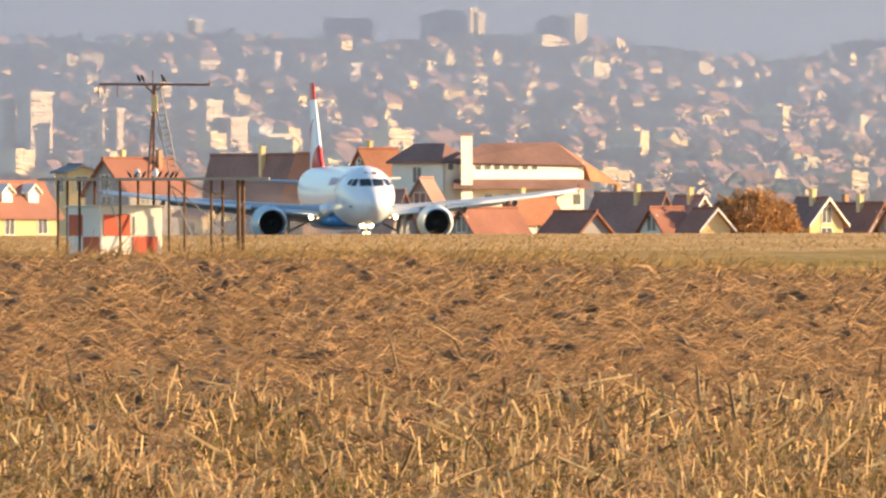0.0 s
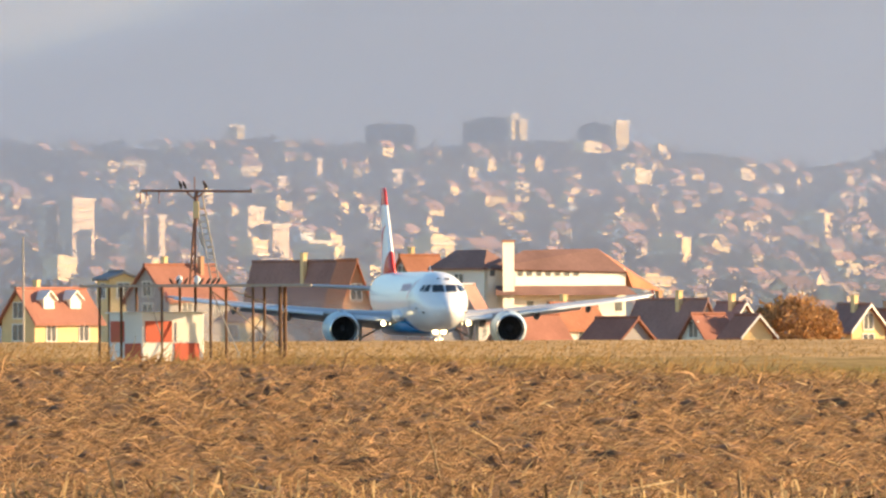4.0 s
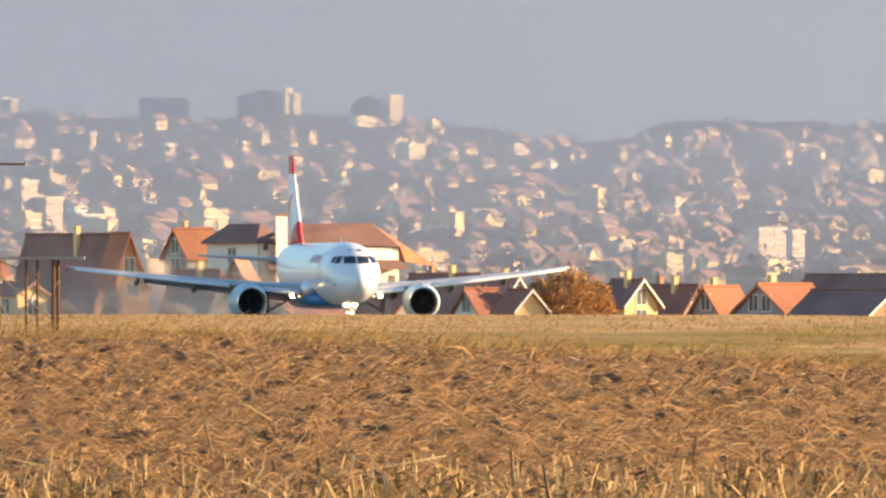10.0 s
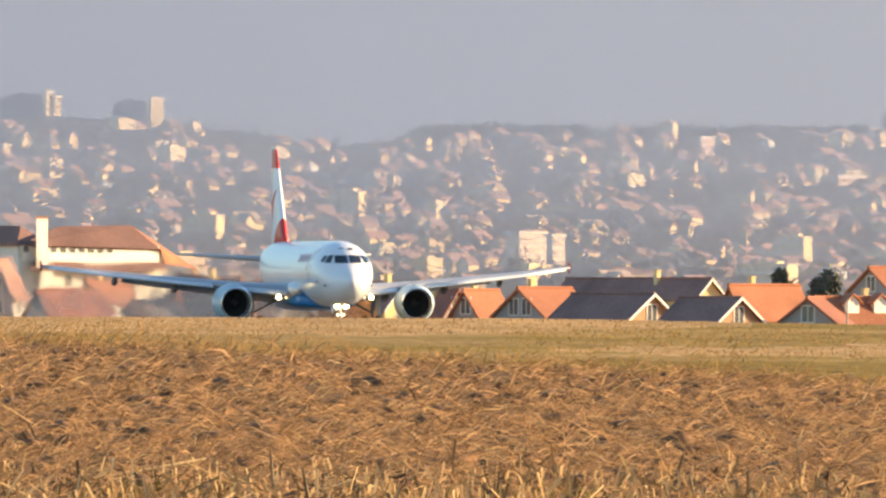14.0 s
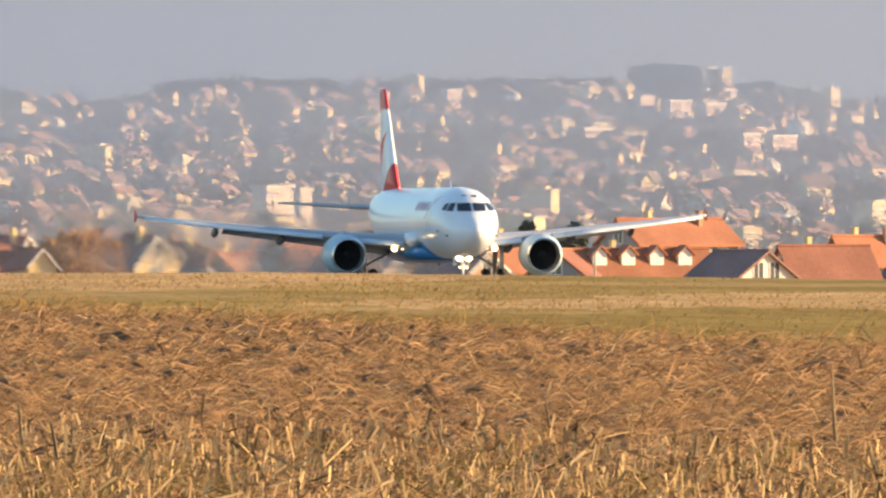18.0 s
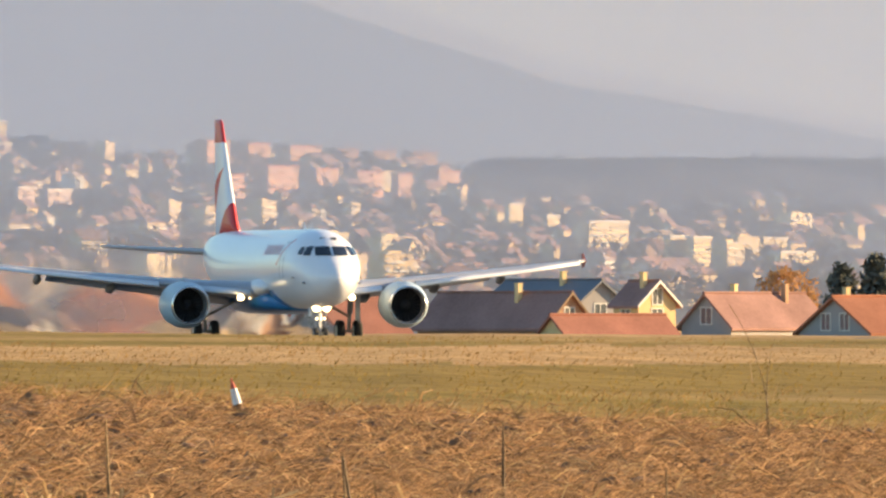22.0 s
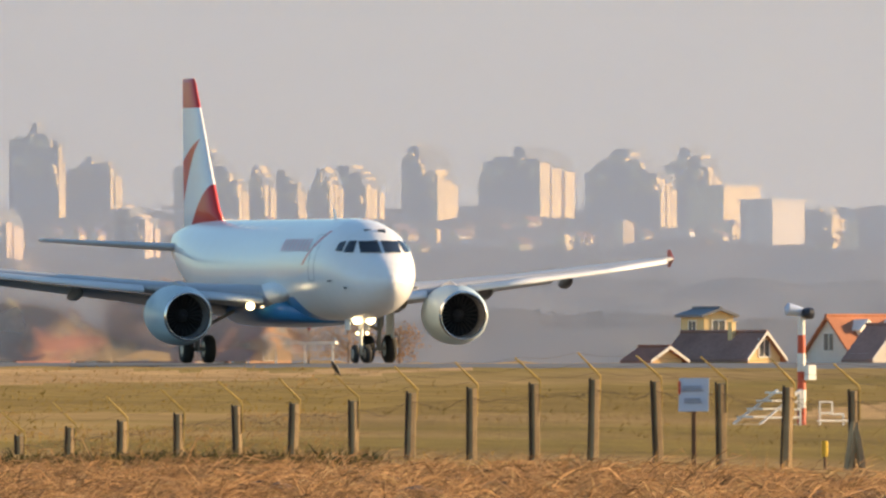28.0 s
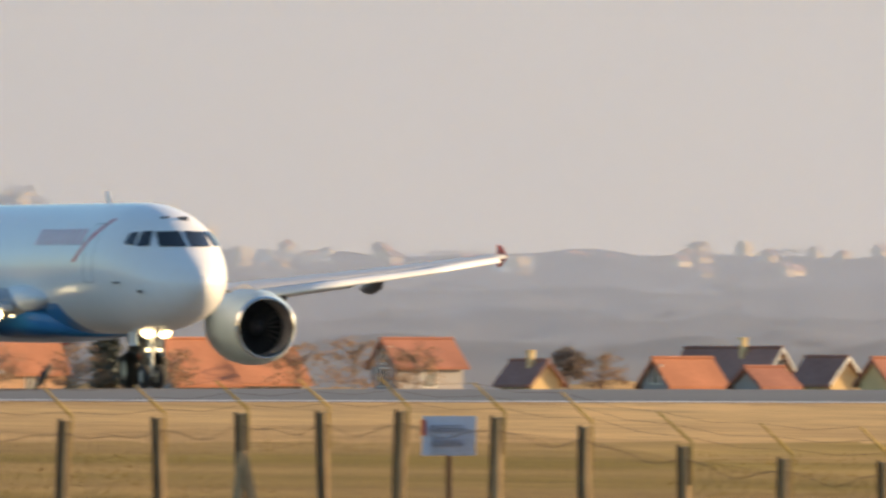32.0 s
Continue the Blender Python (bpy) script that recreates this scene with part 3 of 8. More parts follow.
def build_airliner():
    jet = new("airliner")
    tagged(jet, "white twin-engine airliner with blue belly and red tail", "airliner")
    # hull
    bm = bmesh.new()
    ds = sorted(set([h[0] for h in HULL] + list(np.linspace(0.1, 6, 24)) + list(np.linspace(6, 37.5, 40))))
    n = 56
    rings = []
    for d in ds:
        hw, top, bot = hull_at(d)
        zc, hh = (top + bot) / 2, (top - bot) / 2
        rings.append([(NOSE_X - d, hw * math.cos(2 * math.pi * i / n), zc + hh * math.sin(2 * math.pi * i / n)) for i in range(n)])
    rings_mesh(bm, [[Vector(p) for p in r] for r in rings])
    bmesh.ops.recalc_face_normals(bm, faces=bm.faces)
    part("fuselage", bm, M_HULL, jet, "glossy white fuselage with a blue belly", True)
    # belly fairing at the wing root
    bm = bmesh.new()
    rings = []
    for d, hw, top, bot in ((10.6, 0.5, 2.3, 1.72), (11.6, 1.75, 2.75, 1.62), (13.2, 2.25, 3.05, 1.5), (16, 2.35, 3.0, 1.45), (19, 2.3, 2.85, 1.48), (21.5, 1.7, 2.5, 1.62), (23, 0.6, 2.1, 1.75)):
        zc, hh = (top + bot) / 2, (top - bot) / 2
        rings.append([Vector((NOSE_X - d, hw * math.copysign(abs(math.cos(a)) ** 0.7, math.cos(a)), zc + hh * math.copysign(abs(math.sin(a)) ** 0.7, math.sin(a)))) for a in [2 * math.pi * i / 32 for i in range(32)]])
    rings_mesh(bm, rings)
    bmesh.ops.recalc_face_normals(bm, faces=bm.faces)
    part("belly_fairing", bm, M_HULL, jet, "", True)
    # rounded fairings where the wings' leading edges meet the hull
    for sy in (1, -1):
        bm = bmesh.new()
        rings = []
        for i in range(13):
            a = math.pi * i / 12
            rings.append([Vector((5.0 - 2.3 * math.cos(a), sy * 1.78 + 0.02 * math.cos(q) + 0.5 * math.sin(a) * math.cos(q), 2.86 + 0.02 * math.sin(q) + 0.42 * math.sin(a) * math.sin(q))) for q in [2 * math.pi * j / 20 for j in range(20)]])
        rings_mesh(bm, rings)
        bmesh.ops.recalc_face_normals(bm, faces=bm.faces)
        part("wing_root_fairing", bm, M_NACELLE, jet, "rounded white wing root fairing", True)
    # windshield: a front pane and two slanting side panes on each side
    def side_y(d, z):
        hw, top, bot = hull_at(d)
        return hw * math.sqrt(max(0.0, 1 - ((z - (top + bot) / 2) / ((top - bot) / 2)) ** 2))

    for sy in (1, -1):
        for label, corners in (("dark front windshield pane", None), ("dark slanting cockpit side window", ((1.99, 4.47), (2.46, 4.47), (2.68, 4.93), (2.36, 4.95))), ("dark slanting cockpit side window", ((2.60, 4.50), (3.12, 4.54), (3.16, 4.88), (2.80, 4.93)))):
            bm = bmesh.new()
            grid = []
            for i in range(9):
                w = i / 8
                row = []
                for j in range(7):
                    q = j / 6
                    if corners is None:
                        y = 0.05 + (0.84 - 0.05 - 0.06 * q) * w
                        z = 4.46 + 0.49 * q - 0.03 * w * q
                        d = hull_d(y, z)
                    else:
                        lo = [corners[0][k] + (corners[1][k] - corners[0][k]) * w for k in (0, 1)]
                        hi = [corners[3][k] + (corners[2][k] - corners[3][k]) * w for k in (0, 1)]
                        d, z = [lo[k] + (hi[k] - lo[k]) * q for k in (0, 1)]
                        y = side_y(d, z)
                    row.append(bm.verts.new((NOSE_X - d + 0.03, sy * (y + 0.016), z + 0.014)))
                grid.append(row)
            for i in range(8):
                for j in range(6):
                    bm.faces.new((grid[i][j], grid[i + 1][j], grid[i + 1][j + 1], grid[i][j + 1]))
            bmesh.ops.recalc_face_normals(bm, faces=bm.faces)
            part("windshield_pane", bm, M_SHIELD, jet, label, True)
    # the letters above the windshield, too small to read, and the faded name on the side
    for y in (-0.42, 0.12):
        bm = bmesh.new()
        z = 5.32
        x = NOSE_X - hull_d(abs(y) + 0.12, z) + 0.05
        add_box(bm, (x - 0.12, y, z - 0.09), (x, y + 0.3, z + 0.09))
        part("marking_bar", bm, M_DARK, jet)
    for side in (1, -1):
        for i in range(8):
            bm = bmesh.new()
            x1 = NOSE_X - 6.6 - i * 0.62
            for (za, zb) in ((4.55, 5.05),):
                rows = []
                for q in range(6):
                    z = za + (zb - za) * q / 5
                    row = []
                    for x in (x1, x1 - 0.42):
                        hw, top, bot = hull_at(NOSE_X - x)
                        zc, hh = (top + bot) / 2, (top - bot) / 2
                        row.append(bm.verts.new((x, side * (hw * math.sqrt(1 - ((z - zc) / hh) ** 2) + 0.02), z)))
                    rows.append(row)
                for q in range(5):
                    f = (rows[q][0], rows[q][1], rows[q + 1][1], rows[q + 1][0])
                    bm.faces.new(f if side < 0 else f[::-1])
            part("lettering_bar", bm, M_PINK_BAR, jet, "faded red lettering")
    # doors: thin proud outlines, and small probes
    for side in (1, -1):
        for x, z0, z1, w in ((NOSE_X - 5.2, 3.35, 5.2, 0.85),):
            bm = bmesh.new()
            for a, b in (((x, z0), (x, z1)), ((x - w, z0), (x - w, z1)), ((x, z1), (x - w, z1)), ((x, z0), (x - w, z0))):
                def sp(x_, z_):
                    hw, top, bot = hull_at(NOSE_X - x_)
                    zc, hh = (top + bot) / 2, (top - bot) / 2
                    return (x_, side * (hw * math.sqrt(max(0, 1 - ((z_ - zc) / hh) ** 2)) + 0.004), z_)
                for k in range(4):
                    p = [a[i] + (b[i] - a[i]) * k / 4 for i in (0, 1)]
                    q = [a[i] + (b[i] - a[i]) * (k + 1) / 4 for i in (0, 1)]
                    add_rod(bm, sp(*p), sp(*q), 0.018, n=4)
            part("door_outline", bm, M_WING, jet)
        bm = bmesh.new()
        add_rod(bm, (NOSE_X - 1.9, side * 1.40, 3.05), (NOSE_X - 1.7, side * 1.52, 3.05), 0.05, n=6)
        part("air_probe", bm, M_DARK, jet)
        bm = bmesh.new()
        add_box(bm, (NOSE_X - 3.5, side * 1.78 - 0.03, 3.3), (NOSE_X - 3.0, side * 1.78 + 0.03, 3.36))
        part("static_port_plate", bm, M_DARK, jet)
    # wings
    for side in (1, -1):
        bm = bmesh.new()
        rings = []
        for y, d0, chord, z, th, tw in ((1.2, 11.6, 7.4, 2.45, 0.15, 2.0), (2.0, 12.1, 6.9, 2.5, 0.15, 2.0), (4.2, 13.3, 5.7, 2.7, 0.13, 1.2), (6.4, 14.45, 4.45, 2.93, 0.12, 0.5), (9.0, 15.8, 3.75, 3.2, 0.115, 0), (12.5, 17.6, 2.8, 3.58, 0.11, -0.5), (16.3, 19.75, 1.75, 4.02, 0.105, -1.0), (16.85, 20.1, 1.5, 4.09, 0.10, -1.0)):
            sec = foil(chord, th)
            c, s = math.cos(radians(tw)), math.sin(radians(tw))
            rings.append([Vector((NOSE_X - d0 + x * c, side * y, z + 0.14 + zz - (-x) * s * 0.6)) for x, zz in sec])
        rings_mesh(bm, rings)
        bmesh.ops.recalc_face_normals(bm, faces=bm.faces)
        wing = part("wing", bm, M_WING, jet, "grey swept wing", True)
        # drooped slats along the leading edge
        bm = bmesh.new()
        rings = []
        for y, d0, z in ((2.4, 12.2, 2.36), (4.8, 13.5, 2.58)):
            rings.append([Vector((NOSE_X - d0 + a, side * y, z + 0.16 + b)) for a, b in ((0.16, -0.1), (0.18, 0.0), (0.02, 0.16), (-0.35, 0.30), (-0.3, 0.2), (0.0, -0.04))])
        rings_mesh(bm, rings)
        part("slat", bm, M_NACELLE, wing, "pale leading edge slat", True)
        bm = bmesh.new()
        rings = []
        for y, d0, z, k in ((6.8, 14.55, 2.82, 0.9), (10, 16.2, 3.16, 0.75), (13.5, 18.0, 3.55, 0.6), (16.5, 19.75, 3.93, 0.45)):
            rings.append([Vector((NOSE_X - d0 + a * k, side * y, z + 0.16 + b * k)) for a, b in ((0.16, -0.1), (0.18, 0.0), (0.02, 0.16), (-0.35, 0.30), (-0.3, 0.2), (0.0, -0.04))])
        rings_mesh(bm, rings)
        part("slat", bm, M_NACELLE, wing, "pale leading edge slat", True)
        # flap track fairings
        for y, d0, z, ln in ((4.7, 16.4, 2.35, 3.6), (8.6, 17.6, 2.82, 3.0), (12.3, 19.0, 3.26, 2.4)):
            bm = bmesh.new()
            prof = ((0, 0.03), (0.15 * ln, 0.17), (0.45 * ln, 0.24), (0.75 * ln, 0.16), (ln, 0.03))
            rings_mesh(bm, [[Vector((NOSE_X - d0 - x, side * y + r * 0.7 * math.cos(2 * math.pi * i / 12), z + 0.12 - 0.08 * x + r * 1.2 * math.sin(2 * math.pi * i / 12))) for i in range(12)] for x, r in prof])
            part("flap_track_fairing", bm, M_DARK, wing, "dark flap track fairing", True)
        # flap lowered a little
        bm = bmesh.new()
        rings = []
        for y, d0, ch, z in ((2.2, 18.6, 1.5, 2.36), (6.3, 18.6, 1.3, 2.86), (11.8, 19.9, 0.9, 3.48)):
            rings.append([Vector((NOSE_X - d0 + x * 0.95, side * y, z + zz + x * 0.28)) for x, zz in foil(ch, 0.14, 6)])
        rings_mesh(bm, rings)
        bmesh.ops.recalc_face_normals(bm, faces=bm.faces)
        part("flap", bm, M_WING, wing, "", True)
        # wing tip fence
        bm = bmesh.new()
        add_prism(bm, [(0.0, 0.02), (-0.42, 0.30), (-0.66, 0.34), (-0.7, 0.0), (-0.64, -0.26), (-0.5, -0.26)], (-0.035, 0.035), pose(NOSE_X - 20.2, side * 16.88, 4.22) @ Matrix.Diagonal((1.3, 1, 1.2, 1)))
        part("wingtip_fence", bm, M_FENCE, wing, "small red wingtip fence")
    # engines
    for side in (1, -1):
        eng = new("engine")
        eng.parent = jet
        m = pose(NOSE_X - 11.0, side * 5.75, 1.92, 0, 1.5, side * -1.0) @ Matrix.Diagonal((-1, 1, 1, 1))
        bm = bmesh.new()
        lathe(bm, ((0.16, 1.00), (0.5, 1.12), (1.1, 1.21), (1.9, 1.23), (2.7, 1.17), (3.4, 1.03), (3.75, 0.93), (3.72, 0.88), (3.2, 0.9)), m, 40)
        bmesh.ops.recalc_face_normals(bm, faces=bm.faces)
        part("nacelle", bm, M_COWL, eng, "pale blue-grey engine cowling", True)
        bm = bmesh.new()
        lathe(bm, ((0.20, 0.885), (0.10, 0.895), (0.03, 0.92), (0.0, 0.945), (0.03, 0.97), (0.09, 0.99), (0.17, 1.006)), m, 40)
        part("inlet_lip", bm, M_LIP, eng, "bright metal inlet lip", True)
        bm = bmesh.new()
        lathe(bm, ((0.19, 0.887), (0.5, 0.865), (0.9, 0.87), (1.2, 0.875)), m, 40)
        bm.faces.ensure_lookup_table()
        part("inlet_duct", bm, M_DUCT, eng, "dark inlet duct", True)
        bm = bmesh.new()
        lathe(bm, ((1.22, 0.875), (1.2, 0.02)), m, 40, cap1=True)
        part("fan_disc", bm, M_RUBBER, eng)
        bm = bmesh.new()
        lathe(bm, ((0.62, 0.005), (0.75, 0.11), (0.95, 0.22), (1.15, 0.28)), m, 24)
        part("spinner", bm, M_BLADE, eng, "", True)
        for i in range(24):
            bm = bmesh.new()
            a = 2 * math.pi * i / 24
            pts = []
            for rr, tw in ((0.27, 0.5), (0.55, 0.9), (0.86, 1.15)):
                for e in (-1, 1):
                    aa = a + e * 0.075 * 0.6 / rr * math.sin(tw)
                    pts.append(bm.verts.new(m @ Vector((1.05 + e * 0.09 * math.cos(tw), rr * math.cos(aa), rr * math.sin(aa)))))
            for k in (0, 2):
                bm.faces.new((pts[k], pts[k + 1], pts[k + 3], pts[k + 2]))
            part("fan_blade", bm, M_BLADE, eng)
        bm = bmesh.new()
        lathe(bm, ((3.2, 0.72), (3.9, 0.66), (4.7, 0.45), (4.72, 0.36), (5.3, 0.05)), m, 24, cap0=True, cap1=True)
        part("exhaust_cone", bm, M_DUCT, eng, "", True)
        bm = bmesh.new()
        rings = [[Vector((x, side * 5.75 + y, z)) for y, z in ((-w, z0), (w, z0), (w * 0.8, z1), (-w * 0.8, z1))] for x, z0, z1, w in ((NOSE_X - 11.9, 2.95, 3.16, 0.06), (NOSE_X - 12.8, 2.7, 3.35, 0.2), (NOSE_X - 14.6, 2.4, 3.1, 0.25), (NOSE_X - 17.2, 2.2, 2.7, 0.12))]
        rings_mesh(bm, rings)
        part("pylon", bm, M_WING, eng, "", False)
    # fin and tailplane
    bm = bmesh.new()
    rings = []
    for z, d0, ch, th in ((5.45, 28.6, 7.4, 0.09), (6.3, 29.9, 6.1, 0.10), (7.8, 31.1, 5.0, 0.10), (10.0, 32.75, 3.45, 0.10), (11.55, 33.9, 2.3, 0.10), (11.76, 34.2, 1.9, 0.08)):
        rings.append([Vector((NOSE_X - d0 + x, zz, z)) for x, zz in foil(ch, th, 10, 0.0)])
    rings_mesh(bm, rings)
    bmesh.ops.recalc_face_normals(bm, faces=bm.faces)
    part("fin", bm, M_FIN, jet, "white tail fin with red tip and red foot", True)
    for side in (1, -1):
        bm = bmesh.new()
        rings = []
        for y, d0, ch, z in ((0.4, 31.3, 3.9, 4.72), (1.2, 31.9, 3.5, 4.78), (6.2, 34.6, 1.45, 5.08)):
            rings.append([Vector((NOSE_X - d0 + x, side * y, z + zz)) for x, zz in foil(ch, 0.10, 10, 0.0)])
        rings_mesh(bm, rings)
        bmesh.ops.recalc_face_normals(bm, faces=bm.faces)
        part("tailplane", bm, M_WING, jet, "grey tailplane", True)
    # landing gear
    wheels = []

    def wheel(parent, x, y, rad, wid):
        w = new("wheel")
        w.parent = parent
        w.location = (x, y, rad)
        bm = bmesh.new()
        q = pose(0, 0, 0, 0, 0, 90)
        lathe(bm, ((-wid / 2, rad * 0.55), (-wid / 2, rad * 0.86), (-wid * 0.36, rad * 0.97), (0, rad), (wid * 0.36, rad * 0.97), (wid / 2, rad * 0.86), (wid / 2, rad * 0.55)), q, 28)
        part("tyre", bm, M_RUBBER, w, "", True)
        bm = bmesh.new()
        lathe(bm, ((-wid * 0.42, rad * 0.05), (-wid * 0.40, rad * 0.3), (-wid * 0.48, rad * 0.55), (wid * 0.48, rad * 0.55), (wid * 0.40, rad * 0.3), (wid * 0.42, rad * 0.05)), q, 20, True, True)
        part("rim", bm, M_GEAR, w, "", True)
        wheels.append((w, rad))
        return w

    ng = new("nose_gear")
    ng.parent = jet
    ngx = NOSE_X - 5.07
    for y in (-0.25, 0.25):
        wheel(ng, ngx, y, 0.38, 0.22)
    bm = bmesh.new()
    add_rod(bm, (ngx, 0, 0.38), (ngx - 0.05, 0, 1.2), 0.06, n=12)
    add_rod(bm, (ngx - 0.05, 0, 1.1), (ngx - 0.12, 0, 2.1), 0.10, n=12)
    add_rod(bm, (ngx, -0.3, 0.38), (ngx, 0.3, 0.38), 0.05, n=10)
    add_rod(bm, (ngx, 0, 1.3), (ngx + 1.2, 0, 2.1), 0.04, n=8)
    part("strut", bm, M_GEAR, ng)
    for y in (-1, 1):
        bm = bmesh.new()
        add_box(bm, (ngx - 1.1, y * 0.40 - 0.015, 1.35), (ngx - 0.25, y * 0.40 + 0.015, 1.95))
        part("gear_door", bm, M_NACELLE, ng)
        bm = bmesh.new()
        lathe(bm, ((0.14, 0.03), (0.16, 0.19), (0.06, 0.20), (-0.1, 0.06)), pose(ngx + 0.35, y * 0.27, 1.78), 16, True, True)
        part("landing_light", bm, M_LAMP, ng, "lit landing light")
        bm = bmesh.new()
        lathe(bm, ((0.1, 0.02), (0.11, 0.06), (0.0, 0.07)), pose(ngx + 0.15, y * 0.2, 1.22), 12, True, True)
        part("taxi_light", bm, M_LAMP_DIM, ng, "lit taxi light")
    for side in (1, -1):
        mg = new("main_gear")
        mg.parent = jet
        for dy in (-0.46, 0.46):
            wheel(mg, 0, side * 3.795 + dy, 0.58, 0.42)
        bm = bmesh.new()
        add_rod(bm, (0, side * 3.795, 0.5), (0.1, side * 3.85, 1.7), 0.10, n=12)
        add_rod(bm, (0.1, side * 3.85, 1.5), (0.2, side * 3.9, 2.6), 0.15, n=12)
        add_rod(bm, (0, side * 3.3, 0.58), (0, side * 4.3, 0.58), 0.08, n=10)
        add_rod(bm, (0.1, side * 3.8, 1.35), (0.3, side * 2.0, 2.3), 0.07, n=8)
        part("strut", bm, M_GEAR, mg)
        bm = bmesh.new()
        add_box(bm, (-0.55, side * 4.28 - 0.03, 1.0), (0.65, side * 4.28 + 0.03, 2.55))
        part("gear_door", bm, M_NACELLE, mg)
        # landing lights at the wing root
        bm = bmesh.new()
        lathe(bm, ((0.12, 0.02), (0.14, 0.15), (0.0, 0.16)), pose(NOSE_X - 12.0, side * 2.95, 2.33), 16, True, True)
        part("landing_light", bm, M_LAMP, jet, "lit wing root light")
        bm = bmesh.new()
        lathe(bm, ((0.08, 0.02), (0.09, 0.045), (0.0, 0.05)), pose(NOSE_X - 11.8, side * 2.5, 2.30), 12, True, True)
        part("runway_turnoff_light", bm, M_LAMP_DIM, jet, "small lit lamp")
    bm = bmesh.new()
    add_rod(bm, (NOSE_X - 14, 0, 1.45), (NOSE_X - 14, 0, 1.33), 0.08, 0.04, n=8)
    part("beacon", bm, M_SIGN_RED, jet)
    bm = bmesh.new()
    add_prism(bm, [(0.25, 0), (-0.15, 0), (-0.3, 0.4), (-0.05, 0.4)], (-0.02, 0.02), pose(NOSE_X - 9.5, 0, 5.86))
    part("antenna_blade", bm, M_NACELLE, jet)
    return jet, wheels


M_FENCE = mat("wingtip_red", (0.42, 0.06, 0.05), 0.4, vary=0.1)
jet, jet_wheels = build_airliner()
ROLL = ((0, 0.0), (1, 3.2), (2, 7.0), (3, 11.0), (4.5, 18.0), (6, 27.4), (7, 36.4), (8, 47.9), (9, 63.5), (10, 81.9), (11, 103.5), (12, 127.6), (13, 154.4), (14, 183.6), (15, 215.0), (16.5, 267.0), (18, 328.6),
        (19, 372.6), (20, 417.9), (21, 464.5), (22, 514.6), (23, 567.3), (24, 621.5), (25, 678.3), (26, 737.8), (27, 798.0), (28, 861.0), (29, 927.8), (29.5, 960.4), (30, 995.0), (31, 1065.8), (32, 1134.9))


# metres rolled, and degrees by which the nose points off the centre line
NOSE_TURN = ((0, -0.65), (128, -0.5), (417, -0.3), (738, 0.1), (928, 0.35), (1135, 0.55))


def jet_pose(s):
    p = RUN_A + RUN_D * s
    nose_up = math.degrees((runway_z(s + 12.6) - runway_z(s)) / 12.6)
    return pose(p.x, p.y, runway_z(s) + 0.004, 0, -nose_up, math.degrees(RUN_TURN) - 90 + lerp_table(NOSE_TURN, s))


def dust_material(name, half_w, half_h, amount):
    """Thin dust: densest in the middle of a puff, nothing at its rim."""
    m = bpy.data.materials.new(name)
    m.use_nodes = True
    t = m.node_tree
    t.nodes.clear()
    new_node = t.nodes.new
    out, clear, dif, tra = (new_node("ShaderNode" + k) for k in ("OutputMaterial", "BsdfTransparent", "BsdfDiffuse", "BsdfTranslucent"))
    both, mix = new_node("ShaderNodeMixShader"), new_node("ShaderNodeMixShader")
    dif.inputs["Color"].default_value = tra.inputs["Color"].default_value = (0.62, 0.50, 0.44, 1)
    # hot air: bends the light a little, at random
    hot, air, much = new_node("ShaderNodeBsdfRefraction"), new_node("ShaderNodeMixShader"), new_node("ShaderNodeMath")
    hot.inputs["IOR"].default_value, hot.inputs["Roughness"].default_value = 1.004, 0.27
    much.operation, much.use_clamp, much.inputs[1].default_value = "MULTIPLY", True, 3.0
    co, mp, gr, nz, mu, am = (new_node("ShaderNode" + k) for k in ("TexCoord", "Mapping", "TexGradient", "TexNoise", "Math", "Math"))
    mp.inputs["Scale"].default_value = (0.0, 1 / half_w, 1 / half_h)
    gr.gradient_type = "QUADRATIC_SPHERE"
    nz.inputs["Scale"].default_value, nz.inputs["Detail"].default_value = 0.45, 3
    mu.operation = am.operation = "MULTIPLY"
    am.inputs[1].default_value = amount
    t.links.new(co.outputs["Object"], mp.inputs["Vector"])
    t.links.new(co.outputs["Object"], nz.inputs["Vector"])
    t.links.new(mp.outputs[0], gr.inputs["Vector"])
    t.links.new(gr.outputs["Fac"], mu.inputs[0])
    t.links.new(nz.outputs["Fac"], mu.inputs[1])
    t.links.new(mu.outputs[0], am.inputs[0])
    t.links.new(am.outputs[0], mix.inputs[0])
    t.links.new(dif.outputs[0], both.inputs[1])
    t.links.new(tra.outputs[0], both.inputs[2])
    t.links.new(gr.outputs["Fac"], much.inputs[0])
    t.links.new(much.outputs[0], air.inputs[0])
    t.links.new(clear.outputs[0], air.inputs[1])
    t.links.new(hot.outputs[0], air.inputs[2])
    t.links.new(air.outputs[0], mix.inputs[1])
    t.links.new(both.outputs[0], mix.inputs[2])
    t.links.new(mix.outputs[0], out.inputs["Surface"])
    return m


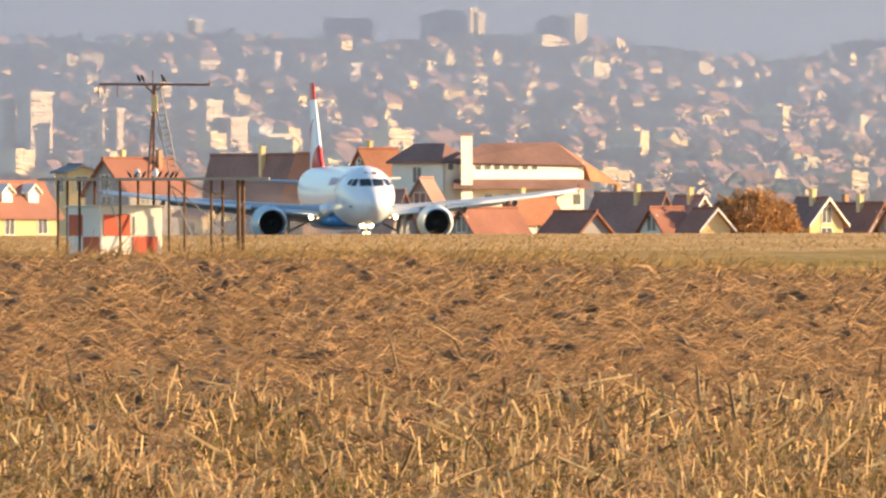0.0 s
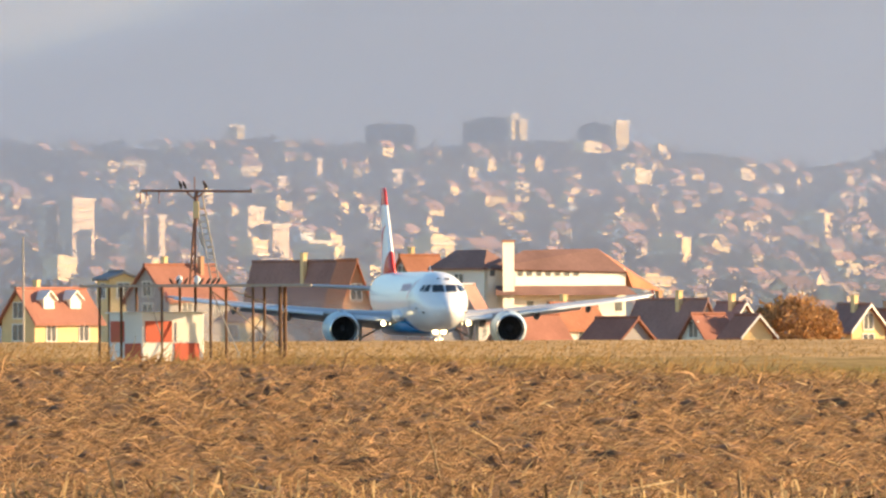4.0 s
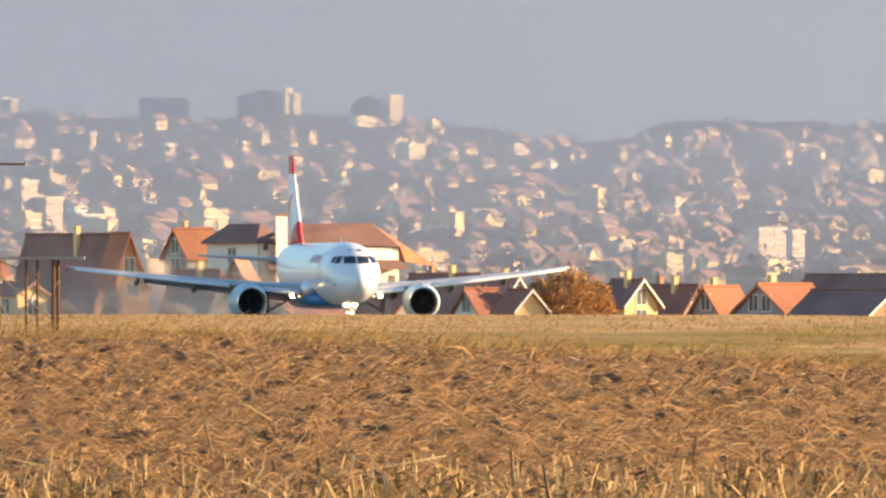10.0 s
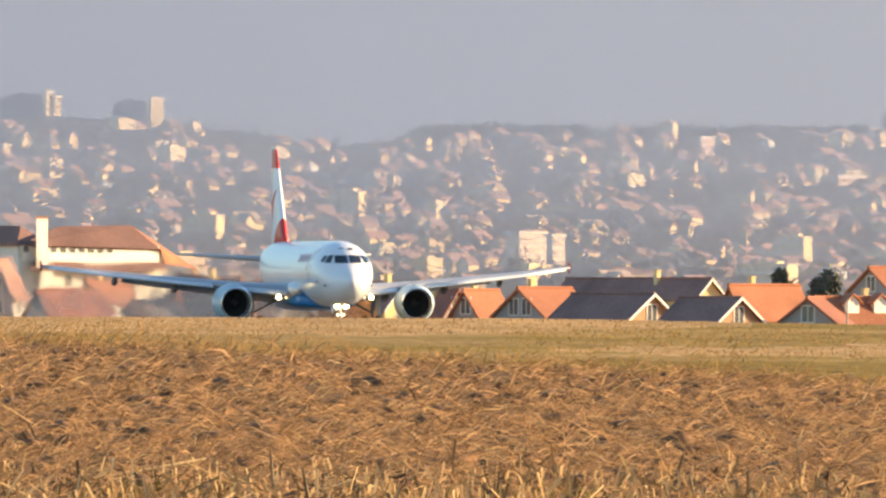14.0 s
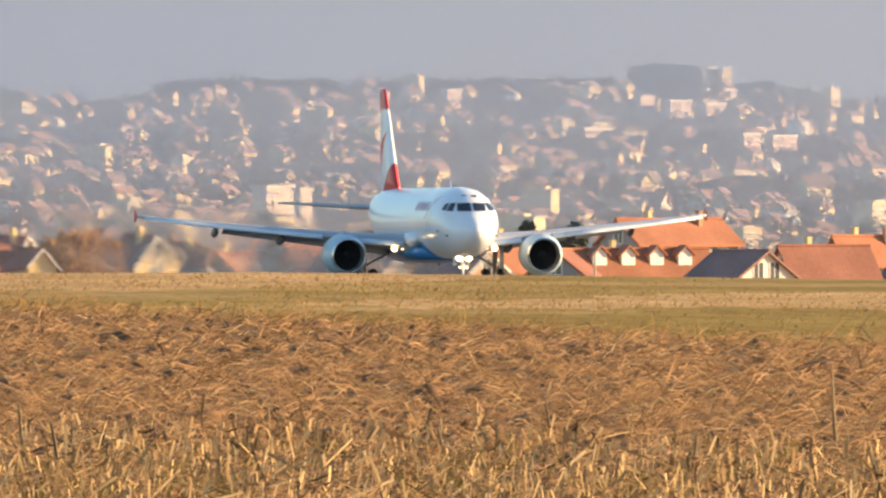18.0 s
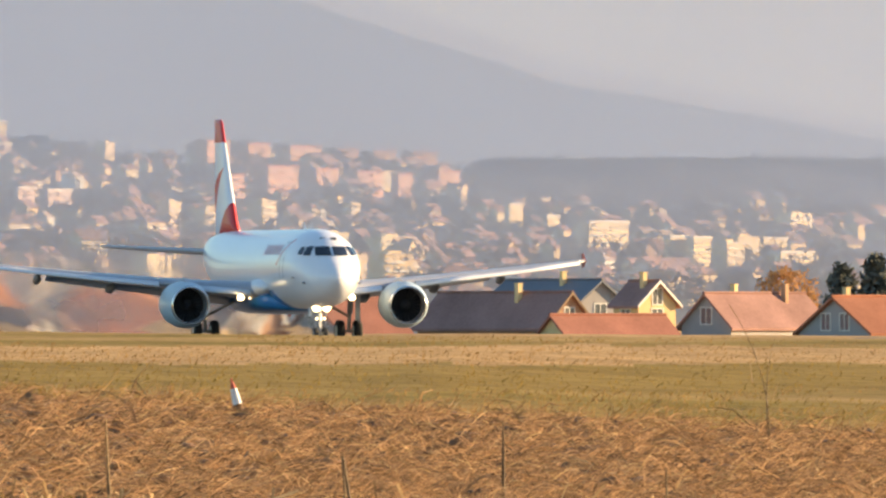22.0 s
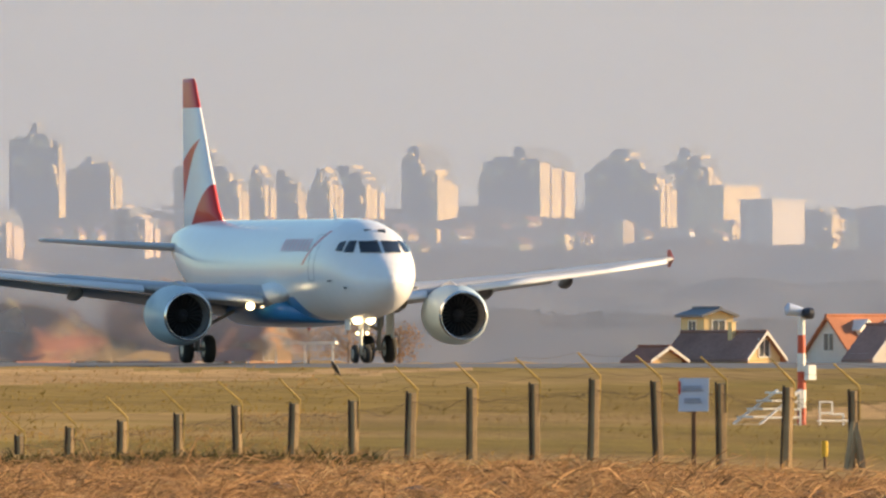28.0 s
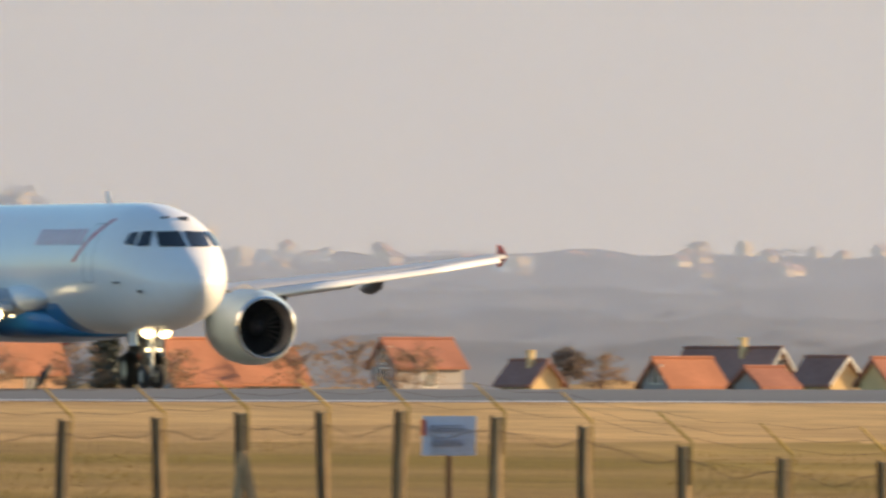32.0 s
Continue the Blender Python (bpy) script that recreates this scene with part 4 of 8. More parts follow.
def build_dust():
    """Dust and hot air that trail the engines, in soft-rimmed puffs one behind the other."""
    d = new("jet_dust")
    for i, (x, y, z, hw, hh, am) in enumerate(((-30, 3, 1.4, 9, 3.4, 1.0), (-52, -1, 1.5, 11, 3.8, 1.1), (-78, 2, 1.6, 13, 4.2, 1.1), (-110, -2, 1.8, 15, 4.8, 1.0))):
        bm = bmesh.new()
        n = 10
        grid = [[bm.verts.new((0.6 * math.sin(a * 1.7 + b), hw * (2 * a / n - 1), max(hh * (2 * b / n - 1), -z + 0.05))) for b in range(n + 1)] for a in range(n + 1)]
        for a in range(n):
            for b in range(n):
                bm.faces.new((grid[a][b], grid[a + 1][b], grid[a + 1][b + 1], grid[a][b + 1]))
        p = part("dust_puff", bm, dust_material("blown_dust", hw, hh, am), d, "", True)
        p.location = (x, y, z)
    tagged(d, "thin brown dust and heat haze blown up behind the engines", "dust")
    return d


jet_dust = build_dust()
jet_dust.matrix_world = jet_pose(0)
jet.matrix_world = jet_pose(0)

# ---- houses behind the runway ----
WINDOWS = {}


def window_mesh(w, h):
    key = (round(w, 2), round(h, 2))
    if key not in WINDOWS:
        bm = bmesh.new()
        add_box(bm, (-w / 2, -0.02, -h / 2), (w / 2, 0.05, h / 2))
        me = bpy.data.meshes.new("window")
        bm.to_mesh(me)
        bm.free()
        me.materials.append(M_GLASS)
        bm = bmesh.new()
        for lo, hi in (((-w / 2 - 0.08, -0.05, -h / 2 - 0.08), (-w / 2, 0.03, h / 2 + 0.08)), ((w / 2, -0.05, -h / 2 - 0.08), (w / 2 + 0.08, 0.03, h / 2 + 0.08)),
                       ((-w / 2, -0.05, h / 2), (w / 2, 0.03, h / 2 + 0.08)), ((-w / 2, -0.07, -h / 2 - 0.08), (w / 2, 0.03, -h / 2)), ((-0.03, -0.04, -h / 2), (0.03, 0.03, h / 2))):
            add_box(bm, lo, hi)
        fr = bpy.data.meshes.new("window_frame")
        bm.to_mesh(fr)
        bm.free()
        fr.materials.append(M_TRIM)
        WINDOWS[key] = (me, fr)
    return WINDOWS[key]


def add_window(parent, m, w=1.0, h=1.2):
    me, fr = window_mesh(w, h)
    ob = new("window", me)
    ob.parent = parent
    ob.matrix_local = m
    f = new("window_frame", fr)
    f.parent = ob


def house(u0, u1, vt, vb, g, a, roof, wall, r=2300.0, wf=0.38, trim=None, chim=1, dorm=0, hip=False, label="", tier=1):
    """A house whose outline runs from u0 to u1 and from vt (ridge) down to vb. g: the share of the width that the gable takes; a: its turn in degrees."""
    r = row_range((u0 + u1) / 2, r)
    W, top = (u1 - u0) / FOC * r, place(0, vt, r).z
    low = place(0, vb, r).z
    ridge_h = top - low
    uc = (u0 + u1) / 2
    base = on_ground(uc, r)
    ar = radians(abs(a))
    Wg, L = g * W / math.cos(ar), (1 - g) * W / max(math.sin(ar), 0.2)
    o = 0.35
    Wg, L = max(Wg - o, 2.5), max(L - o, 3.0)
    floor_z = min(base.z, low)
    ze, zr = low + ridge_h * wf - floor_z, top - floor_z
    h = new("house")
    h.matrix_world = pose(base.x, base.y, floor_z, 0, 0, a - math.degrees(uc / FOC))
    I = Matrix.Identity(4)
    hx, hy = Wg / 2, L / 2
    bm = bmesh.new()
    if hip:
        add_box(bm, (-hx, -hy, -0.3), (hx, hy, ze))
    else:
        add_prism(bm, [(-hx, -0.3), (hx, -0.3), (hx, ze), (0, zr - 0.12), (-hx, ze)], (-hy, hy), I)
    bmesh.ops.recalc_face_normals(bm, faces=bm.faces)
    part("masonry", bm, wall, h)
    bm = bmesh.new()
    t = 0.2
    if hip:
        k = min(hx, hy) * 0.95
        for dz in (0,):
            e = [Vector(p) for p in ((-hx - o, -hy - o, ze - 0.1), (hx + o, -hy - o, ze - 0.1), (hx + o, hy + o, ze - 0.1), (-hx - o, hy + o, ze - 0.1))]
            rd = [Vector((0, -hy + k, zr)), Vector((0, hy - k, zr))] if hy >= hx else [Vector((-hx + k, 0, zr)), Vector((hx - k, 0, zr))]
            ev, rv = [bm.verts.new(p) for p in e], [bm.verts.new(p) for p in rd]
            lowv = [bm.verts.new(p - Vector((0, 0, t))) for p in e]
            if hy >= hx:
                fs = ((ev[0], ev[1], rv[0]), (ev[1], ev[2], rv[1], rv[0]), (ev[2], ev[3], rv[1]), (ev[3], ev[0], rv[0], rv[1]))
            else:
                fs = ((ev[0], ev[1], rv[1], rv[0]), (ev[1], ev[2], rv[1]), (ev[2], ev[3], rv[0], rv[1]), (ev[3], ev[0], rv[0]))
            for f in fs:
                bm.faces.new(f)
            for i in range(4):
                bm.faces.new((ev[(i + 1) % 4], ev[i], lowv[i], lowv[(i + 1) % 4]))
            bm.faces.new(lowv)
        bmesh.ops.recalc_face_normals(bm, faces=bm.faces)
        part("roof", bm, roof, h)
    else:
        sl = (zr - ze) / hx
        for sx in (-1, 1):
            bm2 = bm
            add_prism(bm2, [(0, zr), (sx * (hx + o), ze - sl * o), (sx * (hx + o), ze - sl * o - t), (0, zr - t)], (-hy - o, hy + o), I)
        bmesh.ops.recalc_face_normals(bm, faces=bm.faces)
        part("roof", bm, roof, h)
        bm = bmesh.new()
        add_rod(bm, (0, -hy - o, zr + 0.02), (0, hy + o, zr + 0.02), 0.12, n=6)
        part("ridge_cap", bm, roof, h)
        if trim:
            for sx in (-1, 1):
                bm = bmesh.new()
                add_prism(bm, [(0, zr + 0.05), (sx * (hx + o), ze - sl * o + 0.05), (sx * (hx + o), ze - sl * o - 0.16), (0, zr - 0.18)], (-hy - o - 0.06, -hy - o - 0.005), I)
                bmesh.ops.recalc_face_normals(bm, faces=bm.faces)
                part("barge_board", bm, trim, h, "pale barge board")
    # windows on the gable and on the wall that shows
    if not hip and zr - ze > 1.4:
        n = 2 if Wg > 5 else 1
        for i in range(n):
            x = (i - (n - 1) / 2) * Wg * 0.26
            add_window(h, pose(x, -hy, ze + 0.05 + (zr - ze) * 0.22), 0.9, 1.15)
    if tier > 0 and ze > 1.6:
        n = max(1, int(Wg / 3.2))
        for i in range(n):
            add_window(h, pose((i - (n - 1) / 2) * Wg / n, -hy, ze - 1.15), 1.05, 1.2)
        sd = -1 if a > 0 else 1
        n = max(1, int(L / 3.4))
        for i in range(n):
            add_window(h, pose(sd * hx, (i - (n - 1) / 2) * L / n, ze - 1.2, 0, 0, 90 * sd), 1.05, 1.2)
    sd = -1 if a > 0 else 1
    for i in range(dorm):
        d = new("dormer")
        d.parent = h
        y = (i - (dorm - 1) / 2) * L / max(dorm, 1) * 0.82
        d.matrix_local = pose(sd * hx * 0.62, y, ze + (zr - ze) * 0.3, 0, 0, 90 * sd)
        bm = bmesh.new()
        add_prism(bm, [(-0.6, -0.5), (0.6, -0.5), (0.6, 0.75), (0, 1.25), (-0.6, 0.75)], (-0.15, hx * 0.5), I)
        bmesh.ops.recalc_face_normals(bm, faces=bm.faces)
        part("dormer_wall", bm, M_TRIM, d)
        bm = bmesh.new()
        for sx in (-1, 1):
            add_prism(bm, [(0, 1.42), (sx * 0.85, 0.72), (sx * 0.85, 0.6), (0, 1.28)], (-0.35, hx * 0.5), I)
        bmesh.ops.recalc_face_normals(bm, faces=bm.faces)
        part("dormer_roof", bm, M_TRIM if dorm < 3 else roof, d)
    for i in range(chim):
        bm = bmesh.new()
        y = -hy * 0.3 + i * hy * 0.8
        x = 0.25 * hx * (1 if i % 2 else -1)
        zt = zr + 0.75
        add_box(bm, (x - 0.2, y - 0.2, ze), (x + 0.2, y + 0.2, zt - 0.15))
        add_box(bm, (x - 0.25, y - 0.25, zt - 0.15), (x + 0.25, y + 0.25, zt - 0.08))
        part("chimney", bm, M_CREAM if i % 2 == 0 else M_BRICK, h)
    tagged(h, label or "house with a %s roof beyond the runway" % ROOF_WORD[roof.name], "house", "houses beyond the runway")
    return h


ROOF_WORD = {"orange_roof_tiles": "bright orange tile", "red_brown_roof_tiles": "red-brown tile", "dark_brown_roof_tiles": "dark brown tile", "grey_sheet_roof": "grey sheet"}
OR, RE, DK, GY = M_TILE_ORANGE, M_TILE_RED, M_TILE_DARK, M_ROOF_GREY
CR, WH, BR, GW = M_CREAM, M_WHITE_WALL, M_BRICK, M_GREY_WALL

# from the left end of the airfield to the right, nearest row and the row behind it
house(-860, -676, -122, -20, 0.35, -40, RE, CR, 2260, 0.5, dorm=2, label="cream house with red roof and two white dormers")
house(-640, -440, -163, -60, 0.4, -45, RE, GW, 2420, 0.45, chim=2)
house(-465, -380, -85, -14, 0.7, 40, DK, CR, 2240, 0.75, chim=0, label="pale cream shed with a shallow dark roof")
house(-440, -228, -168, -20, 0.3, 35, DK, BR, 2330, 0.28, label="large house with dark roof and orange brick gable")
house(-270, -214, -170, -22, 0.75, 25, OR, BR, 2310, 0.5, chim=0)
house(-180, -40, -104, -16, 0.4, 40, DK, GW, 2240, 0.25, chim=1)
house(-170, -60, -178, -110, 0.4, -45, OR, GW, 2500, 0.4, chim=1)
house(-690, -610, -152, -120, 0.7, 20, GY, CR, 2520, 0.7, chim=0, label="low cream building with a flat grey roof")
# the large complex with a stair tower
house(-95, 50, -187, -40, 0.35, 40, DK, WH, 2400, 0.8, hip=True, chim=0, label="white building with a dark hipped roof")
house(-72, 12, -126, -60, 0.8, -18, DK, GW, 2350, 0.2, trim=M_ROOF_GREY, chim=0)
house(10, 150, -72, -24, 0.3, -40, RE, GW, 2240, 0.2, chim=0)
house(96, 215, -92, -40, 0.35, -48, OR, WH, 2300, 0.3, chim=1)
house(170, 300, -66, -26, 0.45, 40, RE, GW, 2240, 0.2, chim=0)
house(245, 420, -98, -28, 0.3, 40, DK, GW, 2280, 0.2, chim=2)
house(350, 440, -72, -26, 0.4, -45, RE, WH, 2235, 0.2, chim=0)
house(395, 480, -92, -36, 0.65, 38, DK, WH, 2290, 0.3, trim=M_TRIM, chim=1)
house(430, 500, -70, -28, 0.75, 30, RE, CR, 2230, 0.25, trim=M_TRIM, chim=0)
house(610, 700, -88, -30, 0.72, 42, DK, CR, 2250, 0.3, trim=M_TRIM, chim=1)
house(660, 800, -78, -26, 0.3, 40, RE, GW, 2270, 0.25, chim=2)
house(770, 870, -76, -22, 0.4, -42, OR, GW, 2260, 0.3, chim=1)
house(840, 1025, -80, -20, 0.5, -45, OR, GW, 2250, 0.25, chim=1)
house(935, 1172, -70, -14, 0.4, 42, DK, BR, 2230, 0.2, trim=M_TRIM, chim=0, label="dark-roofed house with bare brick gable and white boards")
house(955, 1244, -97, -50, 0.12, 38, DK, CR, 2380, 0.4, trim=M_TRIM, chim=1)
house(1130, 1322, -64, -12, 0.45, 42, DK, BR, 2225, 0.2, trim=M_TRIM, chim=0, label="dark-roofed house with bare brick gable and white boards")
house(1240, 1402, -86, -18, 0.25, -48, OR, BR, 2300, 0.3, chim=1)
house(1350, 1472, -64, -12, 0.85, -20, RE, GW, 2225, 0.25, chim=0)
house(1400, 1680, -65, -6, 0.1, -55, OR, CR, 2240, 0.35, dorm=4, chim=1, label="long house with orange roof and four white dormers")
house(1468, 1730, -118, -62, 0.3, -46, OR, GW, 2420, 0.3, chim=2)
house(1622, 1832, -62, -3, 0.55, 42, DK, WH, 2230, 0.2, chim=0, label="house with dark roof and broad white gable")
house(1780, 1965, -70, -10, 0.15, -50, RE, WH, 2260, 0.22, chim=1)
house(1870, 2030, -87, -28, 0.25, -48, OR, GW, 2330, 0.3, chim=2)
house(1975, 2190, -80, -8, 0.42, 42, DK, BR, 2290, 0.2, trim=M_TRIM, chim=0, label="dark-roofed house with bare brick gable and white boards")
house(2035, 2140, -54, -8, 0.7, 35, RE, CR, 2225, 0.3, trim=M_TRIM, chim=0)
house(2190, 2430, -76, -4, 0.5, -48, RE, GW, 2240, 0.12, chim=0)
house(2200, 2400, -90, -50, 0.2, -45, OR, GW, 2400, 0.3, chim=1)
house(2432, 2755, -82, -3, 0.28, 40, DK, BR, 2260, 0.3, trim=M_WOOD, chim=1)
house(2560, 2800, -104, -60, 0.3, 35, GY, GW, 2400, 0.3, chim=1)
house(2780, 2900, -102, -40, 0.6, 40, DK, CR, 2360, 0.4, trim=M_TRIM, chim=1, label="cream house with two gables and timber balcony")
house(2650, 2900, -42, -4, 0.2, -45, RE, CR, 2225, 0.25, chim=0)
house(2900, 3170, -80, -4, 0.35, -35, DK, GW, 2280, 0.3, chim=2)
house(3108, 3350, -74, -4, 0.55, -48, OR, GW, 2240, 0.15, chim=1, label="house with grey gable and bright orange roof")
house(3330, 3420, -56, -6, 0.4, 40, DK, WH, 2270, 0.3, chim=1)
house(3340, 3505, -58, -8, 0.55, 42, DK, CR, 2235, 0.25, trim=M_TRIM, chim=0)
house(3488, 3742, -70, -4, 0.28, 38, DK, WH, 2260, 0.15, trim=M_TRIM, chim=0, label="long dark-roofed house with a white gable")
house(3716, 3838, -65, -4, 0.3, -45, RE, BR, 2250, 0.3, chim=1)
house(3836, 4130, -88, -34, 0.15, -32, DK, WH, 2330, 0.2, chim=2, label="long house with dark roof and white lower wall")
house(4000, 4170, -86, -2, 0.6, 40, OR, BR, 2290, 0.25, trim=M_WOOD, chim=1)
house(4165, 4512, -92, -2, 0.28, 38, DK, CR, 2270, 0.2, trim=M_WOOD, chim=2)
house(4510, 4905, -118, -4, 0.22, 40, DK, BR, 2330, 0.35, chim=2, label="big brown-roofed house with a dark gable")
house(4365, 4505, -32, 2, 0.3, -40, RE, GW, 2225, 0.2, chim=0)
house(4600, 4785, -34, 2, 0.3, 35, DK, GW, 2225, 0.2, chim=0)
house(5514, 5570, -24, 4, 0.7, 35, RE, CR, 2225, 0.3, trim=M_TRIM, chim=0)
house(5560, 5770, -50, 2, 0.3, 40, DK, CR, 2250, 0.25, trim=M_TRIM, chim=1)
house(5590, 5680, -92, -45, 0.5, 30, GY, CR, 2420, 0.8, chim=0, label="low cream apartment house with a flat roof")
house(5805, 6030, -78, 4, 0.38, -42, OR, WH, 2270, 0.25, dorm=2, chim=0, label="orange-roofed house with white gable and dormers")
house(5890, 6000, -62, 2, 0.75, 35, DK, WH, 2240, 0.2, trim=M_TRIM, chim=0)
house(6015, 6240, -42, 6, 0.25, 40, DK, CR, 2250, 0.25, trim=M_TRIM, chim=1)
house(6200, 6320, -45, 4, 0.3, -40, DK, WH, 2270, 0.25, chim=1)
house(6290, 6420, -64, -30, 0.25, -45, RE, WH, 2330, 0.3, chim=1)
house(6300, 6545, -56, 6, 0.22, 40, DK, GW, 2240, 0.2, chim=2)
house(6395, 6560, -90, -52, 0.3, 38, DK, WH, 2400, 0.4, trim=M_TRIM, chim=0)
house(6500, 6680, -58, 6, 0.3, -40, DK, GW, 2260, 0.25, chim=1)
house(6690, 6810, -44, 4, 0.6, 40, OR, CR, 2250, 0.5, chim=1)
house(6790, 7030, -74, 4, 0.32, 40, DK, CR, 2240, 0.25, trim=M_TRIM, chim=1)
house(7015, 7335, -120, 2, 0.36, 42, DK, BR, 2290, 0.35, trim=M_WOOD, chim=1, label="tall house with dark roof and bare brick gable")
house(7150, 7250, -32, 6, 0.75, 38, DK, BR, 2225, 0.3, trim=M_WOOD, chim=0)
house(7305, 7375, -102, -60, 0.7, -25, GY, GW, 2380, 0.3, chim=0)
house(7310, 7490, -70, 2, 0.25, -45, OR, BR, 2310, 0.4, chim=1)
house(7455, 7530, -60, 4, 0.8, -30, DK, GW, 2240, 0.3, chim=0)
house(7510, 7780, -70, 6, 0.3, 42, DK, BR, 2250, 0.25, trim=M_WOOD, chim=1)
house(7690, 7790, -76, -45, 0.3, -45, OR, GW, 2380, 0.3, chim=0)
house(7760, 7930, -70, 6, 0.4, 42, DK, BR, 2260, 0.25, trim=M_WOOD, chim=1)
house(7925, 8195, -74, 8, 0.35, -48, OR, GW, 2250, 0.2, chim=0)
house(7990, 8140, -120, -50, 0.35, -45, RE, GW, 2380, 0.3, hip=True, chim=1)
house(8100, 8352, -136, -50, 0.4, 38, DK, BR, 2360, 0.3, hip=True, chim=1, label="large house with dark hipped roof and orange end")
house(8285, 8450, -96, -10, 0.25, -45, OR, BR, 2300, 0.3, chim=1)
house(8310, 8410, -118, -70, 0.6, 38, DK, WH, 2390, 0.4, trim=M_TRIM, chim=0)
house(8245, 8320, -55, -10, 0.8, 30, RE, CR, 2245, 0.3, trim=M_TRIM, chim=0)
house(8555, 8760, -80, 8, 0.45, -46, OR, GW, 2250, 0.2, chim=1)
house(8690, 8880, -62, 6, 0.25, -45, OR, GW, 2300, 0.3, chim=0)
house(8985, 9160, -80, -20, 0.3, -45, RE, GW, 2380, 0.35, chim=0)
house(9215, 9330, -42, 6, 0.45, 40, DK, CR, 2320, 0.3, chim=1)
house(9470, 9615, -46, 6, 0.3, -45, OR, GW, 2260, 0.25, chim=0)
house(9521, 9745, -64, 6, 0.25, 38, DK, CR, 2300, 0.3, trim=M_TRIM, chim=1, label="long dark-roofed house with pale gable boards")
house(9748, 9850, -48, 6, 0.3, 40, DK, CR, 2290, 0.3, trim=M_TRIM, chim=0)
house(9640, 9735, -30, 6, 0.3, -45, RE, GW, 2240, 0.25, chim=0)
house(9852, 9990, -46, 6, 0.4, -40, RE, CR, 2270, 0.3, chim=0)


def complex_building():
    """Long white building: brown hipped roof, row of windows, parapet, lean-to roof and a chimney tower."""
    r = 2400.0
    k = r / FOC
    c = new("long_building")
    p = on_ground(150, r)
    c.matrix_world = pose(p.x, p.y, p.z, 0, 0, -math.degrees(150 / FOC))
    T = math.tan(radians(40))

    def at(u, v, y=0.0):
        x = (u - 150) * k
        return Vector((x, x * T + y, place(0, v, r).z - p.z))

    def slab(bm, u0, u1, v0, v1, y0, y1):
        a = [bm.verts.new(at(u, v, y)) for v in (v1, v0) for y in (y0, y1) for u in (u0, u1)]
        for q in ((0, 2, 3, 1), (4, 5, 7, 6), (0, 1, 5, 4), (1, 3, 7, 5), (3, 2, 6, 7), (2, 0, 4, 6)):
            bm.faces.new([a[i] for i in q])
    bm = bmesh.new()
    slab(bm, 6, 250, -152, -14, 0.0, 6.0)
    part("masonry", bm, M_WHITE_WALL, c)
    bm = bmesh.new()
    slab(bm, 54, 242, -139, -122, -0.5, -0.006)
    part("parapet", bm, M_TRIM, c, "bright white parapet")
    bm = bmesh.new()
    vs = [bm.verts.new(q) for q in (at(20, -123, -0.5), at(250, -123, -0.5), at(272, -106, -2.0), at(20, -106, -2.0), at(20, -110, -0.01), at(250, -110, -0.01))]
    for q in ((0, 1, 2, 3), (3, 2, 5, 4), (0, 3, 4), (1, 5, 2), (0, 4, 5, 1)):
        bm.faces.new([vs[i] for i in q])
    part("lean_to_roof", bm, M_TILE_SHADE, c)
    bm = bmesh.new()
    fl, fr, br, bl = at(4, -153, -0.5), at(252, -147, -0.5), at(318, -112, 5.0), at(40, -153, 6.5)
    rl, rr = at(70, -186, 3.0), at(200, -189, 3.0)
    vs = [bm.verts.new(q) for q in (fl, fr, rr, rl, bl, br)]
    for q in ((0, 1, 2, 3), (0, 3, 4), (3, 2, 5, 4), (0, 4, 5, 1)):
        bm.faces.new([vs[i] for i in q])
    part("roof", bm, M_TILE_SHADE, c)
    # hip in orange tile: sunlight on brown tiles, put into the colour
    bm = bmesh.new()
    vs = [bm.verts.new(q) for q in (fr, br, rr, at(262, -120, 0.5))]
    bm.faces.new((vs[0], vs[1], vs[2]))
    bm.faces.new((vs[0], vs[3], vs[1]))
    part("hip_slope", bm, M_TILE_ORANGE, c, "sunlit orange hip slope")
    for i in range(14):
        u = 10 + i * 16.5
        if 26 < u < 58 or u > 170:
            continue
        bm = bmesh.new()
        slab(bm, u, u + 9, -151, -140, -0.06, 0.02)
        part("window", bm, M_GLASS, c)
    for u in (40, 75, 110, 150, 190, 232):
        bm = bmesh.new()
        slab(bm, u, u + 12, -96, -78, -0.05, 0.02)
        part("window", bm, M_GLASS, c)
    bm = bmesh.new()
    slab(bm, 33, 53, -200, -16, -1.4, -0.51)
    part("chimney_tower", bm, M_WHITE_WALL, c, "slim white chimney tower")
    bm = bmesh.new()
    slab(bm, 31, 55, -204, -200, -1.5, -0.4)
    part("tower_cap", bm, M_TILE_DARK, c)
    tagged(c, "long white building with brown hipped roof and chimney tower", "building")


complex_building()


# ---- trees ----
def blades(n, rng, centre, size, spread, flat=1.0):
    """n small random triangles spread about a centre: leaves or needles."""
    c = np.asarray(centre) + rng.normal(0, 1, (n, 3)) * np.asarray(spread)
    a = rng.normal(0, 1, (n, 3)) * size
    b = rng.normal(0, 1, (n, 3)) * size
    b[:, 2] *= flat
    return np.stack([c, c + a, c + b], 1).reshape(-1, 3)


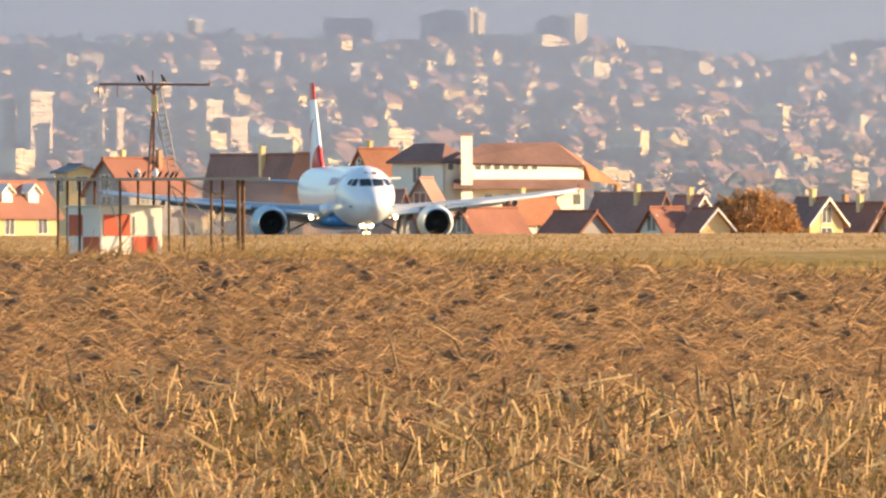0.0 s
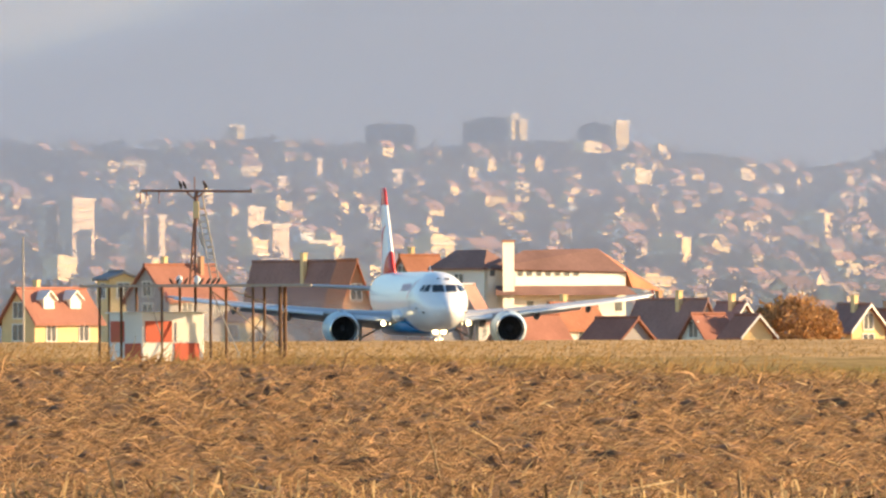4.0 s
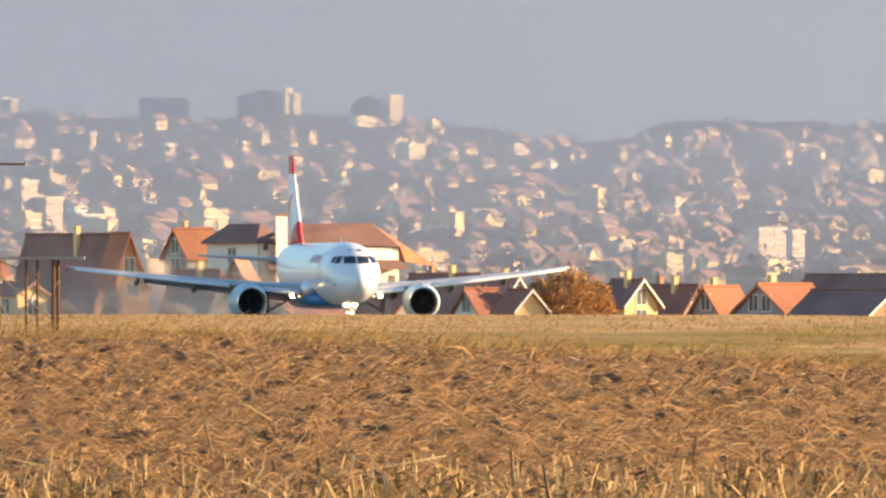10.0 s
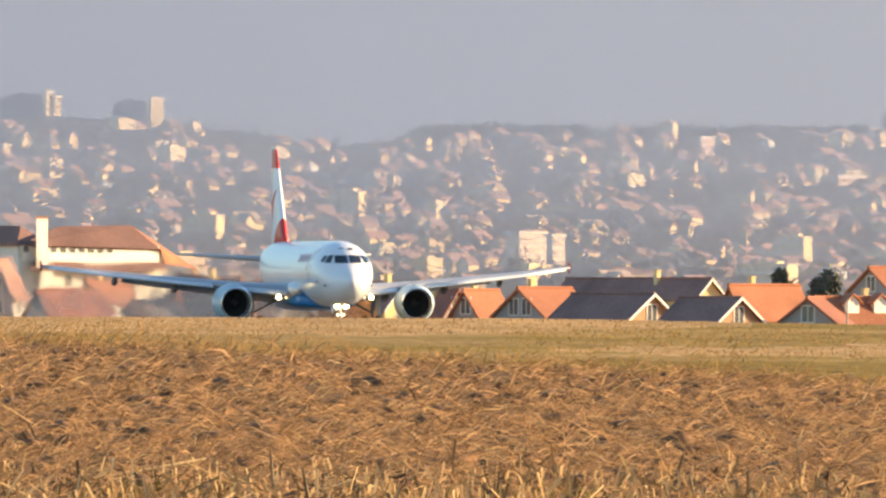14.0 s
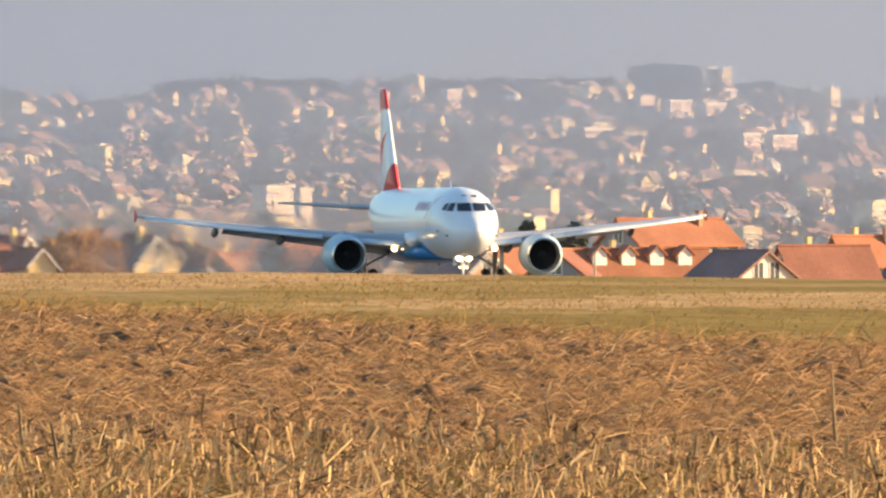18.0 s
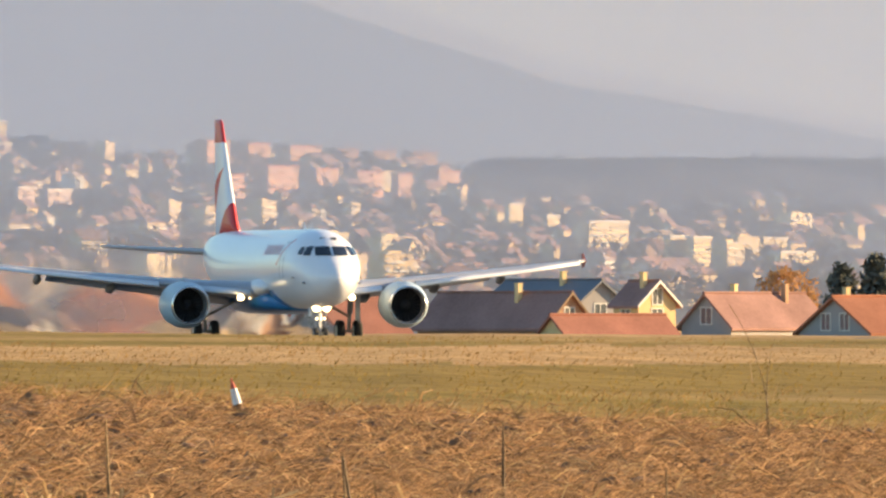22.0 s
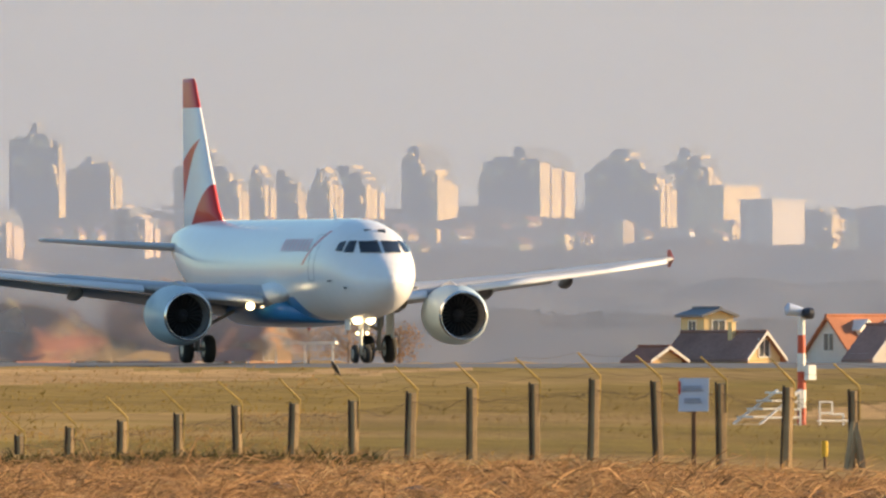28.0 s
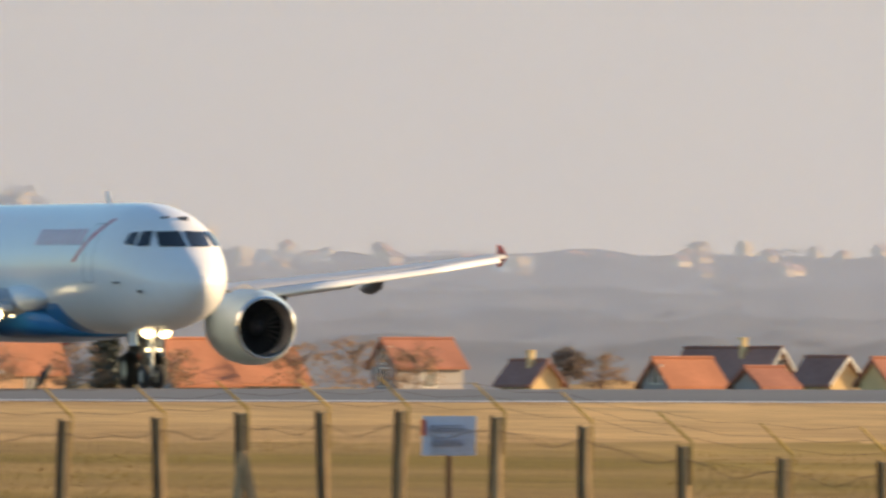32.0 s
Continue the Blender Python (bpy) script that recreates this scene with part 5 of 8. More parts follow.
def tree(u, vt, vb, width, kind, r=2280.0):
    rng = np.random.default_rng(int(abs(u) * 7 + width))
    r = row_range(u, r)
    p = on_ground(u, r)
    top = place(0, vt, r).z
    H = top - p.z
    w = width / FOC * r / 2
    t = new({"fir": "conifer", "bare": "bare_tree", "orange": "autumn_tree", "bush": "bush"}[kind])
    t.matrix_world = pose(p.x, p.y, p.z, 0, 0, 0)
    bm = bmesh.new()
    add_rod(bm, (0, 0, -0.2), (0.05, 0, H * 0.55), 0.16 if kind != "bush" else 0.07, 0.09, n=7)
    add_rod(bm, (0.05, 0, H * 0.5), (0.0, 0, H * 0.93), 0.09, 0.03, n=6)
    for i in range(12 if kind != "fir" else 5):
        a, z = rng.uniform(0, 6.28), rng.uniform(0.25, 0.75) * H
        ln = w * rng.uniform(0.5, 0.95)
        add_rod(bm, (0.03, 0, z), (ln * math.cos(a), ln * math.sin(a), z + ln * rng.uniform(0.4, 0.9)), 0.06, 0.015, n=5)
    part("trunk", bm, M_TWIG, t)
    tri = []
    if kind == "fir":
        for i in range(16):
            z = H * (0.12 + 0.86 * i / 15)
            ww = w * (1 - i / 15.5) ** 0.6
            for j in range(7):
                a = rng.uniform(0, 6.28)
                d = ww * rng.uniform(0.3, 1.0)
                tri.append(blades(34, rng, (d * math.cos(a), d * math.sin(a), z - d * 0.25), 0.24, (0.18 + ww * 0.12, 0.18 + ww * 0.12, 0.16)))
        m = M_LEAF_DARK
    else:
        k = {"bare": 70, "orange": 110, "bush": 44}[kind]
        for j in range(k):
            a, q = rng.uniform(0, 6.28), rng.uniform(0, 1) ** 0.5
            z = H * rng.uniform(0.12 if kind != "bare" else 0.35, 0.97)
            lim = w * math.sqrt(max(0.05, 1 - ((z / H - 0.5) / 0.55) ** 2))
            tri.append(blades(26, rng, (lim * q * math.cos(a), lim * q * math.sin(a), z), {"orange": 0.16, "bare": 0.12, "bush": 0.09}[kind], (w * 0.13, w * 0.13, H * 0.05), 1.3))
        m = M_LEAF_ORANGE if kind == "orange" else (M_BUSH if kind == "bush" else M_TWIG)
    v = np.concatenate(tri)
    soup("crown", v, np.arange(len(v)).reshape(-1, 3), m, t)
    tagged(t, {"fir": "dark green conifer beside the houses", "bare": "leafless brown tree among the houses", "orange": "rounded tree with orange autumn leaves", "bush": "brown leafless bush beside the runway"}[kind], "tree" if kind != "bush" else "bush", "trees by the houses")


tree(555, -98, -30, 120, "orange", 2235)
tree(505, -84, -30, 60, "orange", 2240)
tree(600, -80, -30, 60, "orange", 2240)
tree(1350, -106, -60, 32, "fir", 2500)
tree(1436, -104, -40, 60, "fir", 2440)
tree(1420, -92, -40, 40, "fir", 2450)
tree(3095, -118, -60, 110, "orange", 2420)
tree(3190, -125, -60, 70, "fir", 2400)
tree(3250, -140, -60, 80, "fir", 2420)
tree(3330, -148, -60, 110, "fir", 2400)
tree(3430, -125, -40, 110, "fir", 2400)
tree(3500, -120, -40, 80, "fir", 2420)
tree(3592, -108, -60, 55, "orange", 2440)
tree(3640, -106, -60, 55, "fir", 2450)
tree(5000, -70, 0, 120, "bush", 2280)
tree(4930, -82, 0, 100, "bush", 2300)
tree(5090, -62, 0, 90, "bush", 2290)
tree(6095, -122, -40, 150, "bare", 2480)
tree(6060, -108, -40, 90, "bare", 2470)
tree(6320, -92, -50, 60, "fir", 2350)
tree(8412, -158, -60, 90, "fir", 2430)
tree(8440, -140, -60, 70, "bare", 2420)
tree(8525, -100, -20, 42, "fir", 2330)
tree(8583, -92, -30, 34, "fir", 2400)
tree(8160, -60, 6, 120, "bush", 2235)
tree(8320, -70, 6, 110, "bush", 2232)
tree(8470, -66, 6, 110, "bush", 2240)
tree(8640, -60, 6, 90, "bush", 2236)
tree(7820, -50, 6, 80, "bush", 2232)
tree(8860, -72, 6, 130, "bush", 2260)
tree(8960, -80, 6, 130, "bush", 2270)
tree(9070, -66, 6, 110, "bush", 2260)
tree(9400, -52, 6, 90, "bush", 2260)
tree(9340, -60, 0, 60, "bare", 2330)


def canopy():
    c = new("canopy")
    p = on_ground(4900, row_range(4900, 2215))
    c.matrix_world = pose(p.x, p.y, p.z, 0, 0, -10)
    bm = bmesh.new()
    add_box(bm, (-3.1, -1.2, 1.35), (3.1, 1.2, 1.55))
    part("roof", bm, M_TRIM, c)
    for x in (-2.9, -1, 1, 2.9):
        bm = bmesh.new()
        add_box(bm, (x - 0.08, -1.1, -0.2), (x + 0.08, -0.95, 1.35))
        part("post", bm, M_TRIM, c)
    tagged(c, "white flat canopy on thin posts", "canopy")


canopy()


def lamp_post(u, v_top, r=2210.0):
    r = row_range(u, r)
    p = on_ground(u, r)
    h = place(0, v_top, r).z - p.z
    lp = new("street_lamp")
    lp.matrix_world = pose(p.x, p.y, p.z)
    bm = bmesh.new()
    add_rod(bm, (0, 0, -0.2), (0, 0, h), 0.09, 0.06, n=8)
    part("pole", bm, M_STEEL, lp)
    bm = bmesh.new()
    add_box(bm, (-0.1, -0.5, h - 0.08), (0.1, 0.12, h + 0.05))
    part("lamp_head", bm, M_STEEL, lp)
    tagged(lp, "thin grey steel lamp post by the houses", "street lamp", "lamp posts")


for lu, lv in ((-816, -212), (4512, -45), (4580, -50), (7585, -62), (7842, -58), (7840, -40), (1468, -60), (6432, -70)):
    lamp_post(lu, lv)


# ---- the town on the hill ----
def hill_range(u, v):
    lo, hi = HILL_R0, HILL_R1
    for _ in range(30):
        m = (lo + hi) / 2
        if hill_v(u, m) > v:
            lo = m
        else:
            hi = m
    return lo


def block(u0, u1, vt, vb, wall, a=-28, lit=0.3, storeys=8, r=None, top=0, roof=None, label="", shape="stepped"):
    """An apartment block or tower. lit: the share of its width that the sunlit flank takes."""
    uc = (u0 + u1) / 2
    r = r or hill_range(uc, max(vb, lerp_table(HILL_V, uc)))
    W = (u1 - u0) / FOC * r
    zb, zt = place(0, vb, r).z, place(0, vt, r).z
    ar = radians(abs(a))
    if a < 0:
        fw, dp = (1 - lit) * W / math.cos(ar), lit * W / math.sin(ar)
    else:
        fw, dp = lit * W / math.cos(ar), (1 - lit) * W / math.sin(ar)
    p = place(uc, 0, r)
    g = ground_z(uc, r)
    b = new("apartment_block")
    b.matrix_world = pose(p.x, p.y, min(g, zb), 0, 0, a - math.degrees(uc / FOC))
    H = zt - min(g, zb)
    I = Matrix.Identity(4)
    var = random.Random(int(u0 * 3 + vt))
    bm = bmesh.new()
    rows = []
    tall = (storeys >= 7 and a < 0) or shape == "gabled"
    if tall:
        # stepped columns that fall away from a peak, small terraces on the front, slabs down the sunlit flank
        # grey columns against cream or pink flanks: shade and sun put into the colours
        shade = wall if wall is M_CREST_SHADE else M_SHADE_WALL
        bright = wall if wall is M_CREST_SHADE else (M_PALE_PINK if wall is PK else CR)
        plain = wall is M_CREST_SHADE or lit < 0.13
        n = var.randrange(5, 8) if plain else var.randrange(6, 10)
        peak = 0.68 if shape == "gabled" else var.uniform(0.3, 0.7)
        fall = 0.42 if shape == "gabled" else (0.16 if plain else 0.34)
        cuts = sorted(var.uniform(0.06, 0.94) for _ in range(n - 1))
        cuts = [0.0] + cuts + [1.0]
        hk = H
        for c in range(n):
            x0, x1 = fw * (cuts[c] - 0.5), fw * (cuts[c + 1] - 0.5)
            away = abs((cuts[c] + cuts[c + 1]) / 2 - peak)
            inside = cuts[c] <= peak <= cuts[c + 1]
            hk = H if inside else H * max(0.5, 1 - fall * (away / 0.6) ** 0.9 * var.uniform(0.7, 1.25))
            y0 = -dp * var.uniform(0.38, 0.56)
            ch = min(x1 - x0, H * 0.10) * var.choice((0, 0.5, 0.85) if not plain else (0, 0, 0.5))
            if ch == 0:
                poly = [(x0, -1), (x1, -1), (x1, hk), (x0, hk)]
            elif (cuts[c] + cuts[c + 1]) / 2 <= peak:
                poly = [(x0, -1), (x1, -1), (x1, hk), (x0 + ch, hk), (x0, hk - ch * 0.9)]
            else:
                poly = [(x0, -1), (x1, -1), (x1, hk - ch * 0.9), (x1 - ch, hk), (x0, hk)]
            col = bmesh.new()
            add_prism(col, poly, (y0, dp * 0.5), I)
            bmesh.ops.recalc_face_normals(col, faces=col.faces)
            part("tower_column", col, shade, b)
            rows += [(x0 + (x1 - x0) * 0.15, x0 + (x1 - x0) * 0.85, y0, hk * k) for k in (0.64, 0.80)]
            for k in range(0 if plain else (1 if shape == "gabled" else var.randrange(2, 5))):
                fl = bmesh.new()
                tx = x0 + (x1 - x0) * var.uniform(0.1, 0.6)
                tz, th, tw = hk * var.uniform(0.5, 0.97), H * var.uniform(0.04, 0.10), min((x1 - x0) * 0.8, H * var.uniform(0.06, 0.16))
                add_prism(fl, [(tx, tz - th), (tx + tw, tz - th), (tx + tw, tz - th * 0.3), (tx + tw * 0.7, tz), (tx, tz)], (y0 - H * var.uniform(0.04, 0.10), y0 + 0.2), I)
                bmesh.ops.recalc_face_normals(fl, faces=fl.faces)
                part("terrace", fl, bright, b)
            if var.random() < 0.45:
                fl = bmesh.new()
                add_box(fl, (x0 + (x1 - x0) * 0.2, y0 * 0.6, hk - ch), (x0 + (x1 - x0) * 0.75, dp * 0.2, hk + H * var.uniform(0.02, 0.045)))
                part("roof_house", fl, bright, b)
        m2 = 3
        for c in range(m2):
            y0, y1 = dp * (-0.46 + 0.94 * c / m2), dp * (-0.46 + 0.94 * (c + 0.8) / m2)
            fh = hk * (0.97 - 0.10 * c) * var.uniform(0.9, 1.0)
            x1 = fw * 0.5 + dp * var.uniform(0.03, 0.12)
            fl = bmesh.new()
            add_box(fl, (fw * 0.5, y0, -1), (x1, y1, fh))
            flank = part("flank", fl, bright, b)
            fl = bmesh.new()
            k = 8 if storeys >= 8 else 4
            for i in range(k):
                z = fh * (0.38 + 0.58 * i / k)
                add_box(fl, (x1 - 0.02, y0 + (y1 - y0) * 0.2, z), (x1 + 0.03, y0 + (y1 - y0) * 0.38, z + fh * 0.58 / k * 0.4))
                add_box(fl, (x1 - 0.02, y0 + (y1 - y0) * 0.66, z), (x1 + 0.03, y0 + (y1 - y0) * 0.84, z + fh * 0.58 / k * 0.4))
            tagged(part("windows", fl, M_FAR_GLASS, flank), kind="stuff")
    else:
        add_box(bm, (-fw / 2, -dp / 2, -1), (fw / 2, dp / 2, H))
        if storeys >= 3 and top == 0 and var.random() < 0.6:
            add_box(bm, (-fw * 0.3, -dp * 0.3, H + 0.02), (fw * var.uniform(-0.1, 0.3), dp * 0.3, H * 1.0 + H * var.uniform(0.04, 0.1)))
    if tall:
        bm.free()
    else:
        bmesh.ops.recalc_face_normals(bm, faces=bm.faces)
        part("masonry", bm, wall, b)
        bm = bmesh.new()
        add_box(bm, (-fw / 2 - 0.2, -dp / 2 - 0.1, H), (fw / 2 + 0.2, dp / 2 + 0.1, H + 0.3))
        part("roof", bm, roof or M_CONCRETE, b)
    for i in range(0 if tall else top):
        bm = bmesh.new()
        k = var.uniform(0.16, 0.34) / (i + 1)
        off = fw * var.uniform(-0.18, 0.18)
        add_box(bm, (-fw * k / 2 + off, -dp * k / 2, H * 0.8), (fw * k / 2 + off, dp * k / 2, H + (i + 1) * H * 0.035))
        part("roof_house", bm, wall, b)
    if tall:
        for x0, x1, y, z in rows:
            bm = bmesh.new()
            add_box(bm, (x0, y - 0.03, z), (x1, y + 0.02, z + 0.16))
            part("window_band", bm, M_FAR_GLASS, b)
    else:
        sh = (zt - zb) / storeys
        bmw, bmb = bmesh.new(), bmesh.new()
        n = max(2, int(fw / (sh * 1.1)))
        for c in range(n):
            x = -fw / 2 + fw * (c + 0.5) / n
            add_box(bmw, (x - fw / n * 0.22, -0.05, -sh * 0.2), (x + fw / n * 0.22, 0.02, sh * 0.22))
        add_box(bmb, (-fw * 0.46, -0.25, -sh * 0.1), (fw * 0.1, 0.0, 0.0))
        mw, mb = bpy.data.meshes.new("window_row"), bpy.data.meshes.new("balcony")
        bmw.to_mesh(mw)
        bmb.to_mesh(mb)
        bmw.free()
        bmb.free()
        mw.materials.append(M_FAR_GLASS)
        mb.materials.append(wall)
        for i in range(storeys):
            z = H - sh * (i + 0.5)
            o = tagged(new("window_row", mw), kind="stuff")
            o.parent, o.location = b, (0, -dp / 2, z)
            if i % 2 == 0:
                o = new("balcony", mb)
                o.parent, o.location = b, (0, -dp / 2, z - sh * 0.25)
    tagged(b, label or "tall concrete apartment block in the hazy town", "apartment block", "apartment blocks")
    return b


# dark panels: shade on the crest blocks is put into the colour
M_CREST_SHADE = mat("crest_shade_panels", (0.10, 0.11, 0.13), 0.9, vary=0.2, scale=0.3)
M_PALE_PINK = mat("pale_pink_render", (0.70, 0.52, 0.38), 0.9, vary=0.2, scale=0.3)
M_ORANGE_WALL = mat("orange_pink_render", (0.62, 0.30, 0.17), 0.9, vary=0.2, scale=0.3)
# blue-grey concrete: shade on the towers' faces is put into its colour
M_SHADE_WALL = mat("shade_toned_concrete", (0.19, 0.205, 0.23), 0.9, vary=0.2, scale=0.3)
PK, CC = M_PINK_WALL, M_CONCRETE
GW = M_SHADE_WALL
# two cream towers on the crest, and dark blocks coloured for their shaded faces
for u0, u1, vt, vb in ((46, 62, -424, -368), (60, 76, -414, -368), (229, 257, -411, -358), (-454, -438, -407, -378), (-440, -424, -405, -378)):
    block(u0, u1, vt, vb, CR, 62, 0.8, 9, label="slim cream tower on the crest of the hill")
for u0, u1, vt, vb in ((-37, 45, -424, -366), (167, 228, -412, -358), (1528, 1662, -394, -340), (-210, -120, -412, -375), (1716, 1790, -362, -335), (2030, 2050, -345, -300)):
    block(u0, u1, vt, vb, M_CREST_SHADE, -14, 0.05, 9, None, 1, label="dark apartment block in shade on the crest")
# pale slabs at the foot of the hill
for u0, u1, vt, vb, s in ((-790, -756, -266, -160, 9), (-752, -690, -276, -160, 9), (-645, -618, -214, -158, 6), (-612, -584, -245, -160, 8), (-582, -565, -246, -160, 8), (-538, -510, -216, -158, 6), (-508, -455, -250, -158, 8), (-434, -390, -260, -158, 9), (-392, -345, -230, -158, 7), (-334, -270, -200, -166, 3)):
    block(u0, u1, vt, vb, M_PALE_PINK, 52, 0.62, s, label="pale apartment slab with balconies below the hill")
for u0, u1, vt, vb in ((-300, -286, -346, -310), (-170, -145, -326, -282), (862, 935, -175, -112), (935, 968, -170, -110), (-370, -352, -315, -285)):
    block(u0, u1, vt, vb, M_PALE_PINK, 54, 0.65, 6, label="pale pink apartment house on the slope")
# dark block and lit tower on the second crest, and orange blocks
for u0, u1, vt, vb in ((1664, 1688, -384, -344), (1690, 1712, -384, -344)):
    block(u0, u1, vt, vb, CR, 62, 0.8, 6, label="slim cream tower on the crest of the hill")
for u0, u1, vt, vb in ((1542, 1574, -332, -288), (1590, 1640, -325, -288), (1200, 1232, -345, -318), (1655, 1700, -320, -295), (1722, 1762, -266, -228), (1770, 1826, -262, -226), (1430, 1516, -276, -250), (1650, 1720, -345, -330)):
    block(u0, u1, vt, vb, PK, 58, 0.75, 5, label="pinkish apartment house on the slope")
for u0, u1, vt, vb in ((2046, 2107, -349, -304), (2120, 2178, -344, -318), (2186, 2268, -339, -314), (2280, 2334, -334, -318), (2340, 2400, -330, -312), (2410, 2474, -328, -314), (2098, 2132, -289, -249), (2146, 2228, -304, -254), (2240, 2298, -299, -264), (2310, 2378, -294, -264), (2392, 2430, -290, -258), (2458, 2514, -294, -259)):
    block(u0, u1, vt, vb, M_ORANGE_WALL, 58, 0.66, 4, roof=M_TILE_RED, label="orange-pink apartment house in terraced rows")
for u0, u1, vt, vb, s in ((2716, 2812, -204, -160, 3), (2876, 2916, -178, -128, 5), (2916, 2958, -176, -128, 5), (3011, 3092, -174, -138, 3), (2592, 2625, -235, -190, 4), (2660, 2690, -215, -190, 3), (2140, 2260, -186, -138, 4), (3060, 3140, -150, -120, 2)):
    block(u0, u1, vt, vb, CR, 58, 0.72, s, label="cream apartment house at the foot of the hill")
# the towers
block(3289, 3405, -402, -262, PK, -26, 0.3, 12, None, 2)
block(3400, 3460, -378, -280, PK, -30, 0.42, 9, None, 0)
block(3460, 3530, -340, -280, GW, -25, 0.15, 5, None, 0)
block(3562, 3650, -388, -270, GW, -25, 0.12, 11, None, 1)
block(3640, 3712, -378, -250, PK, -30, 0.75, 12, None, 1)
block(3774, 3860, -330, -262, CC, -25, 0.2, 6, None, 1)
block(3850, 3945, -388, -262, CC, -28, 0.25, 11, None, 2)
block(3905, 3958, -336, -262, PK, -32, 0.7, 7, None, 0)
block(3956, 4016, -336, -270, PK, -28, 0.45, 7, None, 0)
block(4004, 4135, -404, -250, CC, -28, 0.3, 13, None, 2)
block(4110, 4196, -326, -246, CR, -32, 0.4, 7, None, 1)
block(4189, 4340, -366, -226, GW, -22, 0.06, 12, None, 1)
block(4399, 4500, -422, -250, GW, -26, 0.15, 15, None, 1)
block(4494, 4598, -362, -250, CC, -26, 0.2, 10, None, 1)
block(4340, 4425, -270, -180, PK, -28, 0.45, 7, None, 0)
block(4584, 4665, -276, -180, PK, -28, 0.4, 7, None, 0)
block(4692, 4825, -370, -228, GW, -26, 0.15, 11, None, 2)
block(4822, 4876, -345, -250, CC, -30, 0.5, 8, None, 0)
block(4874, 4925, -338, -245, CC, -28, 0.3, 8, None, 0)
block(4925, 4990, -340, -240, CC, -28, 0.4, 9, None, 0)
block(4964, 5060, -345, -242, CC, -28, 0.35, 9, None, 1)
block(5090, 5194, -380, -250, CC, -30, 0.45, 11, None, 1)
block(5234, 5398, -378, -256, CC, -28, 0.4, 11, None, 1)
block(5420, 5580, -374, -232, CC, -26, 0.2, 12, None, 1)
block(5560, 5662, -376, -235, CC, -28, 0.3, 12, None, 1)
block(5600, 5730, -306, -228, CR, -30, 0.5, 6, None, 0)
block(5694, 5808, -280, -202, CC, -28, 0.5, 5, None, 0)
block(5795, 5900, -270, -205, CC, -28, 0.5, 4, None, 1, shape="gabled")
block(5895, 6000, -272, -208, CC, -28, 0.4, 4, None, 1, shape="gabled")
block(6156, 6226, -278, -205, CC, -26, 0.2, 6, None, 0)
block(6231, 6310, -352, -205, GW, -26, 0.15, 12, None, 1)
block(6304, 6416, -394, -205, PK, -30, 0.62, 16, None, 1)
block(6500, 6574, -370, -205, GW, -24, 0.15, 14, None, 0)
block(6510, 6586, -372, -240, GW, -24, 0.1, 12, None, 0)
block(6705, 6800, -408, -215, CC, -28, 0.25, 15, None, 1)
block(6745, 6866, -352, -215, PK, -30, 0.65, 11, None, 1)
block(7160, 7290, -336, -228, GW, -30, 0.05, 6, None, 1, shape="gabled")
block(7290, 7392, -380, -228, CC, -30, 0.45, 9, None, 0, shape="gabled")
block(7432, 7478, -338, -228, CR, -30, 0.75, 8, None, 0, shape="gabled")
block(7455, 7570, -382, -228, CC, -30, 0.4, 11, None, 1, shape="gabled")
block(7560, 7622, -326, -236, CR, -30, 0.5, 6, None, 0, shape="gabled")
block(7595, 7660, -316, -250, CC, -28, 0.3, 4, None, 0)
block(7662, 7790, -322, -240, CC, -28, 0.25, 5, None, 0)
block(7780, 7876, -366, -256, CC, -26, 0.15, 8, None, 1)
block(7770, 7860, -298, -252, CR, -30, 0.6, 4, None, 0)
block(7978, 8090, -350, -256, CC, -30, 0.35, 7, None, 1, shape="gabled")
block(8086, 8168, -318, -258, CC, -30, 0.45, 5, None, 0, shape="gabled")
block(8162, 8222, -310, -256, CC, -28, 0.3, 4, None, 0)
block(8222, 8306, -332, -250, CC, -30, 0.4, 6, None, 0, shape="gabled")
block(8304, 8416, -350, -250, CC, -30, 0.4, 8, None, 1, shape="gabled")
block(8408, 8500, -268, -234, CC, -30, 0.4, 2, None, 0)
block(8540, 8640, -272, -232, CC, -30, 0.4, 2, None, 0)
block(8640, 8720, -274, -232, CR, -30, 0.5, 2, None, 0)


def mast(u, vt, vb, w, r=3000.0, bands=9):
    p = place(u, vb, r)
    h = (vb - vt) / FOC * r
    m = new("striped_chimney")
    m.matrix_world = pose(p.x, p.y, p.z)
    for i in range(bands):
        bm = bmesh.new()
        w0, w1 = w / FOC * r / 2 * (1 - 0.35 * i / bands), w / FOC * r / 2 * (1 - 0.35 * (i + 1) / bands)
        add_rod(bm, (0, 0, h * i / bands - (40 if i == 0 else 0)), (0, 0, h * (i + 1) / bands), w0, w1, n=12)
        part("red_band" if i % 2 == 0 else "white_band", bm, M_HAZED_RED if i % 2 == 0 else M_HAZED_WHITE, m)
    tagged(m, "tall slim chimney in red and white bands", "chimney", "striped chimneys")


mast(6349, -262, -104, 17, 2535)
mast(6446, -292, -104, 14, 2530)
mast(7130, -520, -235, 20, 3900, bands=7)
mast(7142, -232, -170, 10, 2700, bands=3)


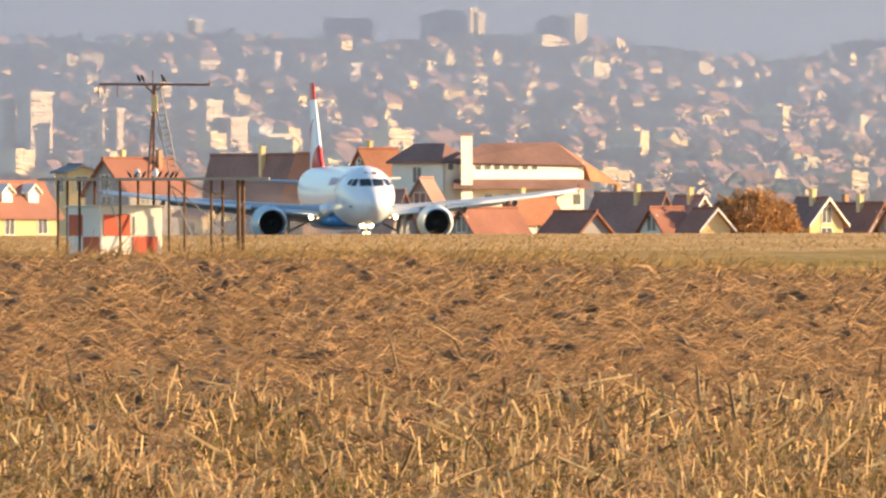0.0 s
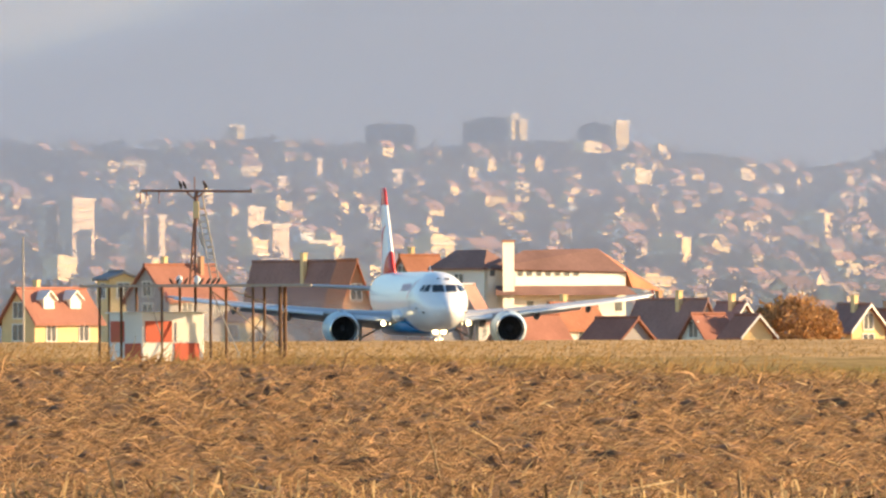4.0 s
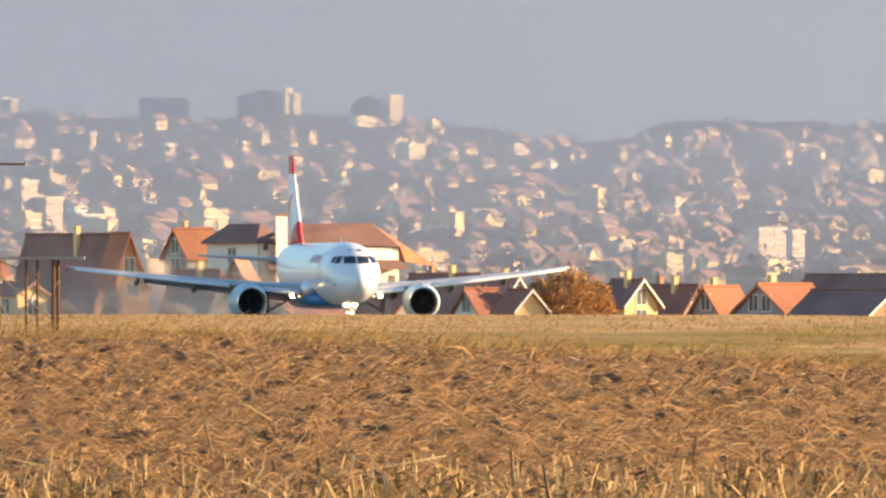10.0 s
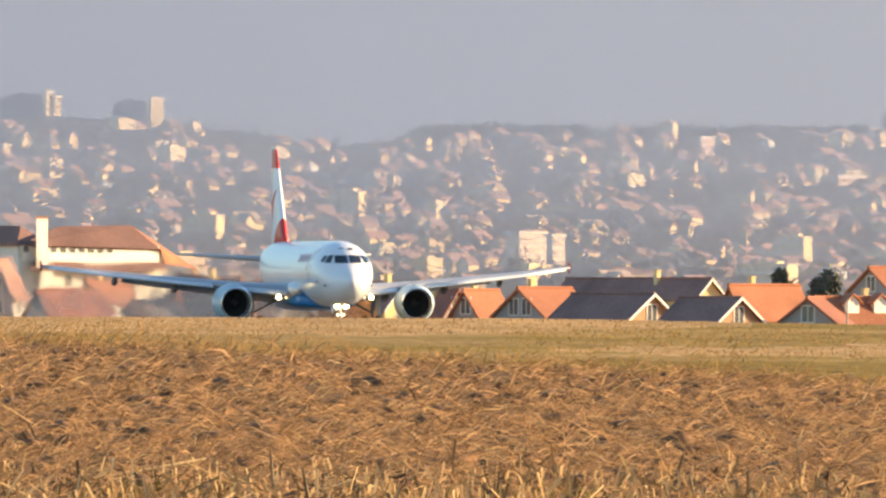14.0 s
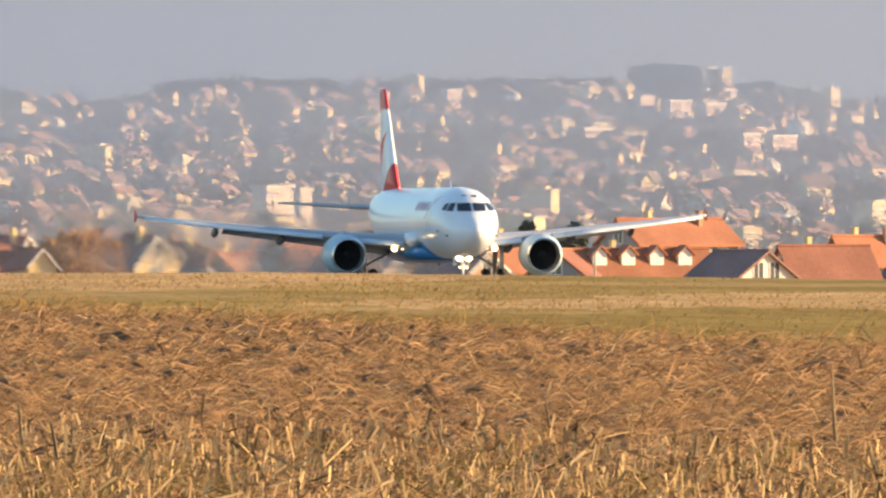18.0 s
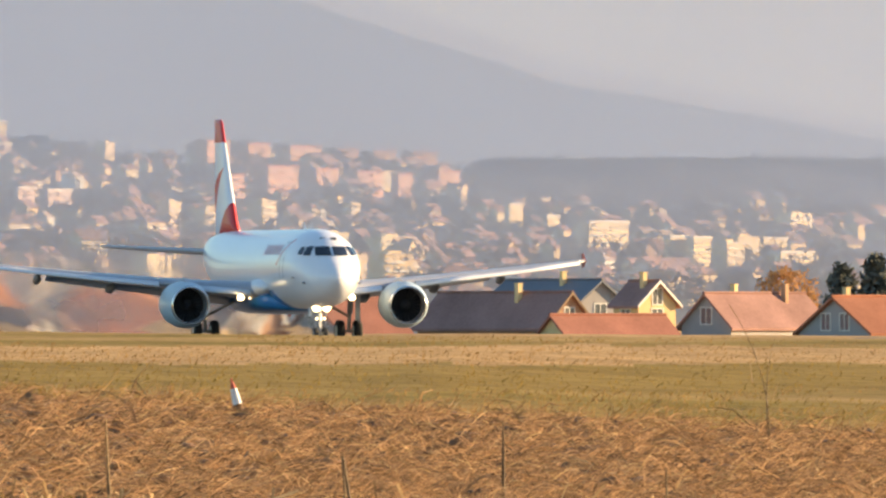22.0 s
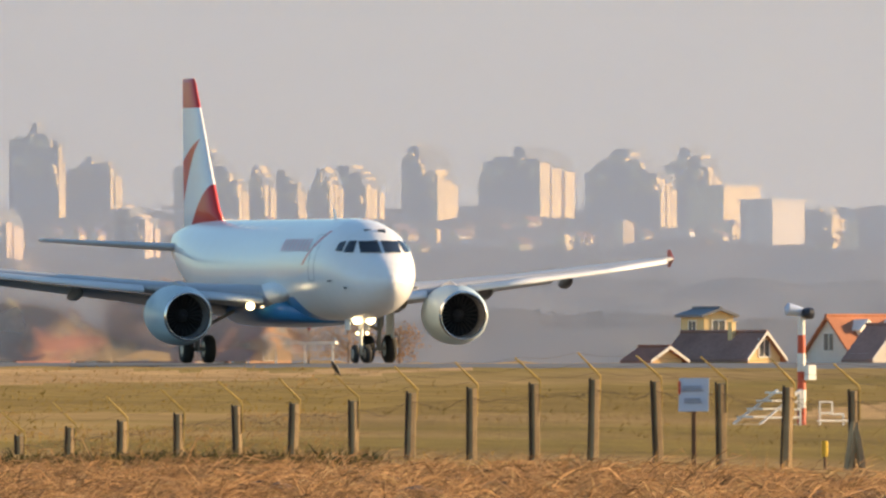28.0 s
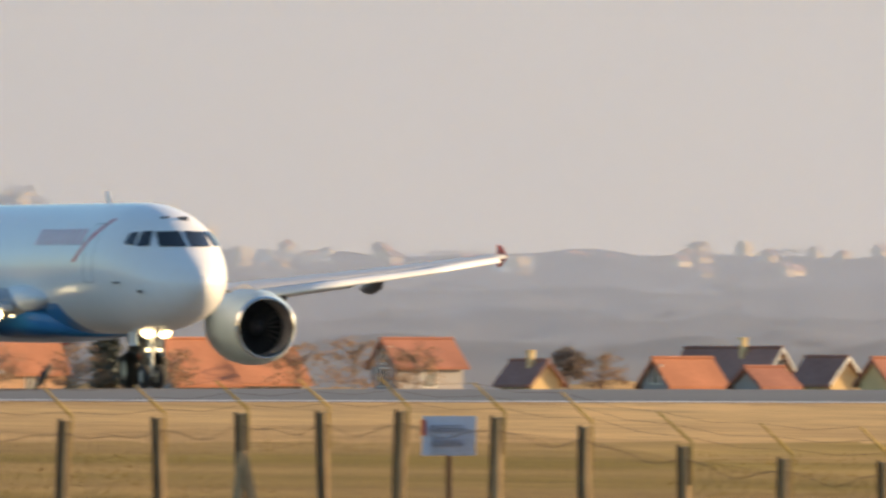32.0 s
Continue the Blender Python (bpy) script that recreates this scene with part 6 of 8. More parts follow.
def tank(u0, u1, vt, vb, r=2760.0):
    p = place((u0 + u1) / 2, vb, r)
    w, h = (u1 - u0) / FOC * r / 2, (vb - vt) / FOC * r
    t = new("storage_tank")
    t.matrix_world = pose(p.x, p.y, p.z)
    bm = bmesh.new()
    add_rod(bm, (0, 0, -1), (0, 0, h), w, w, n=24)
    part("shell", bm, M_CREAM, t)
    bm = bmesh.new()
    add_rod(bm, (0, 0, h), (0, 0, h + 0.5), w * 1.02, w * 0.3, n=24)
    part("lid", bm, M_CONCRETE, t)
    tagged(t, "round cream storage tank below the hill", "tank", "storage tanks")


tank(7325, 7386, -222, -190)
tank(7160, 7190, -236, -190)
for u0, u1, vt, vb in ((7590, 7700, -132, -98), (7680, 7830, -118, -90), (7580, 7640, -88, -70), (8790, 8850, -234, -205), (9200, 9280, -222, -204), (8830, 8920, -228, -212), (4150, 4230, -235, -210), (3960, 4120, -235, -205)):
    block(u0, u1, vt, vb, WH, 30, 0.7, 2, label="low white flat-roofed building on the slope")


# ---- the many houses of the slope: a few kinds, set out by density ----
def slope_house_kind(wall, roof, w, d, hw, hr, style):
    """A hillside house with its long front on -y. style: hip, gable (ridge along the front), wing (with a cross gable) or flat."""
    h = new("hillside_house")
    I = Matrix.Identity(4)
    turned = Matrix.Rotation(math.pi / 2, 4, "Z")
    bm = bmesh.new()
    add_box(bm, (-w / 2, -d / 2, -3), (w / 2, d / 2, hw))
    if style == "gable" or style == "wing":
        add_prism(bm, [(-d / 2, hw), (d / 2, hw), (0, hw + hr)], (-w / 2, w / 2), turned)
    if style == "wing":
        add_prism(bm, [(-w * 0.42, -3), (-w * 0.02, -3), (-w * 0.02, hw), (-w * 0.22, hw + hr * 0.85), (-w * 0.42, hw)], (-d * 0.68, 0), I)
    if style == "flat":
        add_box(bm, (-w * 0.2, -d * 0.2, hw), (w * 0.25, d * 0.4, hw + hr))
    bmesh.ops.recalc_face_normals(bm, faces=bm.faces)
    part("masonry", bm, wall, h)
    bm = bmesh.new()
    if style == "hip":
        e = [bm.verts.new(p) for p in ((-w * .55, -d * .57, hw), (w * .55, -d * .57, hw), (w * .55, d * .57, hw), (-w * .55, d * .57, hw))]
        r = [bm.verts.new((-w * .2, 0, hw + hr)), bm.verts.new((w * .2, 0, hw + hr))]
        for f in ((e[0], e[1], r[1], r[0]), (e[1], e[2], r[1]), (e[2], e[3], r[0], r[1]), (e[3], e[0], r[0]), (e[3], e[2], e[1], e[0])):
            bm.faces.new(f)
    elif style == "flat":
        add_box(bm, (-w * 0.53, -d * 0.55, hw + 0.004), (w * 0.53, d * 0.55, hw + 0.09))
    else:
        for sy in (-1, 1):
            add_prism(bm, [(0, hw + hr + 0.12), (sy * d * 0.6, hw - 0.16 * hr), (sy * d * 0.6, hw - 0.16 * hr - 0.12), (0, hw + hr - 0.03)], (-w * 0.55, w * 0.55), turned)
    if style == "wing":
        for sx in (-1, 1):
            add_prism(bm, [(-w * 0.22, hw + hr), (-w * 0.22 + sx * w * 0.25, hw - 0.1), (-w * 0.22 + sx * w * 0.25, hw - 0.2), (-w * 0.22, hw + hr * 0.88)], (-d * 0.74, 0), I)
    bmesh.ops.recalc_face_normals(bm, faces=bm.faces)
    part("roof", bm, roof, h)
    floors = max(1, round(hw / 0.75))
    for k in range(floors):
        z = hw * (k + 0.5) / floors
        n = max(2, int(w / 0.75))
        bm = bmesh.new()
        for i in range(n):
            x = -w / 2 + w * (i + 0.5) / n
            if style != "wing" or not -w * 0.46 < x < w * 0.02:
                add_box(bm, (x - w / n * 0.24, -d / 2 - 0.03, z - 0.17), (x + w / n * 0.24, -d / 2 + 0.02, z + 0.17))
        tagged(part("window_row", bm, M_FAR_GLASS if k % 2 == 0 else M_FAR_PANE, h), kind="stuff")
        if k and style != "wing":
            bm = bmesh.new()
            add_box(bm, (-w * 0.48, -d / 2 - 0.32, z - 0.34), (w * (0.1 if k % 2 else 0.48), -d / 2, z - 0.24))
            part("balcony", bm, M_TRIM, h)
    tagged(h, {"hip": "pale hillside house with a hipped tile roof", "gable": "pale hillside house with tiled roof and balcony", "wing": "pale hillside house with a cross gable", "flat": "flat-roofed apartment house on the hillside"}[style], "house", "hillside houses")
    return h


def slope_yaw(rng, u):
    """Fronts look to the valley and the sun, a few away from it."""
    return rng.choice((36, 44, 50, 56, 62, 68, 48, 58, -24)) - math.degrees(u / FOC)


def hillside():
    rng = random.Random(11)
    kinds = []
    for spec in ((CR, M_TOWN_ROOF, 3.4, 2.2, 1.5, 0.75, "gable"), (M_TOWN_CREAM, M_TOWN_ORANGE, 3.0, 2.4, 1.4, 0.9, "hip"), (CR, M_TOWN_TAN, 3.8, 2.4, 1.6, 0.9, "wing"), (M_TOWN_CREAM, M_TOWN_ROOF, 4.4, 2.4, 2.2, 0.7, "hip"), (CR, M_CONCRETE, 4.6, 2.2, 2.6, 0.3, "flat"), (M_PALE_PINK, M_TOWN_ORANGE, 3.2, 2.6, 1.5, 0.9, "gable"),
                 (M_WHITE_WALL, M_TOWN_TAN, 2.6, 2.2, 1.4, 0.8, "hip"), (BR, M_TOWN_ROOF, 3.0, 2.2, 1.5, 0.8, "wing"), (M_TOWN_CREAM, M_CONCRETE, 3.4, 2.0, 3.0, 0.35, "flat")):
        kinds.append(slope_house_kind(*spec))
    used = [False] * len(kinds)
    cells = {}
    n = 0
    tries = 0
    while n < 300 and tries < 9000:
        tries += 1
        u = rng.uniform(-1000, 9900)
        dens = lerp_table(((-1000, 0.95), (2450, 1.0), (2650, 0.5), (3150, 0.4), (3500, 0.12), (5000, 0.10), (7000, 0.06), (9900, 0.06)), u)
        if rng.random() > dens:
            continue
        sky = lerp_table(HILL_V, u)
        v = rng.uniform(sky + 8 if u < 2520 else -236, -62)
        if u > 3300:
            v = rng.uniform(-238, -192)
        key = (int(u / 46), int(v / 17))
        if key in cells:
            continue
        cells[key] = 1
        r = hill_range(u, v)
        k = rng.randrange(len(kinds))
        p = on_ground(u, r, -0.1)
        m = pose(p.x, p.y, p.z, 0, 0, slope_yaw(rng, u))
        s = rng.uniform(0.5, 0.8) if u > 3600 else (rng.uniform(0.6, 1.15) if v > -200 else rng.uniform(0.55, 0.95))
        if not used[k]:
            ob, used[k] = kinds[k], True
            ob.matrix_world = m
        else:
            ob = copy_thing(kinds[k], m)
        ob.scale = (s, s, s)
        n += 1
    # the rest of the town, too small to tell apart: one mesh a colour
    for wall, roof, seed in ((M_TOWN_CREAM, M_TOWN_ROOF, 31), (M_TOWN_CREAM, DK, 32), (CR, M_TOWN_ORANGE, 33)):
        q = random.Random(seed)
        bw, br = bmesh.new(), bmesh.new()
        made = 0
        while made < 420:
            u = q.uniform(-1000, 9900)
            if q.random() > lerp_table(((-1000, 1.0), (2450, 1.0), (2650, 0.4), (3150, 0.35), (3500, 0.10), (5000, 0.08), (7000, 0.05), (9900, 0.05)), u):
                continue
            sky_v = lerp_table(HILL_V, u)
            v = q.uniform(sky_v + 4 if u < 2520 else -236, -62) if u < 3300 else q.uniform(-238, -192)
            p = on_ground(u, hill_range(u, v), -0.1)
            w, d, hw, hr = q.uniform(1.2, 3.0), q.uniform(1.2, 2.0), q.uniform(0.6, 1.3), q.uniform(0.35, 0.7)
            m = pose(p.x, p.y, p.z, 0, 0, slope_yaw(q, u)) @ Matrix.Rotation(math.pi / 2, 4, "Z")
            add_prism(bw, [(-d / 2, -2), (d / 2, -2), (d / 2, hw), (0, hw + hr), (-d / 2, hw)], (-w / 2, w / 2), m)
            for sx in (-1, 1):
                add_prism(br, [(0, hw + hr + 0.1), (sx * d * 0.6, hw - 0.1), (sx * d * 0.6, hw - 0.22), (0, hw + hr - 0.05)], (-w * 0.55, w * 0.55), m)
            made += 1
        bmesh.ops.recalc_face_normals(bw, faces=bw.faces)
        bmesh.ops.recalc_face_normals(br, faces=br.faces)
        tagged(part("far_house_walls", bw, wall), "crowd of tiny house walls across the hazy slope", "town", kind="stuff")
        tagged(part("far_house_roofs", br, roof), "crowd of tiny tiled roofs across the hazy slope", "town", kind="stuff")
    # trees of the slope
    g = np.random.default_rng(5)
    tri = []
    for i in range(9000):
        u = g.uniform(-1100, 10200)
        sky = lerp_table(HILL_V, u)
        v = sky + (-40 - sky) * g.uniform(0, 1) ** 1.15
        r = hill_range(u, v)
        p = on_ground(u, r)
        if u > 3200 and g.uniform() < 0.9:
            continue
        hgt, w = g.uniform(1.2, 3.4), g.uniform(0.8, 2.0)
        if v < sky + 25:
            hgt *= 0.5
        if u > 3200:
            tri.append(blades(70, g, (p.x, p.y, p.z + hgt * 0.25), 0.26, (w * 0.8, w * 0.6, hgt * 0.13)))
        else:
            tri.append(blades(30, g, (p.x, p.y, p.z + hgt * 0.42), 0.34, (w * 0.5, w * 0.5, hgt * 0.26)))
    for lo, hi, extra in ((720, 1000, 1.1), (1528, 1664, 1.0), (2560, 3300, 1.4), (1100, 1500, 1.0)):
        for i in range(int((hi - lo) * 1.1)):
            u = g.uniform(lo, hi)
            p = on_ground(u, 4270)
            hgt = g.uniform(0.5, 0.9) * extra
            tri.append(blades(22, g, (p.x, p.y, p.z + hgt * 0.45), 0.6, (1.0, 1.0, hgt * 0.3)))
    v = np.concatenate(tri)
    ob = soup("hillside_trees", v, np.arange(len(v)).reshape(-1, 3), M_HILL_TREE)
    tagged(ob, "dark autumn trees between the hillside houses", "trees", kind="stuff")


hillside()

# ---- small things on the airfield ----
def antenna_hut():
    """Chequered equipment hut under a platform on thin poles."""
    r = 1150.0
    k = r / FOC
    p = on_ground(-505, r)
    yaw = 32
    hut = new("equipment_hut")
    w, d = 2.8, 2.5
    ca, sa = math.cos(radians(yaw)), math.sin(radians(yaw))
    hut.matrix_world = pose(place(-606, 0, r).x + w / 2 * ca - d / 2 * sa, p.y + 1.2, p.z, 0, 0, yaw)
    top = place(0, -77, r).z - p.z
    h2 = top / 2
    bm = bmesh.new()
    add_box(bm, (-w / 2, -d / 2, -0.2), (w / 2, d / 2, top), bevel=0.03)
    part("wall_box", bm, M_SIGN_WHITE, hut)
    for (x0, x1, z0, z1) in ((-w * 0.45, -w * 0.02, h2 * 0.78, top * 0.84), (w * 0.02, w * 0.42, -0.1, h2 * 0.74)):
        bm = bmesh.new()
        add_box(bm, (x0, -d / 2 - 0.03, z0), (x1, -d / 2 - 0.004, z1))
        part("red_panel", bm, M_SIGN_RED, hut, "faded red painted square")
    for (y0, y1, z0, z1) in ((0.05, d * 0.42, h2 * 0.78, top * 0.84), (-d * 0.48, 0.0, -0.1, h2 * 0.74)):
        bm = bmesh.new()
        add_box(bm, (-w / 2 - 0.03, y0, z0), (-w / 2 - 0.004, y1, z1))
        part("red_panel", bm, M_SIGN_RED, hut, "faded red painted square")
    bm = bmesh.new()
    add_box(bm, (w * 0.05, -d / 2 - 0.04, h2 * 0.8), (w * 0.4, -d / 2 - 0.003, top * 0.8))
    part("door", bm, M_TRIM, hut)
    bm = bmesh.new()
    add_box(bm, (-w / 2 - 0.08, -d / 2 - 0.08, top), (w / 2 + 0.08, d / 2 + 0.08, top + 0.06))
    part("roof", bm, M_SIGN_WHITE, hut)
    tagged(hut, "small white hut with red squares under an antenna platform", "hut")
    # the platform
    pl = new("antenna_platform")
    pl.matrix_world = pose(p.x, p.y, p.z, 0, 0, 0)
    zt = place(0, -128, r).z - p.z

    def X(u):
        return (u + 505) * k
    bm = bmesh.new()
    add_box(bm, (X(-716), -2.2, zt - 0.10), (X(-306), 2.2, zt))
    part("deck", bm, M_STEEL, pl, "thin flat deck")
    for i, (u, y) in enumerate(((-680, -2.0), (-665, 1.5), (-643, 0.0), (-570, -2.0), (-540, 1.9), (-484, -1.8), (-458, 1.8), (-409, -2.0), (-390, 1.2), (-361, -2.1), (-354, 2.0), (-617, 2.0), (-512, 1.0))):
        bm = bmesh.new()
        add_rod(bm, (X(u), y, -0.2), (X(u), y, zt - 0.1), 0.075 if u in (-361, -354) else 0.05, n=8)
        part("pole", bm, M_RUST, pl)
    for (ua, ub, za, zb, y) in ((-484, -430, 0.95, 0.0, -1.8), (-409, -350, 0.0, 0.7, -2.0), (-570, -600, 0.3, 0.95, -1.9), (-480, -360, 0.9, 0.15, 0.6), (-470, -385, 0.98, 0.75, 0.0), (-390, -440, 0.6, 0.05, 1.2)):
        bm = bmesh.new()
        add_rod(bm, (X(ua), y, zt * za), (X(ub), y, zt * zb), 0.028, n=6)
        part("brace", bm, M_STEEL, pl)
    tagged(pl, "flat rusty platform on thin steel poles", "platform")
    # the mast on it
    ms = new("antenna_mast")
    ms.matrix_world = pose(p.x, p.y, p.z + zt)
    hz = place(0, -295, r).z - p.z - zt
    bm = bmesh.new()
    add_rod(bm, (X(-512), 0, 0.006), (X(-511), 0, hz * 0.62), 0.045, 0.045, n=8)
    add_rod(bm, (X(-511), 0, hz * 0.62), (X(-509), 0, hz), 0.085, 0.07, n=10)
    part("pole", bm, M_MAST, ms)
    bm = bmesh.new()
    add_box(bm, (X(-515), -0.1, hz * 0.70), (X(-504), 0.1, hz * 0.88), bevel=0.02)
    part("tuning_box", bm, M_CREAM, ms)
    bm = bmesh.new()
    add_rod(bm, (X(-606), 0, hz * 0.995), (X(-411), 0, hz * 0.985), 0.045, n=8)
    add_rod(bm, (X(-530), 0, hz), (X(-512), 0, hz * 0.9), 0.04, n=6)
    add_rod(bm, (X(-492), 0, hz), (X(-511), 0, hz * 0.9), 0.04, n=6)
    part("crossbar", bm, M_MAST, ms, "rusty crossbar")
    for u, a, b in ((-608, 0.86, 1.0), (-597, 0.9, 1.0), (-575, 0.86, 1.0), (-412, 0.97, 1.03), (-512, 1.0, 1.14), (-495, 0.98, 1.1)):
        bm = bmesh.new()
        add_rod(bm, (X(u), 0, hz * a), (X(u), 0, hz * b), 0.022, n=6)
        part("dipole", bm, M_MAST, ms)
    bm = bmesh.new()
    add_rod(bm, (X(-521), 0.25, 0.006), (X(-513), 0.1, hz * 0.66), 0.05, n=6)
    part('leg', bm, M_MAST, ms)
    for i in range(7):
        bm = bmesh.new()
        add_rod(bm, (X(-520 + i), 0.2, hz * (0.05 + 0.085 * i)), (X(-511), 0.0, hz * (0.11 + 0.085 * i)), 0.02, n=5)
        part('lattice', bm, M_MAST, ms)
    for (ua, ub, za, zb) in ((-508, -482, 0.8, 0.0), (-499, -470, 0.95, 0.05), (-505, -497, 0.55, 0.4)):
        bm = bmesh.new()
        add_rod(bm, (X(ua), 0.1, hz * za), (X(ub), 0.1, hz * zb), 0.036, n=6)
        part("stay", bm, M_STEEL, ms)
    for i in range(12):
        w = i / 11
        bm = bmesh.new()
        ua = -500 + 24 * w
        add_rod(bm, (X(ua - 4), 0.1, hz * (0.80 - 0.74 * w)), (X(ua + 7), 0.1, hz * (0.80 - 0.74 * w)), 0.026, n=5)
        part("rung", bm, M_STEEL, ms)
    for u in (-540, -508):
        bm = bmesh.new()
        lathe(bm, ((0, 0.05), (0.08, 0.11), (0.2, 0.13), (0.3, 0.08), (0.34, 0.03)), pose(X(u), -0.5, 0.01, 0, -90, 0), 12, True, True)
        part("insulator", bm, M_SIGN_WHITE, ms, "white insulator")
    tagged(ms, "rusty antenna mast with crossbar on the platform", "antenna mast")
    return p, X, zt, hz


hut_p, hut_x, deck_z, mast_h = antenna_hut()


# ---- birds ----
def bird_body(bm, length, up):
    """A crow: body from beak to tail, sitting (up = 1) or flying (up = 0)."""
    m = pose(0, 0, 0, 0, -55 * up, 0)
    lathe(bm, ((-0.55 * length, 0.03 * length), (-0.35 * length, 0.06 * length), (-0.2 * length, 0.12 * length), (0.05 * length, 0.16 * length), (0.22 * length, 0.12 * length), (0.3 * length, 0.085 * length), (0.36 * length, 0.09 * length), (0.43 * length, 0.06 * length), (0.46 * length, 0.03 * length), (0.56 * length, 0.008 * length)), m, 10, True, True)


def perched(p, length=0.42, yaw=0.0, label="black crow sitting upright"):
    b = new("bird")
    b.matrix_world = pose(p[0], p[1], p[2], 0, 0, yaw)
    bm = bmesh.new()
    bird_body(bm, length, 1)
    bmesh.ops.translate(bm, verts=bm.verts, vec=(0, 0, 0.36 * length))
    part("body", bm, M_BIRD, b, "", True)
    for y in (-0.03, 0.03):
        bm = bmesh.new()
        add_rod(bm, (0, y, -0.005), (0, y, 0.28 * length), 0.008, n=5)
        part("leg", bm, M_BIRD, b)
    tagged(b, label, "bird", "crows")
    return b


for bu, bz in ((-542, deck_z), (-528, deck_z), (-500, deck_z), (-488, deck_z), (-478, deck_z), (-553, deck_z), (-470, deck_z)):
    perched((hut_p.x + hut_x(bu), hut_p.y - 1.9, hut_p.z + bz), 0.34, 180 * (bu % 2), "dark bird sitting on the antenna platform")
for bu in (-537, -530, -493):
    perched((hut_p.x + hut_x(bu), hut_p.y, hut_p.z + deck_z + mast_h * 1.0 + 0.05), 0.4, 20 + bu % 160, "dark bird sitting on the antenna crossbar")


def flyer():
    b = new("bird")
    bm = bmesh.new()
    bird_body(bm, 0.44, 0)
    part("body", bm, M_BIRD, b, "", True)
    wings = []
    for sd in (1, -1):
        w = new("wing")
        w.parent = b
        bm = bmesh.new()
        rings = []
        for y, x0, ch, z in ((0.03, 0.12, 0.24, 0.0), (0.16, 0.14, 0.2, 0.02), (0.32, 0.06, 0.15, 0.015), (0.42, -0.03, 0.05, 0.0)):
            rings.append([Vector((x0 + x, sd * y, z + zz)) for x, zz in foil(ch, 0.08, 4, 0.03)])
        rings_mesh(bm, rings)
        bmesh.ops.recalc_face_normals(bm, faces=bm.faces)
        me = bpy.data.meshes.new("wing")
        bm.to_mesh(me)
        bm.free()
        me.materials.append(M_BIRD)
        w.data = None
        o = new("feathers", me)
        o.parent = w
        wings.append((w, sd))
    tagged(b, "black crow in level flight with beating wings", "bird", "crows")
    return b, wings


flyers = [flyer(), flyer(), flyer()]


# ---- perimeter fence ----
FENCE_P = place(5400, 0, 430)
FENCE_STEP = 3.70


def fence_point(s):
    q = FENCE_P + RUN_D * s
    u = math.atan2(q.x, q.y) * FOC
    return q, u, math.hypot(q.x, q.y)


FENCE_TOP = ((4200, 165), (4320, 146), (4595, 106), (4800, 79), (5007, 71), (5112, 56), (5330, 40), (5440, 33), (5660, 40), (5780, 49), (6024, 57), (6243, 77), (6500, 92), (7038, 94), (7330, 73), (7800, 69), (8105, 62), (8448, 63), (8730, 55), (9046, 49), (9216, 61), (9371, 74), (9546, 109), (9724, 134), (10200, 150))


# where the posts stand, by direction
POST_U = [4240, 4328, 4418, 4508, 4600, 4700, 4802, 4905, 5009, 5112, 5219, 5329, 5436, 5544, 5659, 5779, 5894, 6024, 6150, 6282, 6418, 6560, 6706, 6858, 7016, 7178, 7337, 7492, 7648, 7809, 7962, 8107, 8274, 8450, 8615, 8762, 8905, 9046, 9216, 9371, 9546, 9724, 9900]


